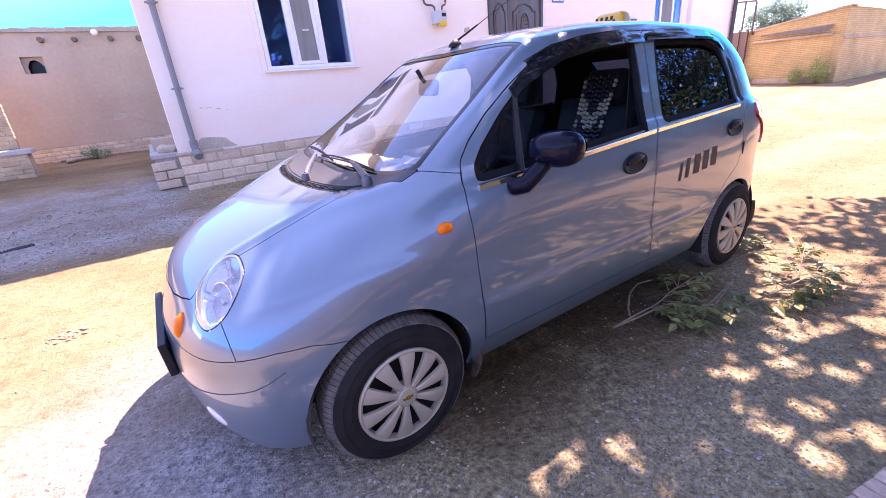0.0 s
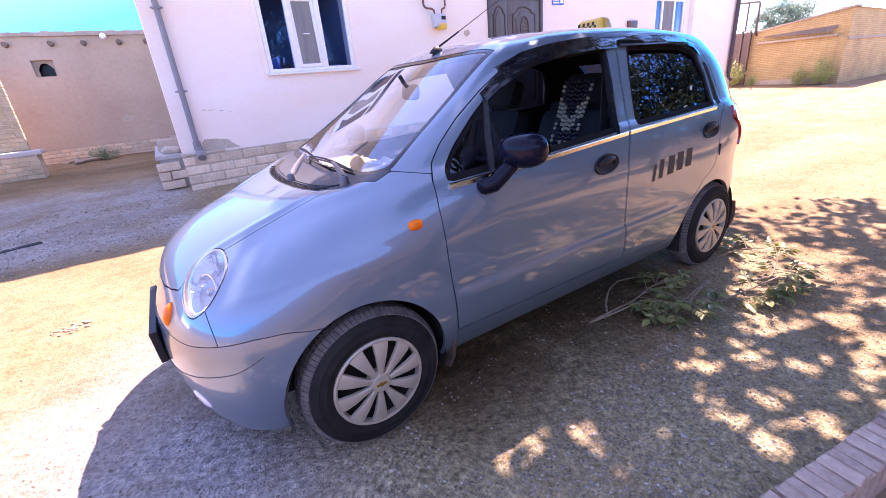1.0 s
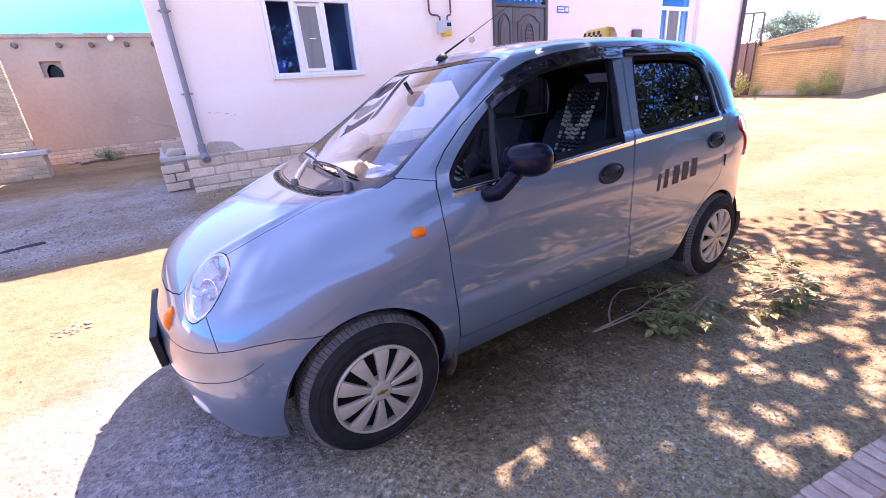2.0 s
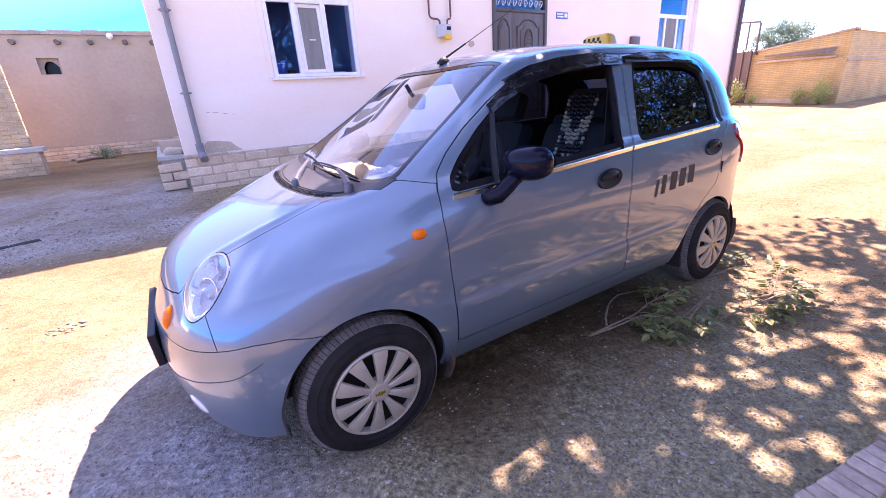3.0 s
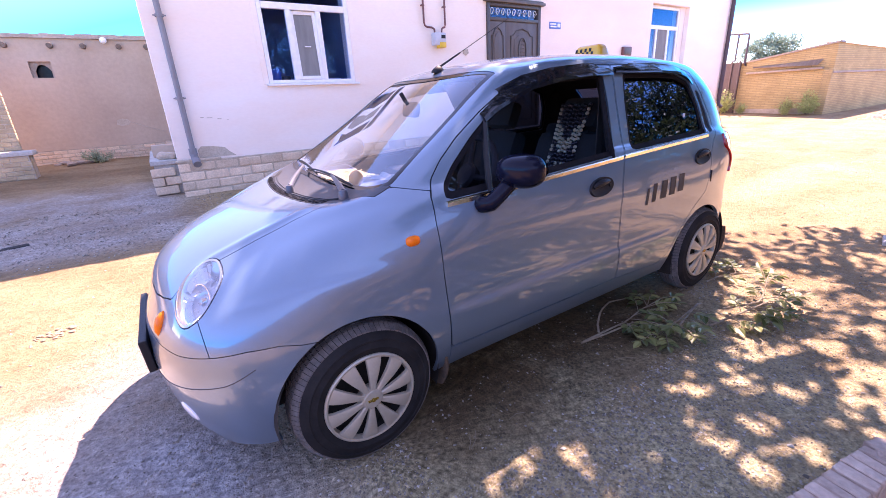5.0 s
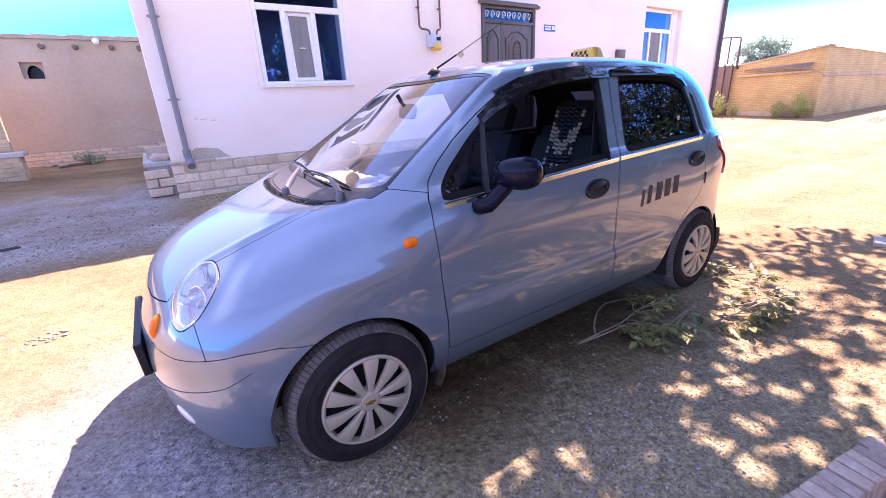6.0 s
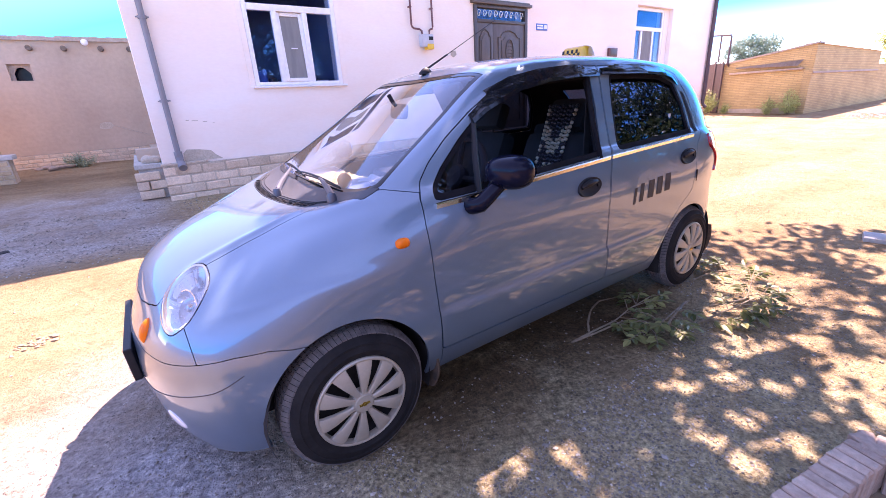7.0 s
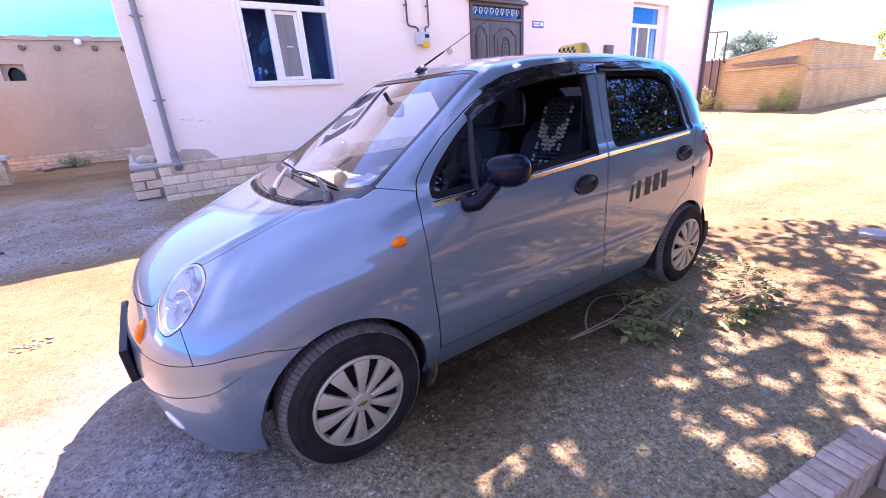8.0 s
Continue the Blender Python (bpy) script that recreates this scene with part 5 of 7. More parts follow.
def fields(P):
    """Every panel of the body as a field, less than 0 inside it; later panels leave out earlier ones."""
    x, y, z = P.T
    far = y - .45
    q = P - HEAD_C
    f = {}
    f["headlamp"] = np.maximum(inside_of(HEADLAMP)(q @ HEAD_U, q @ HEAD_V), np.maximum(x + .25, far))
    f["arch_front"] = np.maximum(np.hypot(x + .014, z - .287) - .307, np.maximum(far, y - .30))
    f["arch_rear"] = np.maximum((np.hypot((x - 2.25) / .325, (z - .268) / .314) - 1) * .315, np.maximum(far, y - .30))
    f["front_window"] = np.maximum(inside_of(FRONT_WINDOW)(x, z), far)
    f["rear_window"] = np.maximum(inside_of(REAR_WINDOW)(x, z), far)
    f["rear_quarter"] = np.maximum(inside_of(REAR_QUARTER)(x, z), far)
    f["front_door"] = np.maximum(inside_of(FRONT_DOOR)(x, z), far)
    f["rear_door"] = np.maximum(inside_of(REAR_DOOR)(x, z), far)
    f["windshield"] = np.maximum.reduce([glass_base(y) - x, x - glass_top(y), glass_side(x) - y, .9 - z])
    f["cowl"] = np.maximum.reduce([cowl_front(y) - x, x - glass_base(y), .155 - y, .86 - z])
    f["hood"] = np.maximum.reduce([hood_side(x) - y, hood_front(y) - x, x - cowl_front(y), .55 - z])
    f["front_bumper"] = np.maximum(z - bumper_top(x), x + .02)
    f["nose_panel"] = np.maximum.reduce([x + .4555 + .06 * (z - .6), x + .3 + 0 * z])
    f["front_fender"] = np.maximum.reduce([x - line([(.30, .357), (.66, .336), (.85, .334), (.94, .343), (1.0, .373), (1.1, .45)])(z), z - fender_top(x), x - .40])
    f["rear_glass"] = np.maximum.reduce([2.3 - x, .27 - y, 1.09 - z, z - 1.33])
    f["tail_lamp"] = np.maximum.reduce([2.49 - x, .74 - z, z - .985, y - .27, .045 - y])
    f["rear_bumper"] = np.maximum(z - .56, 2.5 - x)
    f["sill"] = np.maximum.reduce([z - .332, .2 - x, x - 2.1])
    return f


GAP = 0.0013


def panel(name, minus=(), gap=GAP):
    """The part of the shell inside one field and outside others."""
    shape = clip(SHELL, fields(SHELL[0])[name] + gap)
    for other in minus:
        if len(shape[2]):
            shape = clip(shape, gap - fields(shape[0])[other])
    return shape


def inset(shape, depth):
    return shape[0] - depth * shape[1], shape[1], shape[2]


def put(name, shape, material, depth=.012, parent=car, label="", both=False, mirror=False):
    P, N, T = flanged(shape, depth, mirror=mirror, both=both)
    return raw_part(name, P, T, material, parent, label, normals=N)


def even_sheet(shape):
    """A pane of glass with an even curve, fitted to the flank."""
    P, N, T = shape
    u, w = P[:, 0] - P[:, 0].mean(), P[:, 2] - P[:, 2].mean()
    A = np.stack([np.ones_like(u), u, w, u * u, u * w, w * w], 1)
    k = np.linalg.lstsq(A[:, :3], P[:, 1], rcond=None)[0]
    k = np.r_[k[0] - .004, k[1:], .03, 0, .12]
    du, dw = k[1] + 2 * k[3] * u + k[4] * w, k[2] + k[4] * u + 2 * k[5] * w
    Q = P.copy()
    Q[:, 1] = A @ k
    M = np.stack([du, -np.ones_like(u), dw], 1)
    return Q, M / np.linalg.norm(M, axis=1)[:, None], T


ARCHES = ("arch_front", "arch_rear")
put("hood", panel("hood", ("headlamp",)), PAINT, both=True)
put("windshield_cowl", panel("cowl", ("hood",)), COWL_GREY, .01, label="grey plastic cowl panel under the windshield", both=True)
bumper = put("front_bumper", panel("front_bumper", ("arch_front",)), PAINT, both=True)
put("nose_panel", panel("nose_panel", ("headlamp", "hood", "front_bumper")), PAINT, both=True)
fender_shape = panel("front_fender", ("headlamp", "arch_front", "hood", "cowl", "windshield", "front_bumper", "nose_panel", "front_door"))
put("front_fender", fender_shape, PAINT)
put("front_fender", fender_shape, PAINT, mirror=True)
sill_shape = panel("sill", ARCHES + ("front_fender", "front_door", "rear_door"))
put("side_sill", sill_shape, PAINT)
put("side_sill", sill_shape, PAINT, mirror=True)
doors = {}
for mirror in (False, True):
    fd = put("front_door", panel("front_door", ("front_window",), .0025), PAINT, .03, mirror=mirror)
    rd = put("rear_door", panel("rear_door", ("rear_window", "rear_quarter", "arch_rear"), .0025), PAINT, .03, mirror=mirror)
    if not mirror:
        doors = {"front": fd, "rear": rd}
    put("quarter_cover", inset(panel("rear_quarter", gap=.001), .006), BLACK_PLASTIC, .01, rd, "matt black quarter trim", mirror=mirror)
    # the black rubber round each window, set back a little
    for key, door, win in (("front", fd, FRONT_WINDOW), ("rear", rd, REAR_WINDOW)):
        ringed = inset(panel(key + "_window", gap=.001), .007)
        inner = fields(ringed[0])[key + "_window"]
        put("window_seal", clip(ringed, -(inner + .020)), RUBBER, .02, door, "black rubber window seal", mirror=mirror)
    rear_pane = even_sheet(inset(panel("rear_window", gap=.012), .016))
    put("window_pane", rear_pane, TINTED_GLASS, 0, rd, "dark tinted window pane", mirror=mirror)
    front_pane = even_sheet(inset(panel("front_window", gap=.012), .016))
    if mirror:
        put("window_pane", front_pane, CLEAR_GLASS, 0, fd, "clear window pane", mirror=True)
    else:
        x, y, z = front_pane[0].T
        put("quarter_pane", clip(front_pane, x - .678 + .269 * (1.212 - z)), QUARTER_GLASS, 0, fd, "clear front quarter pane")

shell_shape = SHELL
for other in ("headlamp", "arch_front", "arch_rear", "front_door", "rear_door", "windshield", "cowl", "hood", "front_bumper", "nose_panel", "front_fender", "rear_glass", "tail_lamp",
              "rear_bumper", "sill"):
    shell_shape = clip(shell_shape, GAP - fields(shell_shape[0])[other])
put("body_shell", shell_shape, PAINT, .02, both=True)
put("rear_bumper", panel("rear_bumper", ("arch_rear", "rear_door")), PAINT, both=True)
put("rear_window_pane", inset(panel("rear_glass", gap=-.004), .006), TINTED_GLASS, 0, both=True)
for mirror in (False, True):
    put("tail_light", inset(panel("tail_lamp", ("rear_door",)), -.010), RED_LENS, .02, label="red tail light lens", mirror=mirror)
ws = panel("windshield", gap=.001)
wf = fields(ws[0])["windshield"]
put("windshield_seal", inset(clip(ws, -(wf + .022)), .002), GUARD, .01, label="black seal band round the windshield", both=True)
_p, _nrm, _tri = inset(panel("windshield", gap=.020), .005)
_nrm = _nrm + np.outer(_p[:, 1] - MID, (0, .38, 0))
put("windshield", (_p, _nrm / np.linalg.norm(_nrm, axis=1)[:, None], _tri), WINDSHIELD_GLASS, 0, label="clear curved windshield reflecting the sky", both=True)

for pane_ob in car.children_recursive:
    if pane_ob.name.split(".")[0] in ("windshield", "window_pane", "quarter_pane", "rear_window_pane"):
        pane_ob.visible_shadow = False

# dark lining inside the shell, open at the windows
lining = SHELL
for other, grow in (("front_window", -.004), ("rear_window", -.004), ("windshield", -.004), ("rear_glass", -.004), ("arch_front", .02), ("arch_rear", .02), ("headlamp", .03)):
    lining = clip(lining, -fields(lining[0])[other] + (grow if grow < 0 else grow))
lining = clip(lining, .24 - lining[0][:, 2])
put("inner_lining", inset(lining, .034), LINING, 0, label="dark grey inner lining", both=True)

def side_y(x, z):
    """How deep the near flank lies at a place of the side view."""
    P = SHELL[0]
    d = (P[:, 0] - x) ** 2 + (P[:, 2] - z) ** 2 + np.where(P[:, 1] > .5, 9, 0)
    k = np.argsort(d)[:4]
    w = 1 / (d[k] + 1e-7)
    return float((P[k, 1] * w).sum() / w.sum())


# chrome strips along the belt line
def strip(name, x0, x1, z0, z1, high, out, material, parent, label="", n=26):
    bm = bmesh.new()
    rows = []
    for k in range(n + 1):
        t = k / n
        x, z = x0 + t * (x1 - x0), z0 + t * (z1 - z0)
        y = side_y(x, z)
        y2 = min(side_y(x, z + high), y + .003)
        rows.append([bm.verts.new(c) for c in ((x, y + .004, z), (x, y - out * .45, z + high * .06), (x, (y + y2) / 2 - out, z + high * .72), (x, y2 - out * .8, z + high * .92), (x, y2 + .004, z + high))])
    for a, b in zip(rows, rows[1:]):
        for k in range(4):
            bm.faces.new((a[k], b[k], b[k + 1], a[k + 1]))
    bm.faces.new(rows[0]); bm.faces.new(rows[-1][::-1])
    return part(name, bm, material, parent, label)


strip("chrome_strip", .395, 1.452, .898, .949, .022, .006, CHROME, doors["front"], "polished chrome belt strip")
strip("chrome_strip", 1.468, 2.30, .950, .982, .022, .006, CHROME, doors["rear"], "polished chrome belt strip")


def pillar_bar(a, b, w):
    bm = bmesh.new()
    pts = [(x, side_y(x, z) + .004, z) for x, z in (a, ((a[0] + b[0]) / 2, (a[1] + b[1]) / 2), b)]
    add_tube(bm, pts, w, 6)
    return bm


part("window_divider", pillar_bar((.600, .922), (.678, 1.212), .013), BLACK_PLASTIC, doors["front"], "black upright bar in the window")
part("window_channel", pillar_bar((1.385, .96), (1.392, 1.345), .012), RUBBER, doors["front"])


# rain guards over the windows
def guard(pts, drop, parent):
    bm = bmesh.new()
    rows = []
    for k, (x, z) in enumerate(pts):
        t = min(1.0, .25 + .75 * min(k, len(pts) - 1 - k) / 6)
        y = side_y(x, z) + .020 * (1 - t)
        y2 = side_y(x + drop[0], z - drop[1]) + .028 * (1 - t)
        rows.append([bm.verts.new(c) for c in ((x, y - .004, z), (x + drop[0] * .3, y - .020, z - drop[1] * .3), (x + drop[0] * .75, y2 - .030, z - drop[1] * .75), (x + drop[0], y2 - .034, z - drop[1]),
                                               (x + drop[0], y2 - .029, z - drop[1]), (x + drop[0] * .4, y - .010, z - drop[1] * .4))])
    for a, b in zip(rows, rows[1:]):
        for k in range(5):
            bm.faces.new((a[k], b[k], b[k + 1], a[k + 1]))
    part("rain_guard", bm, GUARD, parent, "glossy black rain guard over the window")


def through_points(pts, n):
    pts = np.array(pts, float)
    d = np.r_[0, np.cumsum(np.linalg.norm(np.diff(pts, axis=0), axis=1))]
    s = np.linspace(0, d[-1], n)
    return np.stack([np.interp(s, d, pts[:, k]) for k in range(pts.shape[1])], 1)


guard(through_points([(.655, 1.222), (.72, 1.262), (.79, 1.293), (.91, 1.336), (1.09, 1.366), (1.30, 1.381), (1.47, 1.385)], 34) + np.array([-.008, .017]), (.016, .058), doors["front"])
guard(through_points([(1.50, 1.385), (1.85, 1.384), (2.05, 1.376), (2.15, 1.36), (2.225, 1.315)], 26) + np.array([.004, .015]), (-.008, .050), doors["rear"])


# door handles: an oval dish with a lever
def handle(x, z, parent):
    y = side_y(x, z)
    bm = bmesh.new()
    lean = math.degrees(math.atan2(side_y(x, z + .05) - side_y(x, z - .05), .10))
    m = pose(x, y + .003, z, 90 - lean, 0, 0) @ pose(0, 0, 0, 0, 0, 6)
    ov = [(.090 * math.cos(a) * (1.0 if math.cos(a) < 0 else .95), .045 * math.sin(a)) for a in np.linspace(0, 2 * math.pi, 36, endpoint=False)]
    rim = [bm.verts.new(m @ Vector((u, v, .002))) for u, v in ov]
    lip = [bm.verts.new(m @ Vector((u * .96, v * .94, .013))) for u, v in ov]
    mid = [bm.verts.new(m @ Vector((u * .88, v * .84, .012))) for u, v in ov]
    deep = [bm.verts.new(m @ Vector((u * .60, v * .50, .0085))) for u, v in ov]
    for a, b in ((rim, lip), (lip, mid), (mid, deep)):
        for k in range(36):
            bm.faces.new((a[k], a[(k + 1) % 36], b[(k + 1) % 36], b[k]))
    bm.faces.new(deep)
    ob = part("door_handle", bm, BLACK_PLASTIC, parent, "black plastic oval door handle")
    bm = bmesh.new()
    pts = [(u, .020 - .010 * (u / .07) ** 2, .012 + .008 * (1 - (u / .07) ** 2)) for u in np.linspace(-.068, .045, 12)]
    add_tube(bm, [m @ Vector(p) for p in pts], [.008 + .008 * math.sin(math.pi * k / 11) for k in range(12)], 8)
    bmesh.ops.create_cone(bm, cap_ends=True, segments=14, radius1=.009, radius2=.008, depth=.01, matrix=m @ pose(.056, -.006, .010))
    part("handle_lever", bm, BLACK_PLASTIC, parent)


handle(1.258, .846, doors["front"])
handle(2.205, .880, doors["rear"])

# a small inspection sticker on the rear pane
bm = bmesh.new()
yp = side_y(2.115, 1.115) + .012
add_box(bm, (2.105, yp - .004, 1.100), (2.125, yp, 1.128), .001)
part("sticker", bm, METER_GREY, doors["rear"], "small pale sticker on the glass")

# the taxi firm's number on the rear door, as plain bars
for k, (x0, w, h) in enumerate(((1.615, .022, .085), (1.672, .034, .095), (1.752, .055, .095), (1.838, .055, .095), (1.925, .055, .095))):
    x1, z0 = x0 + w, .695 + .012 * k * .5
    n = 5
    verts, faces = [], []
    for j in range(n + 1):
        z = z0 + h * j / n
        for x in (x0 + .018 * j / n, x1 + .018 * j / n):
            verts.append((x, side_y(x, z) - .0018, z))
    for j in range(n):
        faces.append((2 * j, 2 * j + 1, 2 * j + 3, 2 * j + 2))
    raw_part("number_bar", verts, faces, NUMBER_GREY, doors["rear"], "faded dark grey painted bar")

# fuel or tow cover mark and lock
bm = bmesh.new()
add_box(bm, (2.298, side_y(2.30, .75) - .004, .72), (2.31, side_y(2.30, .75) + .004, .79), .003)
part("door_edge_guard", bm, BLACK_PLASTIC, doors["rear"], "black door edge guard")


# head lights: a bowl, a reflector lamp and a bulging clear lens
def on_shell(p, n_out=0.0):
    P = SHELL[0]
    k = int(np.argmin(((P - np.array(p)) ** 2).sum(1)))
    return P[k] + n_out * SHELL[1][k], SHELL[1][k]


def lamp(mirror):
    flip = (lambda v: Vector((v[0], 2 * MID - v[1], v[2]))) if mirror else (lambda v: Vector(v))
    holder = raw_part("headlight", *[(P, T) for P, N, T in [flanged(inset(panel("headlamp", gap=.004), .045), 0, mirror=mirror)]][0], CHROME_SOFT, car, "oval clear-lens headlight")
    f = inside_of(HEADLAMP)
    P, N, T = panel("headlamp", gap=.003)
    q = P - HEAD_C
    d = np.clip(-f(q @ HEAD_U, q @ HEAD_V), 0, .09)
    bulge = .016 * (1 - (1 - d / .09) ** 2) + .002
    P = P + N * bulge[:, None]
    shape = flanged((P, N, T), .01, mirror=mirror)
    raw_part("lens", shape[0], shape[2], LENS, holder, "clear headlight lens")
    # rim of bright trim
    ringed = clip(inset(panel("headlamp", gap=.003), -.001), -(fields(inset(panel("headlamp", gap=.003), -.001)[0])["headlamp"] + .011))
    s = flanged(ringed, .03, mirror=mirror)
    raw_part("bezel", s[0], s[2], LAMP_RIM, holder, "pale bezel round the lens")
    # walls of the bowl
    ol = closed_curve(HEADLAMP[::6], 5)
    c, n0 = on_shell(HEAD_C)
    bm = bmesh.new()
    front, back = [], []
    for u, v in ol:
        p, n = on_shell(HEAD_C + u * HEAD_U + v * HEAD_V)
        front.append(bm.verts.new(flip(p - .004 * n)))
        back.append(bm.verts.new(flip(p * .5 + .5 * c - .050 * n0)))
    for k in range(len(ol)):
        bm.faces.new((front[k], front[(k + 1) % len(ol)], back[(k + 1) % len(ol)], back[k]))
    part("lamp_bowl", bm, CHROME_SOFT, holder, "bright reflector bowl")
    # round main reflector and bulb cap
    bm = bmesh.new()
    axis = Vector((-0.86, -0.38, 0.33)) if not mirror else Vector((-0.86, 0.38, 0.33))
    m = Matrix.Translation(flip(HEAD_C - .03 * n0 + .012 * HEAD_U)) @ axis.to_track_quat("Z", "Y").to_matrix().to_4x4()
    add_lathe(bm, [(.004, -.035), (.02, -.032), (.04, -.02), (.056, .0), (.060, .012), (.063, .012)], m, 28)
    part("reflector", bm, MIRROR_GLASS, holder)
    bm = bmesh.new()
    add_lathe(bm, [(.001, .012), (.011, .010), (.014, .0), (.012, -.03)], m, 16)
    part("bulb", bm, CHROME_SOFT, holder)
    bm = bmesh.new()
    m2 = Matrix.Translation(flip(HEAD_C - .028 * n0 - .075 * HEAD_U)) @ axis.to_track_quat("Z", "Y").to_matrix().to_4x4()
    add_lathe(bm, [(.003, -.02), (.02, -.012), (.030, .006), (.032, .006)], m2, 24)
    part("upper_reflector", bm, MIRROR_GLASS, holder)


lamp(False)
lamp(True)


def disc_on_shell(name, c, n, up, a, b, material, mirror=False, bulge=.008, label="", parent=car, power=2.0):
    """An oval lens that sits on the body."""
    c, n, up = Vector(c), Vector(n).normalized(), Vector(up)
    e1 = (up - n * up.dot(n)).normalized()
    e2 = n.cross(e1)
    bm = bmesh.new()
    rings = []
    for s, h in ((1.06, -.012), (1.04, .001), (1.0, .003), (.8, .003 + bulge * .5), (.45, .003 + bulge * .9)):
        row = []
        for k in range(28):
            t = 2 * math.pi * k / 28
            cx, sx = math.cos(t), math.sin(t)
            r = (abs(cx) ** power + abs(sx) ** power) ** (-1 / power)
            p = c + e1 * (a * s * r * cx) + e2 * (b * s * r * sx)
            q, nn = on_shell(p)
            p = p - n * (p - Vector(q)).dot(n) * .9 + n * h
            if mirror:
                p = Vector((p.x, 2 * MID - p.y, p.z))
            row.append(bm.verts.new(p))
        rings.append(row)
    for r, s in zip(rings, rings[1:]):
        for k in range(28):
            bm.faces.new((r[k], r[(k + 1) % 28], s[(k + 1) % 28], s[k]))
    bm.faces.new(rings[-1])
    return part(name, bm, material, parent, label)


for mirror in (False, True):
    p, n = on_shell((-.569, .413, .600))
    disc_on_shell("turn_signal", p, n, (.35, .12, .9), .042, .023, ORANGE, mirror, .014, "orange front turn signal lens")
    p, n = on_shell((.239, .026, .812))
    disc_on_shell("side_repeater", p, n, (1, 0, 0), .027, .018, ORANGE, mirror, .012, "orange side turn repeater", power=2.6)
    p, n = on_shell((-.545, .27, .315))
    disc_on_shell("fog_lamp", p, n, (-.4, .5, .3), .045, .026, LENS_WHITE, mirror, .004, "small white fog lamp cover")


# seam across the bumper
def shell_line(name, pts, r, material, label="", both=True):
    for mirror in ((False, True) if both else (False,)):
        bm = bmesh.new()
        out = []
        for p in through_points(pts, 30):
            q, n = on_shell(p)
            w = np.array(p) - n * np.dot(np.array(p) - q, n) + n * r * .2
            out.append((w[0], 2 * MID - w[1] if mirror else w[1], w[2]))
        add_tube(bm, out, r, 6)
        part(name, bm, material, bumper, label)


shell_line("bumper_seam", [(-.346, .043, .518), (-.40, .075, .482), (-.438, .10, .464), (-.532, .215, .433), (-.60, .362, .405), (-.645, .55, .392), (-.657, MID, .39)], .0016, DARK_GAP)

# number plate with its holder on the bumper
plate = mesh_object("number_plate", bpy.data.meshes.new("number_plate"), car)
bm = bmesh.new()
M_PLATE = pose(-.640, MID, .455, 0, -3, 0)
add_box(bm, (-.012, -.262, -.064), (.014, .262, .064), .005, M_PLATE)
for s in (-1, 1):
    add_box(bm, (.01, s * .15 - .02, -.03), (.06, s * .15 + .02, .03), 0, M_PLATE)
bm.to_mesh(plate.data)
bm.free()
plate.data.materials.append(BLACK_PLASTIC)
tagged(plate, "number plate in a black plastic holder")
bm = bmesh.new()
add_box(bm, (-.0145, -.250, -.052), (-.0115, .250, .052), .001, M_PLATE)
part("plate_face", bm, PLATE_WHITE, plate, "white number plate face")
for k in range(7):
    bm = bmesh.new()
    y = -.20 + k * .064
    add_box(bm, (-.016, y - .018, -.035), (-.0140, y + .018, .035), 0, M_PLATE)
    part("plate_bar", bm, BLACK_PLASTIC, plate)


# mirrors
def side_mirror(mirror):
    sgn = -1 if mirror else 1
    base = thing("side_mirror", "", "")
    base.parent = car

    def w(p):
        return Vector((p[0], 2 * MID - p[1], p[2])) if mirror else Vector(p)
    bm = bmesh.new()
    made = bmesh.ops.create_uvsphere(bm, u_segments=28, v_segments=18, radius=1)["verts"]
    for v in made:
        x, y, z = v.co
        k = (abs(x) ** 2.5 + abs(y) ** 2.5 + abs(z) ** 2.5) ** (-1 / 2.5)
        x, y, z = x * k, y * k, z * k
        # flat back towards the cabin, domed face forwards
        px = .078 * x if x < 0 else .045 * x
        py = .098 * y
        pz = .066 * z * (1 - .15 * (y + 1) / 2 * (z > 0))
        q = pose(0, 0, 0, 0, 0, 14) @ Vector((px, py, pz))
        v.co = w((.672 + q.x, -.052 + q.y, 1.008 + q.z))
    housing = part("housing", bm, MIRROR_BLACK, base, "glossy black mirror housing")
    bm = bmesh.new()
    pts = [(.548, .060, .886), (.545, .02, .886), (.56, -.008, .895), (.60, -.02, .93), (.655, -.03, .975)]
    add_tube(bm, [w(p) for p in through_points(pts, 12)], [.034, .034, .033, .032, .032, .031, .031, .031, .03, .03, .03, .03], 12)
    part("arm", bm, MIRROR_BLACK, base)
    bm = bmesh.new()
    m = Matrix.Translation(w((.715, -.045, 1.008))) @ pose(0, 0, 0, 0, 90, 0) @ pose(0, 0, 0, -12 * sgn, 0, 0)
    add_lathe(bm, [(.001, .0), (.05, .0), (.052, -.004)], m @ Matrix.Diagonal((1.0, 1.7, 1, 1)), 24)
    part("mirror_glass", bm, MIRROR_GLASS, base)


side_mirror(False)
side_mirror(True)


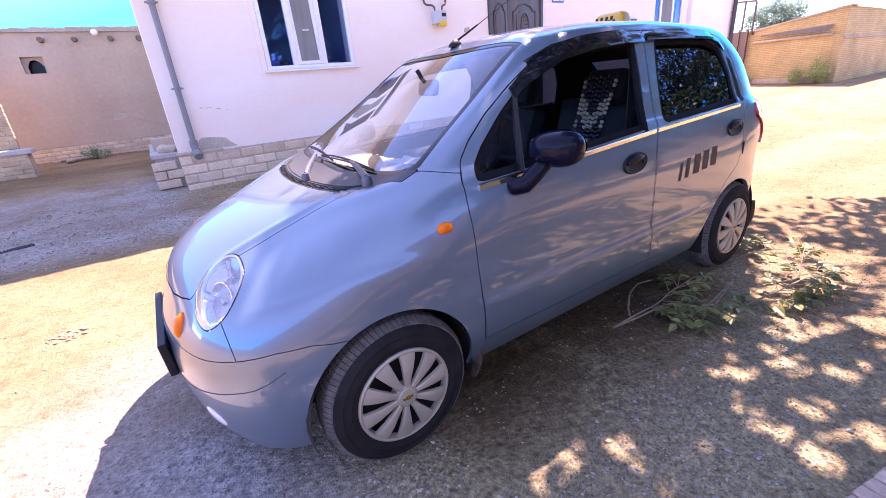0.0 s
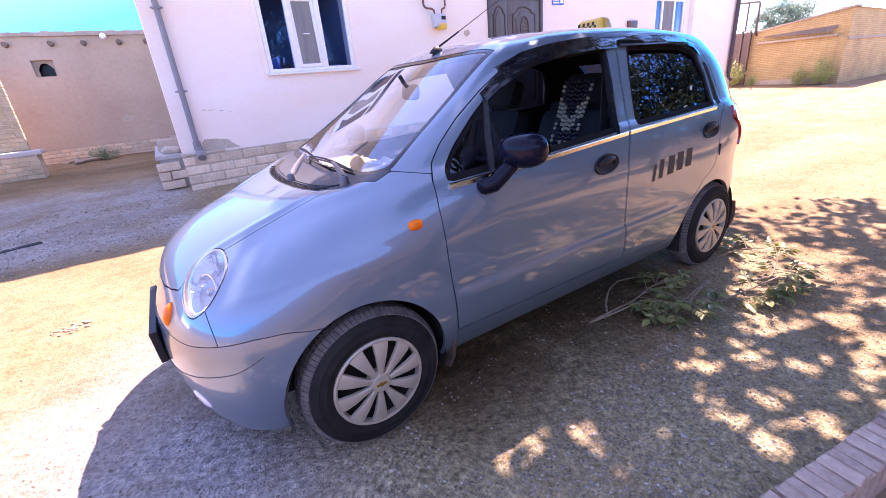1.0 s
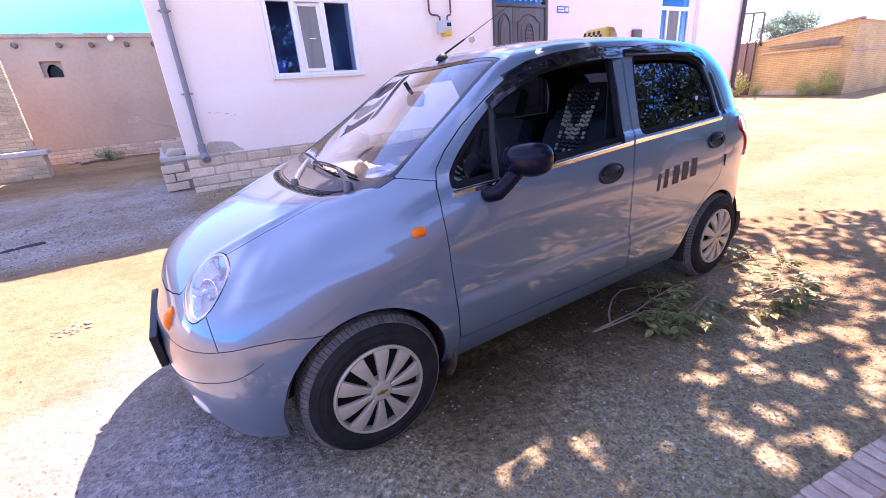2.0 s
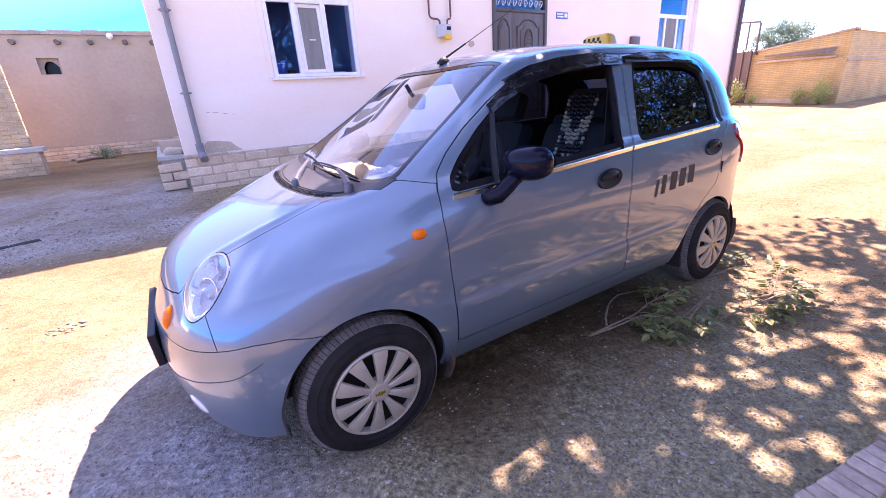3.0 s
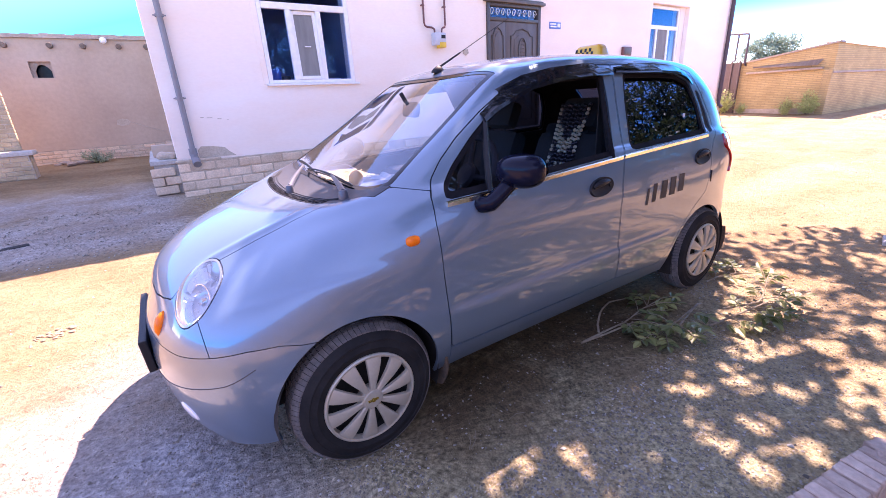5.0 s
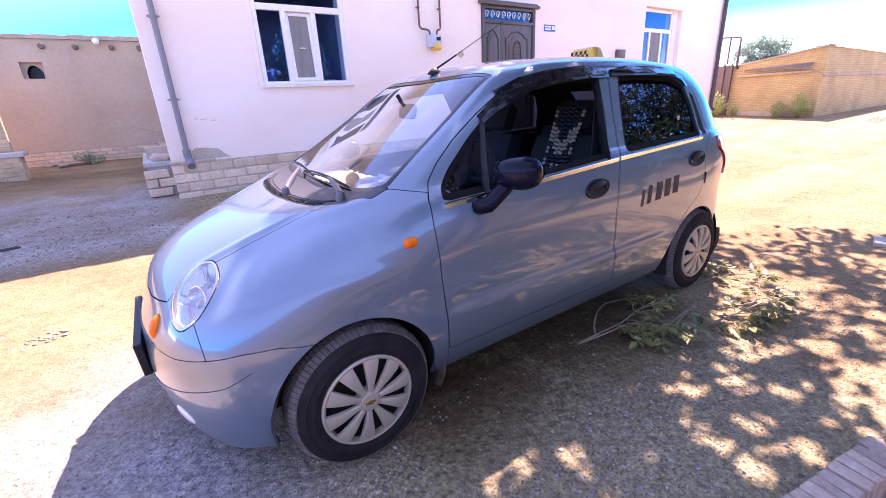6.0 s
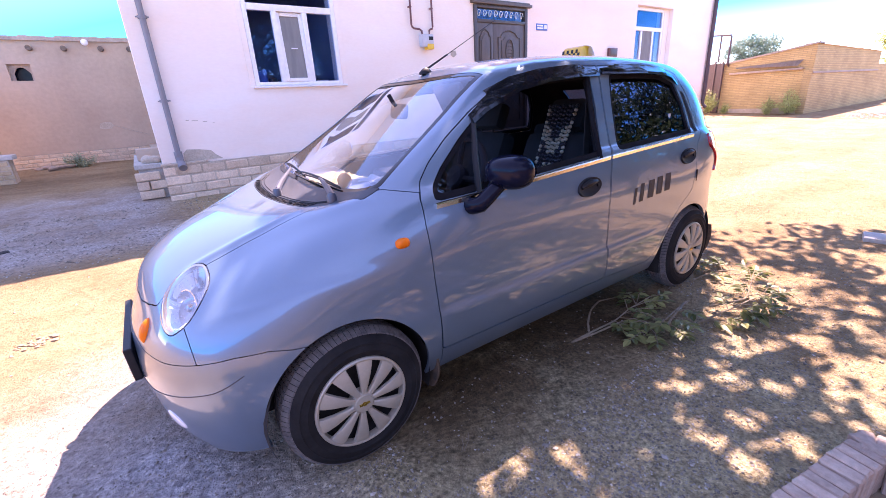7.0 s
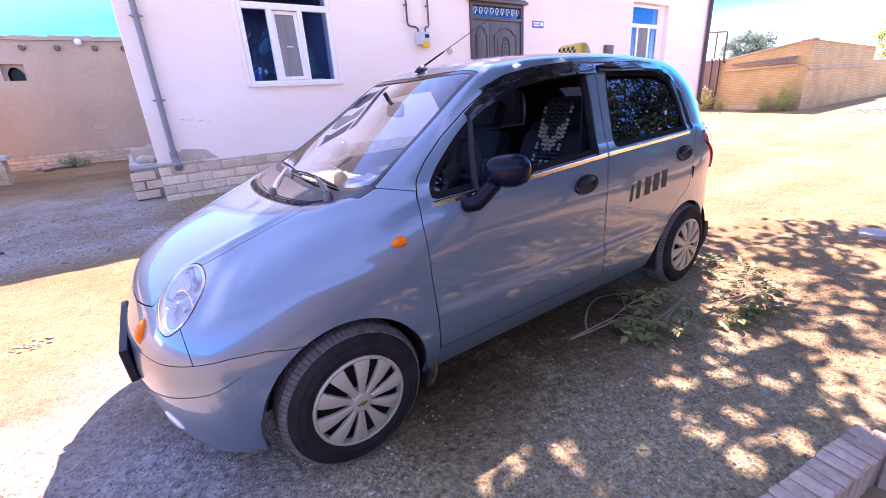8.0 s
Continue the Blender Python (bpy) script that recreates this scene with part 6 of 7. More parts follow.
# wipers
def wiper(spindle, elbow, tip, foot):
    ob = thing("wiper", "", "")
    ob.parent = car
    bm = bmesh.new()
    add_lathe(bm, [(.001, .022), (.014, .02), (.018, .008), (.019, -.02)], Matrix.Translation(spindle), 16)
    s, e, t, f0 = Vector(spindle), Vector(elbow), Vector(tip), Vector(foot)
    add_tube(bm, [s + Vector((0, 0, .012)), s.lerp(e, .25) + Vector((0, 0, .018)), s.lerp(e, .6) + Vector((0, 0, .014)), e + Vector((0, 0, .01))], [.013, .012, .009, .006], 8)
    part("wiper_arm", bm, WIPER_GREY, ob)
    bm = bmesh.new()
    add_tube(bm, [f0, f0.lerp(t, .25) + Vector((-.004, 0, .012)), f0.lerp(t, .5) + Vector((-.006, 0, .016)), f0.lerp(t, .75) + Vector((-.004, 0, .012)), t], [.003, .004, .005, .004, .003], 6)
    add_tube(bm, [f0 + Vector((.003, 0, -.006)), f0.lerp(t, .5) + Vector((.003, 0, .002)), t + Vector((.003, 0, -.006))], .004, 5)
    part("wiper_blade", bm, BLACK_PLASTIC, ob)


def glass_at(x, y, up=.012):
    q, n = on_shell((x, min(y, 2 * MID - y), .945 + .71 * (x - .13)))
    q = q if y <= MID else q * (1, -1, 1) + (0, 2 * MID, 0)
    return tuple(q + n * up)


wiper(tuple(on_shell((.085, .27, .96))[0] + (0, 0, .012)), glass_at(.165, .60), glass_at(.175, .95), glass_at(.165, .36))
wiper(tuple(on_shell((.0, .69, .935))[0] + (0, 0, .012)), (.165, 1.02, .985), (.20, 1.22, 1.0), (.16, .80, .978))

# slots of the cowl grille
for k in range(34):
    bm = bmesh.new()
    y = .33 + k * .025
    yy = y if y <= MID else 2 * MID - y
    x = float(cowl_front(yy)) + .014
    q, n = on_shell((x, yy, .94))
    add_box(bm, (x - .010, y - .004, q[2] + .0005), (x + .014, y + .004, q[2] + .004), 0)
    part("cowl_slat", bm, BLACK_PLASTIC, car)

# thin black tubes standing in for the dark grooves at the cowl's front edge
for off, r in ((.034, .0022), (.048, .0016)):
    bm = bmesh.new()
    pts = []
    for y in np.linspace(.27, 2 * MID - .27, 40):
        yy = min(y, 2 * MID - y)
        q, n = on_shell((float(cowl_front(yy)) + off, yy, .94))
        pts.append((float(cowl_front(yy)) + off, y, q[2] + .002))
    add_tube(bm, pts, r, 6)
    part("cowl_arc", bm, BLACK_PLASTIC, car)

# aerial on the front of the roof
aerial = thing("aerial", "", "")
aerial.parent = car
q, n = on_shell((.835, .72, 1.41))
q = Vector(q)
bm = bmesh.new()
add_lathe(bm, [(.030, -.004), (.028, .006), (.018, .018), (.010, .026), (.001, .03)], Matrix.Translation(q) @ Matrix.Diagonal((1.35, .8, 1, 1)), 20)
part("aerial_base", bm, BLACK_PLASTIC, aerial)
bm = bmesh.new()
tip = q + Vector((.43, -.05, .255))
add_tube(bm, [q + Vector((0, 0, .018)), q.lerp(tip, .3) + Vector((0, 0, .012))], [.0055, .004], 8)
add_tube(bm, [q.lerp(tip, .3) + Vector((0, 0, .012)), tip], [.0022, .0015], 6)
part("aerial_rod", bm, BLACK_PLASTIC, aerial)


# wheels
def build_wheel(x, inner):
    wheel = thing("wheel", "", "", at=(0, 0, 0))
    wheel.parent = car
    m = pose(x, .012 if not inner else 2 * MID - .012, .268, 90 if not inner else -90, 0, 0)
    R, W = .268, .155
    bm = bmesh.new()
    prof = [(.166, -.012), (.172, -.004), (.185, .002), (.198, .0045), (.2005, .006), (.203, .0045), (.222, .002), (.225, .0045), (.229, .0025), (.240, -.004), (.249, -.013), (.258, -.026), (.2655, -.040)]
    prof = [(r, h) for r, h in prof]
    across = []
    for k, t in enumerate(np.linspace(-.042, -W + .030, 13)):
        r = .2675 - .006 * ((t + W / 2) / (W / 2)) ** 2
        if k in (3, 6, 9):
            across += [(r, t + .004), (r - .007, t + .003), (r - .007, t - .003), (r, t - .004)]
        else:
            across.append((r, t))
    back = [(.258, -W + .018), (.246, -W + .008), (.205, -W), (.166, -W + .012)]
    rings = add_lathe(bm, [(r + max(0, r - .205) * .13, h) for r, h in prof + across + back], m, 96, closed=True)
    tyre = part("tyre", bm, TYRE, wheel, "black worn tyre with dusty tread")
    # tread blocks: short cross grooves drawn as raised lugs on the shoulder
    verts, faces = [], []
    for k in range(88):
        a0 = 2 * math.pi * k / 88
        for lo, hi, ra, rb in ((-.013, -.040, .2500, .2662), (-.043, -.062, .2672, .2685), (-.066, -.086, .2688, .2688), (-.090, -.108, .2688, .2680), (-.112, -.130, .2675, .2640)):
            base = len(verts)
            for da, h, top in ((0, lo, ra), (.0625, lo, ra), (.0625 + .012, hi, rb), (.012, hi, rb)):
                for r in (top + .002, top + .009):
                    a = a0 + da
                    verts.append(m @ Vector((r * math.cos(a), r * math.sin(a), h)))
            i = [base + j for j in range(8)]
            faces += [(i[1], i[3], i[5], i[7]), (i[0], i[2], i[3], i[1]), (i[2], i[4], i[5], i[3]), (i[4], i[6], i[7], i[5]), (i[6], i[0], i[1], i[7])]
    ob = raw_part("tread", verts, faces, TREAD, tyre, smooth=False)
    tagged(ob, kind="stuff")
    if inner:
        bm = bmesh.new()
        add_lathe(bm, [(.17, -.03), (.10, -.05), (.001, -.05)], m, 32)
        part("rim", bm, DARK_STEEL, wheel)
        return wheel
    # steel rim behind the cover
    bm = bmesh.new()
    add_lathe(bm, [(.168, -.008), (.160, -.03), (.150, -.05), (.06, -.055), (.001, -.055)], m, 40)
    part("rim", bm, DARK_STEEL, wheel, "dark steel rim")
    cap = bmesh.new()
    add_lathe(cap, [(.176, -.006), (.175, .004), (.170, .008), (.163, .006), (.160, -.004), (.158, -.018)], m, 64)
    add_lathe(cap, [(.050, -.02), (.046, .0), (.040, .010), (.034, .012), (.032, .016), (.001, .018)], m, 36)
    trim = part("hubcap", cap, HUBCAP, wheel, "silver plastic ten-spoke wheel cover")
    for k in range(10):
        a = 2 * math.pi * (k + .25) / 10
        bm = bmesh.new()
        rows = []
        for r, w, h in ((.038, .010, .010), (.07, .0145, .013), (.11, .022, .014), (.145, .0285, .010), (.164, .032, .003)):
            row = []
            for s, dh in ((-1, -.012), (-.92, -.001), (-.5, .003), (0, .0015), (.5, .003), (.92, -.001), (1, -.012)):
                c = pose(0, 0, 0, 0, 0, math.degrees(a)) @ Vector((r, s * w, h + dh))
                row.append(bm.verts.new(m @ c))
            rows.append(row)
        for p, q2 in zip(rows, rows[1:]):
            for j in range(6):
                bm.faces.new((p[j], p[j + 1], q2[j + 1], q2[j]))
        part("spoke", bm, HUBCAP, trim)
    bm = bmesh.new()
    add_prism(bm, [(-.020, -.004), (-.006, -.004), (-.005, -.007), (.007, -.007), (.006, -.003), (.020, -.003), (.018, .005), (.005, .005), (.004, .008), (-.008, .008), (-.007, .004), (-.021, .004)], .004, m @ pose(0, 0, .0165, 0, 0, 0))
    part("badge", bm, GOLD, trim, "small gold badge")
    return wheel


for x in (0.0, 2.34):
    for inner in (False, True):
        build_wheel(x, inner)

# wheel housings, mud flaps, underbody
for x in (-.01, 2.32):
    for mirror in (False, True):
        bm = bmesh.new()
        rows = []
        for k in range(25):
            a = math.pi * (-.10 + 1.20 * k / 24)
            row = []
            for y, r in ((.028, .312), (.05, .318), (.30, .318), (.30, .02)):
                p = Vector((x + r * math.cos(a), y, .275 + r * math.sin(a)))
                if mirror:
                    p.y = 2 * MID - p.y
                row.append(bm.verts.new(p))
            rows.append(row)
        for p, q2 in zip(rows, rows[1:]):
            for j in range(3):
                bm.faces.new((p[j], p[j + 1], q2[j + 1], q2[j]))
        part("wheel_housing", bm, UNDERBODY, car, "black wheel arch lining")
        bm = bmesh.new()
        rows = []
        for k in range(9):
            u = k / 8
            xb, zb, half = x + .318 + .030 * math.sin(2.6 * u), .365 - .215 * u, .068 * (1 - .45 * u ** 3)
            yb = .088 if not mirror else 2 * MID - .088
            rows.append([bm.verts.new((xb + d - .012 * (1 - e * e), yb + e * half, zb)) for d in (0, .011) for e in (-1, -.5, 0, .5, 1)])
        for p, q2 in zip(rows, rows[1:]):
            for j in range(4):
                bm.faces.new((p[j], p[j + 1], q2[j + 1], q2[j]))
                bm.faces.new((p[j + 6], p[j + 5], q2[j + 5], q2[j + 6]))
            bm.faces.new((p[5], p[0], q2[0], q2[5]))
            bm.faces.new((p[4], p[9], q2[9], q2[4]))
        for row in (rows[0], rows[-1]):
            for j in range(4):
                bm.faces.new((row[j], row[j + 1], row[j + 6], row[j + 5]))
        bmesh.ops.recalc_face_normals(bm, faces=bm.faces)
        part("mud_flap", bm, MUDFLAP, car, "dusty rubber mud flap")
bm = bmesh.new()
add_box(bm, (-.34, .26, .20), (2.5, 2 * MID - .26, .27), .02)
part("underbody", bm, UNDERBODY, car)
bm = bmesh.new()
for s in (.15, 2 * MID - .15):
    add_tube(bm, [(0, s, .268), (0, MID, .25)], .03, 8)
    add_tube(bm, [(2.34, s, .268), (2.34, MID, .25)], .03, 8)
part("axle", bm, UNDERBODY, car)


# cabin
def seat(x, y, name="front_seat"):
    ob = thing(name, "", "")
    ob.parent = car
    bm = bmesh.new()
    add_box(bm, (x - .25, y - .24, .30), (x + .25, y + .24, .56), .06)
    part("seat_cushion", bm, SEAT, ob)
    bm = bmesh.new()
    m = pose(x + .235, y, .50, 0, 23, 0)
    add_box(bm, (-.06, -.24, .0), (.07, .24, .60), .055, m)
    part("backrest", bm, SEAT, ob)
    bm = bmesh.new()
    add_box(bm, (-.05, -.13, .62), (.05, .13, .80), .045, m)
    add_tube(bm, [m @ Vector((0, -.06, .55)), m @ Vector((0, -.06, .66))], .007)
    add_tube(bm, [m @ Vector((0, .06, .55)), m @ Vector((0, .06, .66))], .007)
    part("headrest", bm, SEAT, ob)
    return m


SEAT_POSE = seat(1.085, .42)
seat(1.07, 1.075)
bench = thing("rear_bench", "", "")
bench.parent = car
bm = bmesh.new()
add_box(bm, (1.72, .14, .30), (2.2, 2 * MID - .14, .58), .06)
part("seat_cushion", bm, SEAT, bench)
bm = bmesh.new()
add_box(bm, (-.06, -.6, .0), (.07, .6, .55), .055, pose(2.2, MID, .52, 0, 16, 0))
part("backrest", bm, SEAT, bench)

# dashboard and its top, wheel, inner mirror, visor
bm = bmesh.new()
prof = [(.16, .66), (.155, .915), (.20, .925), (.30, .93), (.44, .935), (.50, .90), (.53, .82), (.50, .66)]
rows = [[bm.verts.new((px + (.06 * (abs(s) ** 3)), MID + s * .56, pz)) for px, pz in prof] for s in np.linspace(-1, 1, 15)]
for p, q2 in zip(rows, rows[1:]):
    for j in range(len(prof)):
        bm.faces.new((p[j], p[(j + 1) % len(prof)], q2[(j + 1) % len(prof)], q2[j]))
bm.faces.new(rows[0]); bm.faces.new(rows[-1][::-1])
dash = part("dashboard", bm, DASH, car, "blue-grey dashboard under the windshield")
bm = bmesh.new()
add_box(bm, (.40, .25, .93), (.56, .58, 1.0), .03)
part("instrument_hood", bm, LINING, dash)
steering = thing("steering_wheel", "", "")
steering.parent = car
M_WHEEL = pose(.75, .40, .93, 0, -62, 0)
bm = bmesh.new()
add_tube(bm, [M_WHEEL @ Vector((.185 * math.cos(a), .185 * math.sin(a), 0)) for a in np.linspace(0, 2 * math.pi, 40, endpoint=False)], .015, 10, closed=True)
part("wheel_rim", bm, LINING, steering)
bm = bmesh.new()
add_lathe(bm, [(.001, .02), (.05, .016), (.062, .0), (.05, -.04)], M_WHEEL, 24)
for a in (0.2, math.pi - .2, -math.pi / 2):
    add_tube(bm, [M_WHEEL @ Vector((.04 * math.cos(a), .04 * math.sin(a), -.01)), M_WHEEL @ Vector((.18 * math.cos(a), .18 * math.sin(a), 0))], .014, 8)
add_tube(bm, [M_WHEEL @ Vector((0, 0, -.03)), M_WHEEL @ Vector((0, 0, -.22))], .03, 10)
part("wheel_hub", bm, LINING, steering)
inner_mirror = thing("rear_view_mirror", "", "")
inner_mirror.parent = car
bm = bmesh.new()
add_box(bm, (-.022, -.115, -.036), (.022, .115, .036), .021, pose(.66, MID - .02, 1.235, 0, 8, -16))
part("mirror_body", bm, LINING, inner_mirror)
bm = bmesh.new()
add_tube(bm, [(.655, MID, 1.25), (.63, MID, 1.30), (.62, MID, 1.315)], .010, 8)
part("mirror_stem", bm, LINING, inner_mirror)
for y, half, lean in ((.50, .11, 62), (1.03, .19, -8)):
    bm = bmesh.new()
    add_box(bm, (-.0, -half, -.012), (.15, half, .012), .01, pose(.79, y, 1.345, 0, lean, 0))
    part("sun_visor", bm, VISOR, car, "grey sun visor")
bm = bmesh.new()
add_box(bm, (.35, .12, .24), (2.5, 2 * MID - .12, .30), .01)
part("cabin_floor", bm, LINING, car)
# grab handles and pillar trims are part of the lining; a seat belt on the near B pillar
bm = bmesh.new()
add_box(bm, (1.40, .17, .55), (1.445, .175, 1.25), 0, None)
part("seat_belt", bm, BLACK_PLASTIC, car)

# loose things on the dashboard
cloth = bmesh.new()
nx, ny = 22, 30
gridv = [[cloth.verts.new((.19 + .22 * i / nx + .01 * math.sin(j), .62 + .36 * j / ny, .950 + .010 * noise.noise(Vector((i * .35, j * .3, 1.0))) + .012 * noise.noise(Vector((i * .12, j * .15, 4.0))))) for j in range(ny + 1)] for i in range(nx + 1)]
for i in range(nx):
    for j in range(ny):
        cloth.faces.new((gridv[i][j], gridv[i + 1][j], gridv[i + 1][j + 1], gridv[i][j + 1]))
bmesh.ops.solidify(cloth, geom=cloth.faces[:], thickness=.006)
tagged(part("dashboard_cloth", cloth, CLOTH, None), "crumpled cream cloth lying on the dashboard", "cloth")
bm = bmesh.new()
bmesh.ops.create_uvsphere(bm, u_segments=20, v_segments=14, radius=.032, matrix=Matrix.Translation((.26, .56, .965)) @ Matrix.Diagonal((1, 1, 1.1, 1)))
tagged(part("dashboard_ornament", bm, AMBER, None), "small round amber ornament on the dashboard", "ornament")
bm = bmesh.new()
m = pose(.34, .32, .965, 0, 0, 20)
gv = [[m @ Vector((.13 * (i / 10 - .5), .22 * (j / 12 - .5), .02 + .016 * noise.noise(Vector((i * .5, j * .4, 7.0))))) for j in range(13)] for i in range(11)]
vv = [[bm.verts.new(p) for p in r] for r in gv]
for i in range(10):
    for j in range(12):
        bm.faces.new((vv[i][j], vv[i + 1][j], vv[i + 1][j + 1], vv[i][j + 1]))
bmesh.ops.solidify(bm, geom=bm.faces[:], thickness=.02)
tagged(part("folded_rag", bm, RAG, None), "folded pale rag on the dashboard", "rag")

# wooden beads over the driver's seat
beads = thing("bead_seat_cover", "dark and cream wooden bead cover hung over the driver's seat", "seat cover")
light, dark = bmesh.new(), bmesh.new()
for row in range(25):
    down = 24 - row
    for col in range(9):
        v = abs(col - 4) / 4
        z = .18 + row * .0232 - .006 * (col % 2)
        w = .080 + .014 * max(0, (row - 15) / 9) + .02 * max(0, (8 - row) / 8)
        p = SEAT_POSE @ Vector((-.076, (col - 4) / 4 * w, z))
        pale = (v > .9 and down % 3 and (col > 4 or down < 13 or down > 19)) or (4 < down < 12 and -.1 < (11 - down) / 7 - v + .30 < .60) or (13 < down < 21 and abs(down - 17) / 4 + v < 1.1 and (row * 2 + col) % 3)
        bmesh.ops.create_icosphere(light if pale else dark, subdivisions=2, radius=.0108, matrix=Matrix.Translation(p))
tagged(part("cream_bead_net", light, BEAD_LIGHT, beads, "cream wooden beads"), kind="stuff")
tagged(part("dark_bead_net", dark, BEAD_DARK, beads, "dark brown wooden beads"), kind="stuff")

# the taxi sign on the roof
sign = thing("taxi_sign", "yellow plastic taxi roof sign with a black chequer band", "taxi sign")
M_SIGN = Matrix.Translation((2.03, MID - .02, 1.464)) @ pose(0, 0, 0, 0, 0, 0)
bm = bmesh.new()
made = bmesh.ops.create_cube(bm, size=1)["verts"]
for v in made:
    up = v.co.z > 0
    v.co = Vector((v.co.x * (.080 if up else .115), v.co.y * (.175 if up else .235), .092 if up else .0))
bmesh.ops.bevel(bm, geom=bm.edges[:], offset=.027, segments=5, affect="EDGES", profile=.55)
bmesh.ops.transform(bm, matrix=M_SIGN, verts=bm.verts[:])
part("sign_box", bm, TAXI_YELLOW, sign, "yellow plastic sign box")
bm = bmesh.new()
add_box(bm, (-.07, -.135, -.012), (.07, .135, .004), .004, M_SIGN)
part("sign_foot", bm, BLACK_PLASTIC, sign)
for face in (-1, 1):
    for r in range(2):
        for k in range(8):
            if (k + r) % 2:
                continue
            bm = bmesh.new()
            t0, t1 = .030 + r * .021, .030 + (r + 1) * .021
            y0 = -.055 + k * .0175
            xs = [face * (.0575 - .0175 * t / .092 + .0012) for t in (t0, t1)]
            if face > 0:
                xs = [face * (.0575 - .0175 * t / .092 + .0012) for t in (t0, t1)]
            vs = [bm.verts.new(M_SIGN @ Vector(c)) for c in ((xs[0], y0, t0), (xs[0], y0 + .0175, t0), (xs[1], y0 + .0175, t1), (xs[1], y0, t1))]
            bm.faces.new(vs)
            part("chequer", bm, BLACK_PLASTIC, sign)



# ---- plants ----
def leaf_set(points, size, seed, long=2.2, fold=.25, droop=0.0):
    """Pointed folded leaves at places: a list of verts and faces."""
    rnd = random.Random(seed)
    verts, faces = [], []
    for p in points:
        s = size * rnd.uniform(.6, 1.25)
        e = Euler((rnd.uniform(-1.0, 1.0), rnd.uniform(-1.0, 1.0) + droop, rnd.uniform(0, 6.28))).to_matrix()
        base = len(verts)
        for q in ((0, 0, 0), (s * long * .33, s * .5, fold * s * .5), (s * long * .7, s * .36, fold * s * .4), (s * long, 0, -fold * s * .3), (s * long * .7, -s * .36, fold * s * .4), (s * long * .33, -s * .5, fold * s * .5)):
            verts.append(tuple(Vector(p) + e @ Vector(q)))
        faces += [(base, base + 1, base + 2, base + 3), (base, base + 3, base + 4, base + 5)]
    return verts, faces


def grow_tree(name, label, root, fork, centre, radii, seed, leaves, leaf_size, material, clumps=60, tight=.16, also=(), gaps=(), sprays=()):
    """A tapered trunk with limbs and twigs, and a crown of leaf clumps with gaps between them."""
    rnd = random.Random(seed)
    tree = thing(name, label, "tree")
    root, fork, centre = Vector(root), Vector(fork), Vector(centre)
    high = centre.z + radii[2] - root.z
    r0 = high * .022
    bm = bmesh.new()
    mid = root.lerp(fork, .5) + Vector((rnd.uniform(-.1, .1), rnd.uniform(-.1, .1), 0))
    add_tube(bm, [root - Vector((0, 0, .25)), root + Vector((0, 0, .1)), mid, fork], [r0 * 1.5, r0 * 1.15, r0 * .9, r0 * .7], 10)
    part("trunk", bm, BARK, tree)
    tips = []
    while len(tips) < clumps:
        v = Vector((rnd.uniform(-1, 1), rnd.uniform(-1, 1), rnd.uniform(-1, 1)))
        if .12 < v.length < 1:
            tips.append(Vector([centre[k] + radii[k] * v[k] for k in range(3)]))
    for c2, r2, count in also:
        while count > 0:
            v = Vector((rnd.uniform(-1, 1), rnd.uniform(-1, 1), rnd.uniform(-1, 1)))
            if v.length < 1:
                tips.append(Vector([c2[k] + r2[k] * v[k] for k in range(3)]))
                count -= 1
    rnd.shuffle(tips)
    for t in tips[:max(10, clumps // 3)]:
        bm = bmesh.new()
        s = root.lerp(fork, rnd.uniform(.7, 1.0))
        m = s.lerp(t, .5) + Vector((rnd.uniform(-.15, .15), rnd.uniform(-.15, .15), high * .03))
        add_tube(bm, [s, m, t], [r0 * .38, r0 * .2, r0 * .06], 6)
        part("limb", bm, BARK, tree)
    pts = []
    for t in tips:
        c = (radii[0] + radii[1]) / 2 * tight * rnd.uniform(.6, 1.3)
        for _ in range(leaves // clumps):
            pts.append(t + Vector((rnd.gauss(0, 1), rnd.gauss(0, 1), rnd.gauss(0, .6))) * c)
    # unseen leaves added only to keep the sun off the front fender
    more = random.Random(seed + 7)
    for c2, r2, count in sprays:
        pts += [Vector([c2[k] + r2[k] * more.gauss(0, .5) for k in range(3)]) for _ in range(count)]
    # openings in the crown through which the sun reaches the ground
    spots = [(Vector((gx, gy, 0)), gr) for gx, gy, gr in gaps]
    fall = SUN_WAY / SUN_WAY.z
    vs, fs = leaf_set(pts, leaf_size, seed + 1, droop=.3)
    if spots:
        v = np.array(vs)
        flat = v[:, :2] - v[:, 2:] * np.array([fall.x, fall.y])
        shut = np.ones(len(v), bool)
        for g, gr in spots:
            shut &= np.hypot(flat[:, 0] - g.x, flat[:, 1] - g.y) > gr
        stray = np.array([rnd.random() < .05 for _ in range(len(v) // 6)])
        keep = shut.reshape(-1, 6).all(axis=1) | stray
        fs = [f for k, f in enumerate(fs) if keep[k // 2]]
    raw_part("crown", vs, fs, material, tree, smooth=False)
    return tree


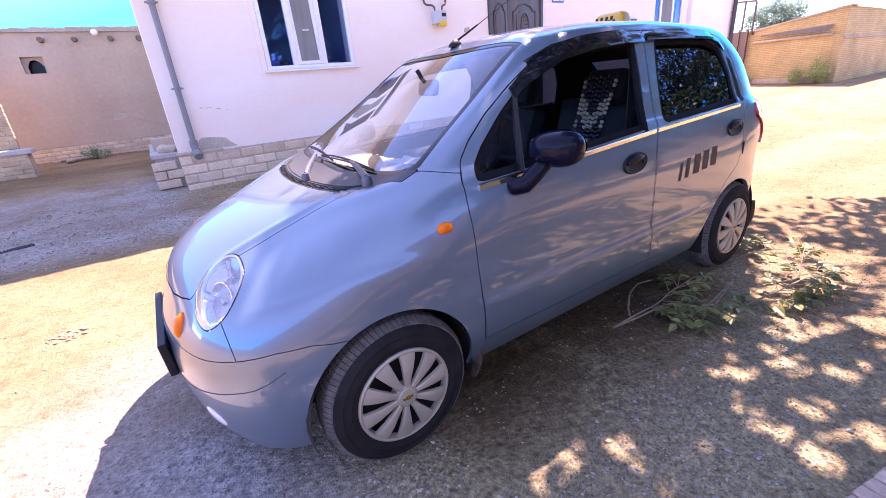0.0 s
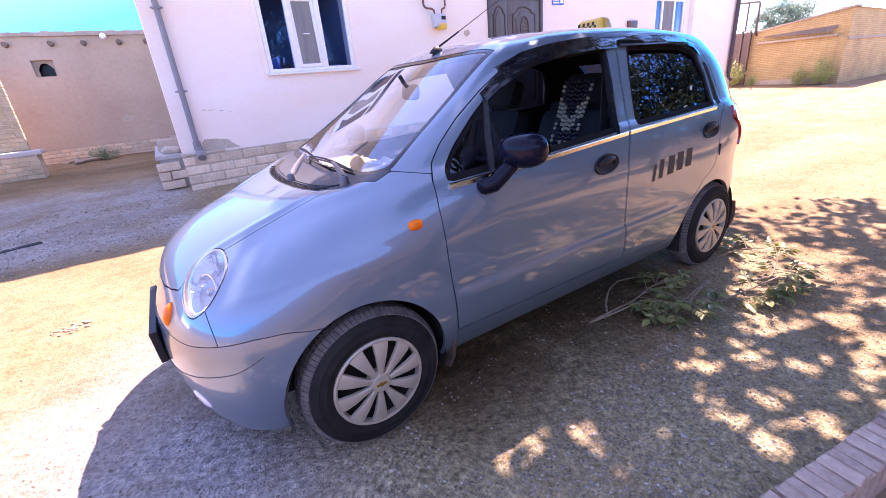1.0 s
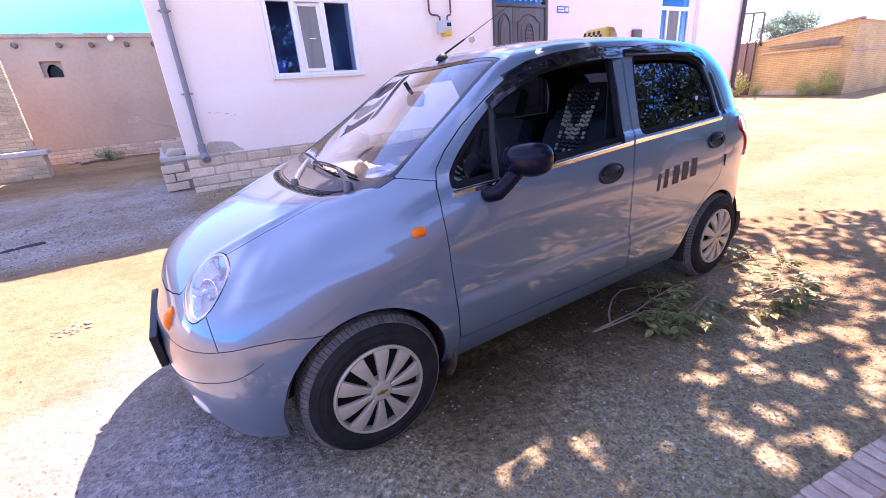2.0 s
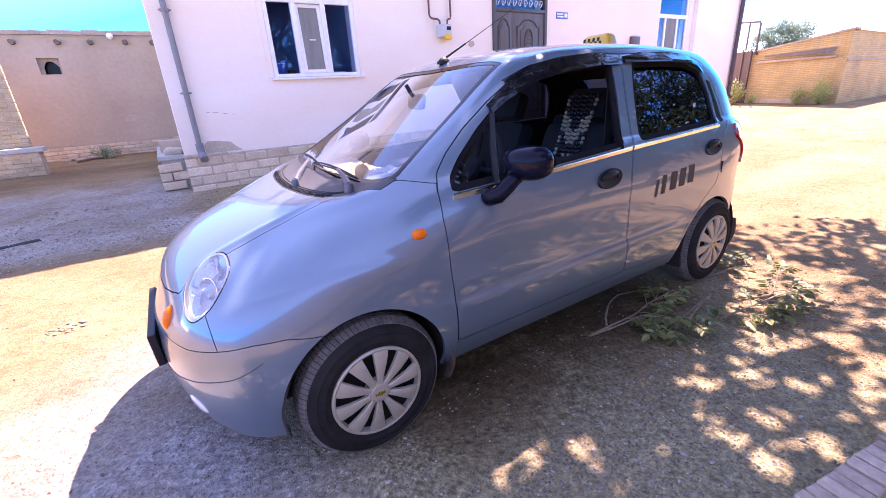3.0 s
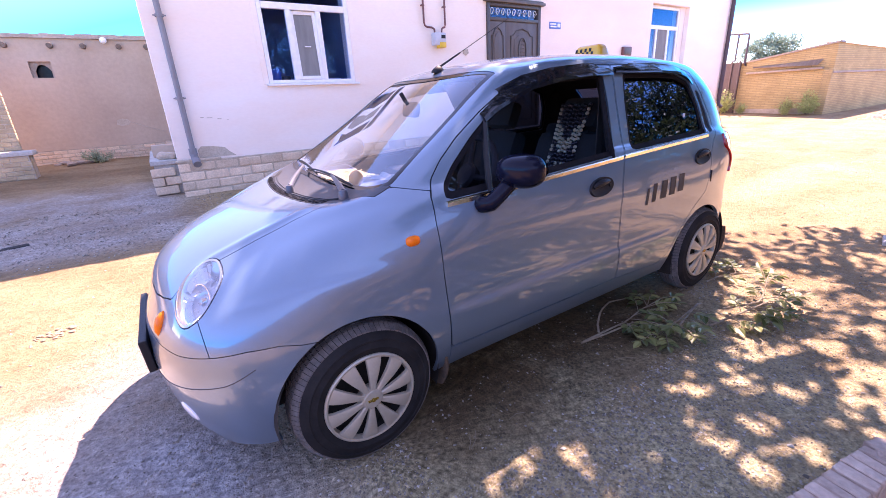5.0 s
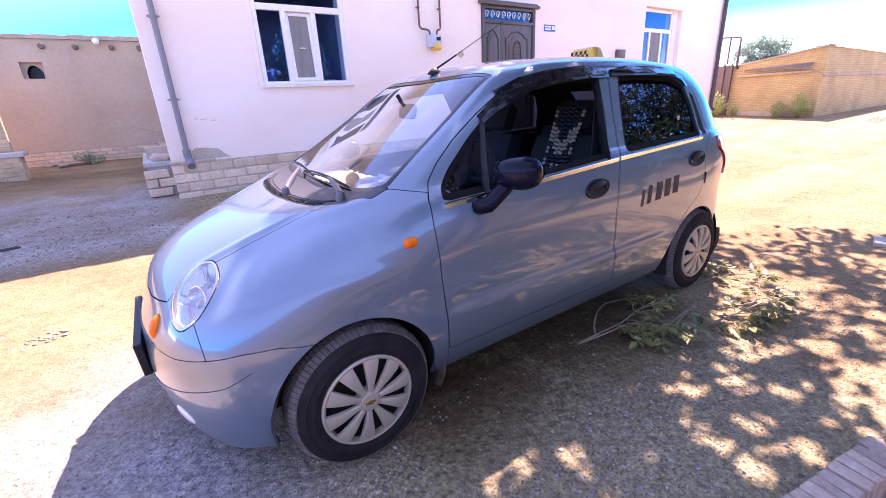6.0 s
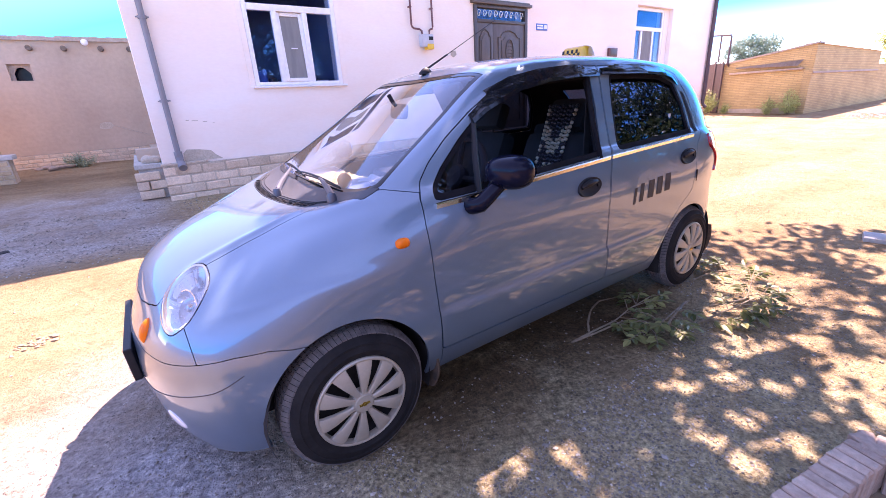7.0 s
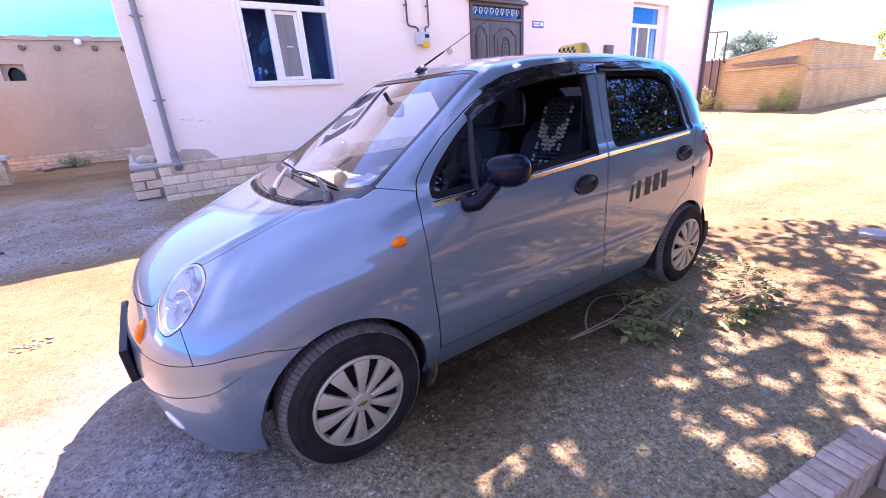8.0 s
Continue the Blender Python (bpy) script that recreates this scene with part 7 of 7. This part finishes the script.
SUN_GAPS = [(.29, -.345, .05), (.36, -.34, .055), (.43, -.335, .05), (.59, -.44, .045), (.565, -.52, .035), (.555, -.59, .035), (.77, -.60, .035), (.75, -.66, .025), (1.10, -.37, .03), (1.24, -.45, .035), (1.31, -.50, .045),
            (1.44, -.44, .025), (1.10, -.65, .055), (1.16, -.61, .05), (1.09, -.71, .04), (1.29, -.74, .045), (1.36, -.77, .03), (1.52, -.55, .045), (1.62, -.60, .04), (1.04, -.85, .05), (1.12, -.84, .035),
            (1.29, -.93, .045), (1.22, -.88, .03), (1.55, -.89, .045), (1.60, -.76, .05), (1.62, -.98, .06), (1.78, -.48, .06), (1.90, -.55, .06), (2.0, -.61, .06),
            (2.1, -.30, .07), (2.45, -.42, .09), (2.9, -.40, .08), (2.28, -.36, .09), (2.55, -.2, .10), (2.8, -.12, .08),
            (1.75, -1.0, .10), (1.9, -.95, .10), (1.6, -1.09, .07), (1.48, -1.13, .06), (2.05, -1.0, .08)]
_gap = random.Random(3)
SUN_GAPS += [(_gap.uniform(1.35, 2.3), _gap.uniform(-1.05, -.35), _gap.uniform(.02, .05)) for _ in range(26)]
# unseen near-side shade trees, some added to darken the car's reflections; two far ones
grow_tree("shade_tree", "tall leafy tree in the brick pit shading the taxi", (1.1, -1.95, -.1), (1.9, -1.5, 2.3), (4.75, .6, 4.3), (2.6, 2.1, 1.25), 21, 5800, .060, LEAF, 58, .080, (((3.95, 1.75, 4.5), (.9, .8, .5), 24), ((3.35, 1.6, 4.4), (.5, .5, .4), 10), ((5.6, .7, 5.1), (1.6, 1.2, .6), 15), ((2.0, .15, 4.0), (1.3, .8, .5), 34), ((3.75, .85, 4.0), (1.0, .65, .35), 70), ((5.0, -.8, 4.5), (2.0, 1.2, .6), 24), ((3.2, -1.2, 4.3), (1.7, 1.0, .5), 16)), SUN_GAPS, (((2.36, 1.27, 4.25), (.34, .30, .25), 420), ((2.05, 1.32, 4.0), (.22, .16, .15), 90)))
grow_tree("shade_tree", "unseen leafy tree by the clay wall, added to dim reflections", (3.6, -4.6, 0), (3.6, -4.3, 1.9), (3.4, -3.6, 3.9), (2.8, 1.9, 1.9), 23, 7000, .075, LEAF, 70, .17)
grow_tree("shade_tree", "low leafy tree further along the street", (8.6, -4.4, .05), (8.5, -4.3, 1.3), (8.4, -4.2, 3.0), (2.4, 1.9, 2.0), 24, 5600, .075, LEAF, 60, .16)
grow_tree("shade_tree", "unseen leafy tree added to darken the flank's reflections", (6.3, -4.5, .05), (6.3, -4.3, 1.2), (6.2, -4.0, 2.9), (2.0, 1.4, 2.0), 25, 7000, .075, LEAF, 70, .17)
grow_tree("shade_tree", "unseen dense tree added to darken the door's reflections", (11.5, -3.3, .08), (11.5, -3.2, 1.2), (11.3, -3.0, 3.0), (2.4, 1.5, 2.2), 26, 8000, .08, LEAF, 80, .17)
grow_tree("yard_tree", "round green tree in a yard beyond the brick wall", (40.2, 13.7, .4), (40.2, 13.7, 2.0), (40.2, 13.7, 3.45), (1.75, 1.95, 1.3), 31, 11000, .075, LEAF_FAR, 120, .13)
grow_tree("street_tree", "leafy green tree beyond the brick building", (36.0, 4.6, .3), (36.0, 4.6, 1.8), (36.0, 4.3, 3.2), (1.8, 1.6, 1.3), 33, 4600, .10, LEAF_DRY, 70, .12)


def bush(name, label, at, size, seed, material, count=260, leaf=.03, tall=1.0):
    rnd = random.Random(seed)
    ob = thing(name, label, "bush")
    bm = bmesh.new()
    pts = []
    z0 = ground_z(at[0], at[1])
    for k in range(22):
        a, t = rnd.uniform(0, 6.28), rnd.uniform(.15, 1)
        tip = Vector((at[0] + size * .55 * t * math.cos(a), at[1] + size * .55 * t * math.sin(a), z0 + tall * size * rnd.uniform(.5, 1.05) * (1.25 - .6 * t)))
        root = Vector((at[0] + rnd.uniform(-.04, .04), at[1] + rnd.uniform(-.04, .04), z0 - .02))
        add_tube(bm, [root, root.lerp(tip, .5) + Vector((0, 0, size * .08)), tip], [.006, .004, .002], 4)
        for _ in range(count // 22):
            pts.append(root.lerp(tip, rnd.uniform(.25, 1.0)) + Vector((rnd.gauss(0, .05), rnd.gauss(0, .05), rnd.gauss(0, .04))) * size)
    part("stems", bm, TWIG, ob)
    vs, fs = leaf_set(pts, leaf, seed, long=3.0)
    raw_part("leaves", vs, fs, material, ob, smooth=False)


bush("bush", "pale grey-green weed at the foot of the clay wall", (-1.75, 12.2), .75, 3, LEAF_GREY, 1300, .018, .42)
bush("bush", "yellow-green bush beside the metal gate", (16.7, 6.35), .75, 4, LEAF_DRY, 1500, .024)
bush("bush", "low yellow-green weed by the brick wall", (17.2, 5.95), .36, 5, LEAF_DRY, 700, .020)
bush("bush", "yellow-green weed by the brick wall", (17.3, 4.70), .50, 6, LEAF_DRY, 900, .020)
bush("bush", "bright yellow-green bush at the brick corner", (17.25, 4.05), .75, 7, LEAF_DRY, 1700, .024)
bush("bush", "low dry weed by the brick wall", (17.0, 4.55), .26, 8, LEAF_DRY, 500, .018)


# cut branches lying beside the rear wheel: bare stems with feathered leaves
def feather(verts, faces, start, end, pairs, size, rnd, floor):
    """Leaflets in pairs along a stalk, with one at its tip."""
    d = (end - start).normalized()
    side = d.cross(Vector((0, 0, 1))).normalized()
    places = [(start.lerp(end, .25 + .75 * k / pairs), sgn) for k in range(pairs) for sgn in (-1, 1)] + [(end, 0)]
    for p, sgn in places:
        s = size * rnd.uniform(.75, 1.2)
        along = (d * rnd.uniform(.45, .8) + side * sgn * rnd.uniform(.7, 1.0) + Vector((0, 0, rnd.uniform(-.45, .25)))).normalized()
        if sgn == 0:
            along = (d + Vector((0, 0, rnd.uniform(-.3, .1)))).normalized()
        wide = along.cross(Vector((rnd.uniform(-.5, .5), rnd.uniform(-.5, .5), 1))).normalized()
        up = wide.cross(along)
        base = len(verts)
        for u, w, h in ((0, 0, 0), (.3, .26, .05), (.68, .22, .03), (1, 0, -.10), (.68, -.22, .03), (.3, -.26, .05)):
            q = p + along * (s * u) + wide * (s * w) + up * (s * h)
            q.z = max(q.z, floor + .006)
            verts.append(tuple(q))
        faces += [(base, base + 1, base + 2, base + 3), (base, base + 3, base + 4, base + 5)]


def cut_branch(label, stem, shoots, seed, leaflet=.060):
    """stem: places along the bare wood; shoots: (how far along, turn, length, rise)."""
    rnd = random.Random(seed)
    ob = thing("cut_branch", label, "branch", "cut branches on the ground")
    line_pts = [Vector(p) for p in through_points(stem, 14)]
    bm = bmesh.new()
    add_tube(bm, line_pts, [.0062 - .0003 * k for k in range(14)], 6)
    part("stem", bm, TWIG, ob)
    verts, faces = [], []
    for along, turn, length, rise in shoots:
        k = min(12, int(along * 13))
        root = line_pts[k]
        d = (line_pts[k + 1] - root).normalized()
        a = math.atan2(d.y, d.x) + radians(turn)
        tip = root + Vector((math.cos(a) * length, math.sin(a) * length, rise))
        floor = ground_z(root.x, root.y)
        tip.z = max(tip.z, floor + .015)
        bend = root.lerp(tip, .5) + Vector((0, 0, .02))
        bm = bmesh.new()
        add_tube(bm, [root, bend, tip], [.0026, .002, .001], 5)
        part("side_shoot", bm, TWIG, ob)
        feather(verts, faces, root.lerp(bend, .4), tip, max(3, int(length / .034)), leaflet, rnd, floor)
    raw_part("leaves", verts, faces, LEAF_CUT, ob, smooth=False)


cut_branch("cut leafy branch lying beside the rear wheel", [(1.22, .03, .012), (1.35, .02, .02), (1.55, .0, .03), (1.72, .02, .04), (1.9, .03, .03)],
           [(.45, -70, .17, .02), (.55, -100, .20, .03), (.62, -60, .16, .05), (.7, 40, .14, .02), (.8, -50, .18, .05), (.92, 20, .15, .02), (.92, -30, .17, .05), (.5, -130, .14, .02), (.85, 60, .12, .03)], 41)
cut_branch("cut leafy branch lying on its side in the dust", [(2.06, -.14, .03), (1.9, -.17, .05), (1.72, -.19, .05), (1.60, -.18, .03), (1.52, -.18, .02)],
           [(.55, 60, .18, .03), (.65, 20, .17, .04), (.75, 70, .19, .02), (.8, -30, .15, .03), (.9, 40, .17, .01), (.95, 0, .16, .02), (.7, -60, .13, .04), (.45, 80, .12, .03)], 42)
cut_branch("cut branch with wilted leaves on the sunlit dirt", [(1.88, -.29, .012), (2.02, -.33, .03), (2.16, -.37, .05), (2.32, -.40, .06), (2.46, -.45, .05)],
           [(.15, -55, .13, .0), (.3, -75, .16, .01), (.42, -50, .17, .01), (.5, -95, .14, .0), (.6, -60, .15, .01), (.75, 55, .15, .04), (.92, -15, .17, .03), (.92, 25, .16, .02), (.7, -80, .16, -.01), (.4, 60, .10, .03)], 43, .062)
cut_branch("cut branch with raised leaves on the sunlit dirt", [(2.12, -.25, .02), (2.2, -.33, .05), (2.27, -.38, .07), (2.36, -.36, .11), (2.46, -.33, .16)],
           [(.75, 0, .16, .06), (.92, 20, .14, .05), (.92, -25, .15, .03), (.6, -90, .13, .02)], 44, .058)
cut_branch("thin cut branch with sparse leaves behind the wheel", [(2.46, -.0, .012), (2.58, -.03, .03), (2.70, -.07, .03), (2.80, -.14, .02)],
           [(.3, 50, .14, .02), (.5, 65, .16, .03), (.7, 75, .18, .03), (.85, 90, .17, .02), (.25, -50, .11, .01)], 45, .056)
for label, pts in (("bent bare twig lying by the car", [(1.36, .04, .012), (1.40, .08, .03), (1.52, .15, .05), (1.66, .19, .045), (1.82, .18, .02)]),
                   ("straight bare twig lying by the branches", [(1.20, .03, .012), (1.35, .0, .02), (1.55, -.04, .04), (1.70, -.08, .03)]),
                   ("bare twig crossing the cut branches", [(1.66, -.22, .03), (1.80, -.20, .055), (1.95, -.17, .05), (2.1, -.14, .02)])):
    bm = bmesh.new()
    add_tube(bm, through_points(pts, 10), [.006, .006, .0058, .0055, .005, .0048, .0045, .004, .0035, .003], 6)
    tagged(part("twig", bm, TWIG), label, "twig")
rnd = random.Random(77)
for k in range(46):
    x, y = rnd.uniform(.2, 3.6), rnd.uniform(-.95, -.15)
    if in_pit(x, y):
        continue
    a, ln = rnd.uniform(0, 3.14), rnd.uniform(.03, .11)
    bm = bmesh.new()
    z = ground_z(x, y) + ground_bumps(x, y) + .004
    add_tube(bm, [(x, y, z), (x + ln * .5 * math.cos(a), y + ln * .5 * math.sin(a), z + .005), (x + ln * math.cos(a + .2), y + ln * math.sin(a + .2), z)], .0012, 4)
    tagged(part("straw", bm, TWIG), "thin dry straw lying on the dirt", "straw", "straws on the ground")
# a flat pale slab and a shallow rubbish patch in the street
bm = bmesh.new()
add_box(bm, (4.12, -.75, .0), (4.34, -.50, .05), .008, pose(4.2, -.6, 0, 0, 0, 12) @ Matrix.Translation((-4.2, .6, 0)))
tagged(part("stone_slab", bm, CONCRETE), "pale stone slab lying on the dirt", "slab")
bm = bmesh.new()
for k in range(40):
    a, r = rnd.uniform(0, 6.28), math.sqrt(rnd.random())
    x, y = -1.22 + .11 * r * math.cos(a) + .04 * r * math.sin(a), 2.10 + .06 * r * math.sin(a)
    s = rnd.uniform(.006, .018)
    bmesh.ops.create_icosphere(bm, subdivisions=1, radius=s, matrix=Matrix.Translation((x, y, ground_z(x, y) + ground_bumps(x, y) + s * .2)) @ Matrix.Diagonal((1, 1, .5, 1)))
tagged(part("rubble", bm, SOIL, None, smooth=False), "small flat heap of dark grit in the street", "rubble", kind="stuff")
verts, faces = [], []
kinds = [stone_mesh(k) for k in range(7)]
for k in range(2600):
    x, y = rnd.triangular(16.0, 22.5, 19), rnd.triangular(1.1, 2.7, 1.9)
    sz = rnd.uniform(.012, .035)
    z = ground_z(x, y) + .12 * max(0, 1 - ((x - 19) / 3) ** 2 - ((y - 1.9) / .7) ** 2)
    vs, fs = kinds[k % 7]
    first = len(verts)
    verts += [(x + sz * p[0], y + sz * p[1], z + sz * p[2]) for p in vs]
    faces += [tuple(first + i for i in f) for f in fs]
tagged(raw_part("gravel_heap", verts, faces, HEAP_STONE, None, smooth=False), "low heap of pale grey gravel by the road", "gravel heap", kind="stuff")
# drain hole in the shaded gravel
bm = bmesh.new()
add_box(bm, (-2.5, 4.47, ground_z(-2, 4.4) - .04), (-1.75, 4.60, ground_z(-2, 4.4) + .008), .01, pose(-2.0, 4.5, 0, 0, 0, 18) @ Matrix.Translation((2.0, -4.5, 0)))
tagged(part("drain_slot", bm, UNDERBODY), "dark open drain slot in the gravel", "drain")

# ---- bricks, piece by piece ----
rnd = random.Random(9)
PLINTH_BRICKS = [brick_data("brick", (.305, .09, .118), BRICK, k, .010) for k in range(4)]
course_wall(plinth, PLINTH_BRICKS, .305, .118, .09, (-.27, FY - .085, 0), (1, 0, 0), 4, 0, 4.4, .015, .105, rnd, .05)
course_wall(step, PLINTH_BRICKS, .305, .118, .09, (-.62, FY + .29, 0), (1, 0, 0), 3, 0, .36, .015, .17, rnd)
HALF = [brick_data("brick", (.25, .10, .075), BRICK, 20 + k, .008) for k in range(3)]
course_wall(base, HALF, .25, .075, .10, (-3.0, WY - .10, 0), (1, 0, 0), 4, 0, 3.0, .014, .27, rnd, .05)
YELLOW = [brick_data("brick", (.25, .10, .072), BRICK_YELLOW, 30 + k, .006) for k in range(3)]
course_wall(pier, YELLOW, .25, .072, .10, (-4.0, 10.61, 0), (1, 0, 0), 25, 0, 1.28, .012, .80, rnd)
course_wall(pier, YELLOW, .25, .072, .10, (-3.9, 10.22, 0), (1, 0, 0), 5, 0, 1.33, .012, .26, rnd)
# brick edging of the tree pit, laid on edge
kerb = tagged(new("tree_pit_kerb"), "worn brick edging round the tree pit", "kerb", kind="structure")
EDGE = [brick_data("brick", (.047, .112, .15), KERB_BRICK, 50 + k, .006) for k in range(4)]
line_pts = through_points(np.array(KERB_LINE + [KERB_LINE[0]]), 400)
total = np.r_[0, np.cumsum(np.linalg.norm(np.diff(line_pts, axis=0), axis=1))]
s = 0.0
while s < total[-1] - .05:
    x, y = np.interp(s, total, line_pts[:, 0]), np.interp(s, total, line_pts[:, 1])
    x2, y2 = np.interp(s + .05, total, line_pts[:, 0]), np.interp(s + .05, total, line_pts[:, 1])
    a = math.atan2(y2 - y, x2 - x)
    ob = new("brick", rnd.choice(EDGE))
    ob.parent = kerb
    ob.matrix_basis = pose(x + .05 * math.sin(a), y - .05 * math.cos(a), -.015 + rnd.uniform(-.006, .004), rnd.uniform(-2, 2), rnd.uniform(-2, 2), math.degrees(a) + rnd.uniform(-2.5, 2.5))
    s += .0535
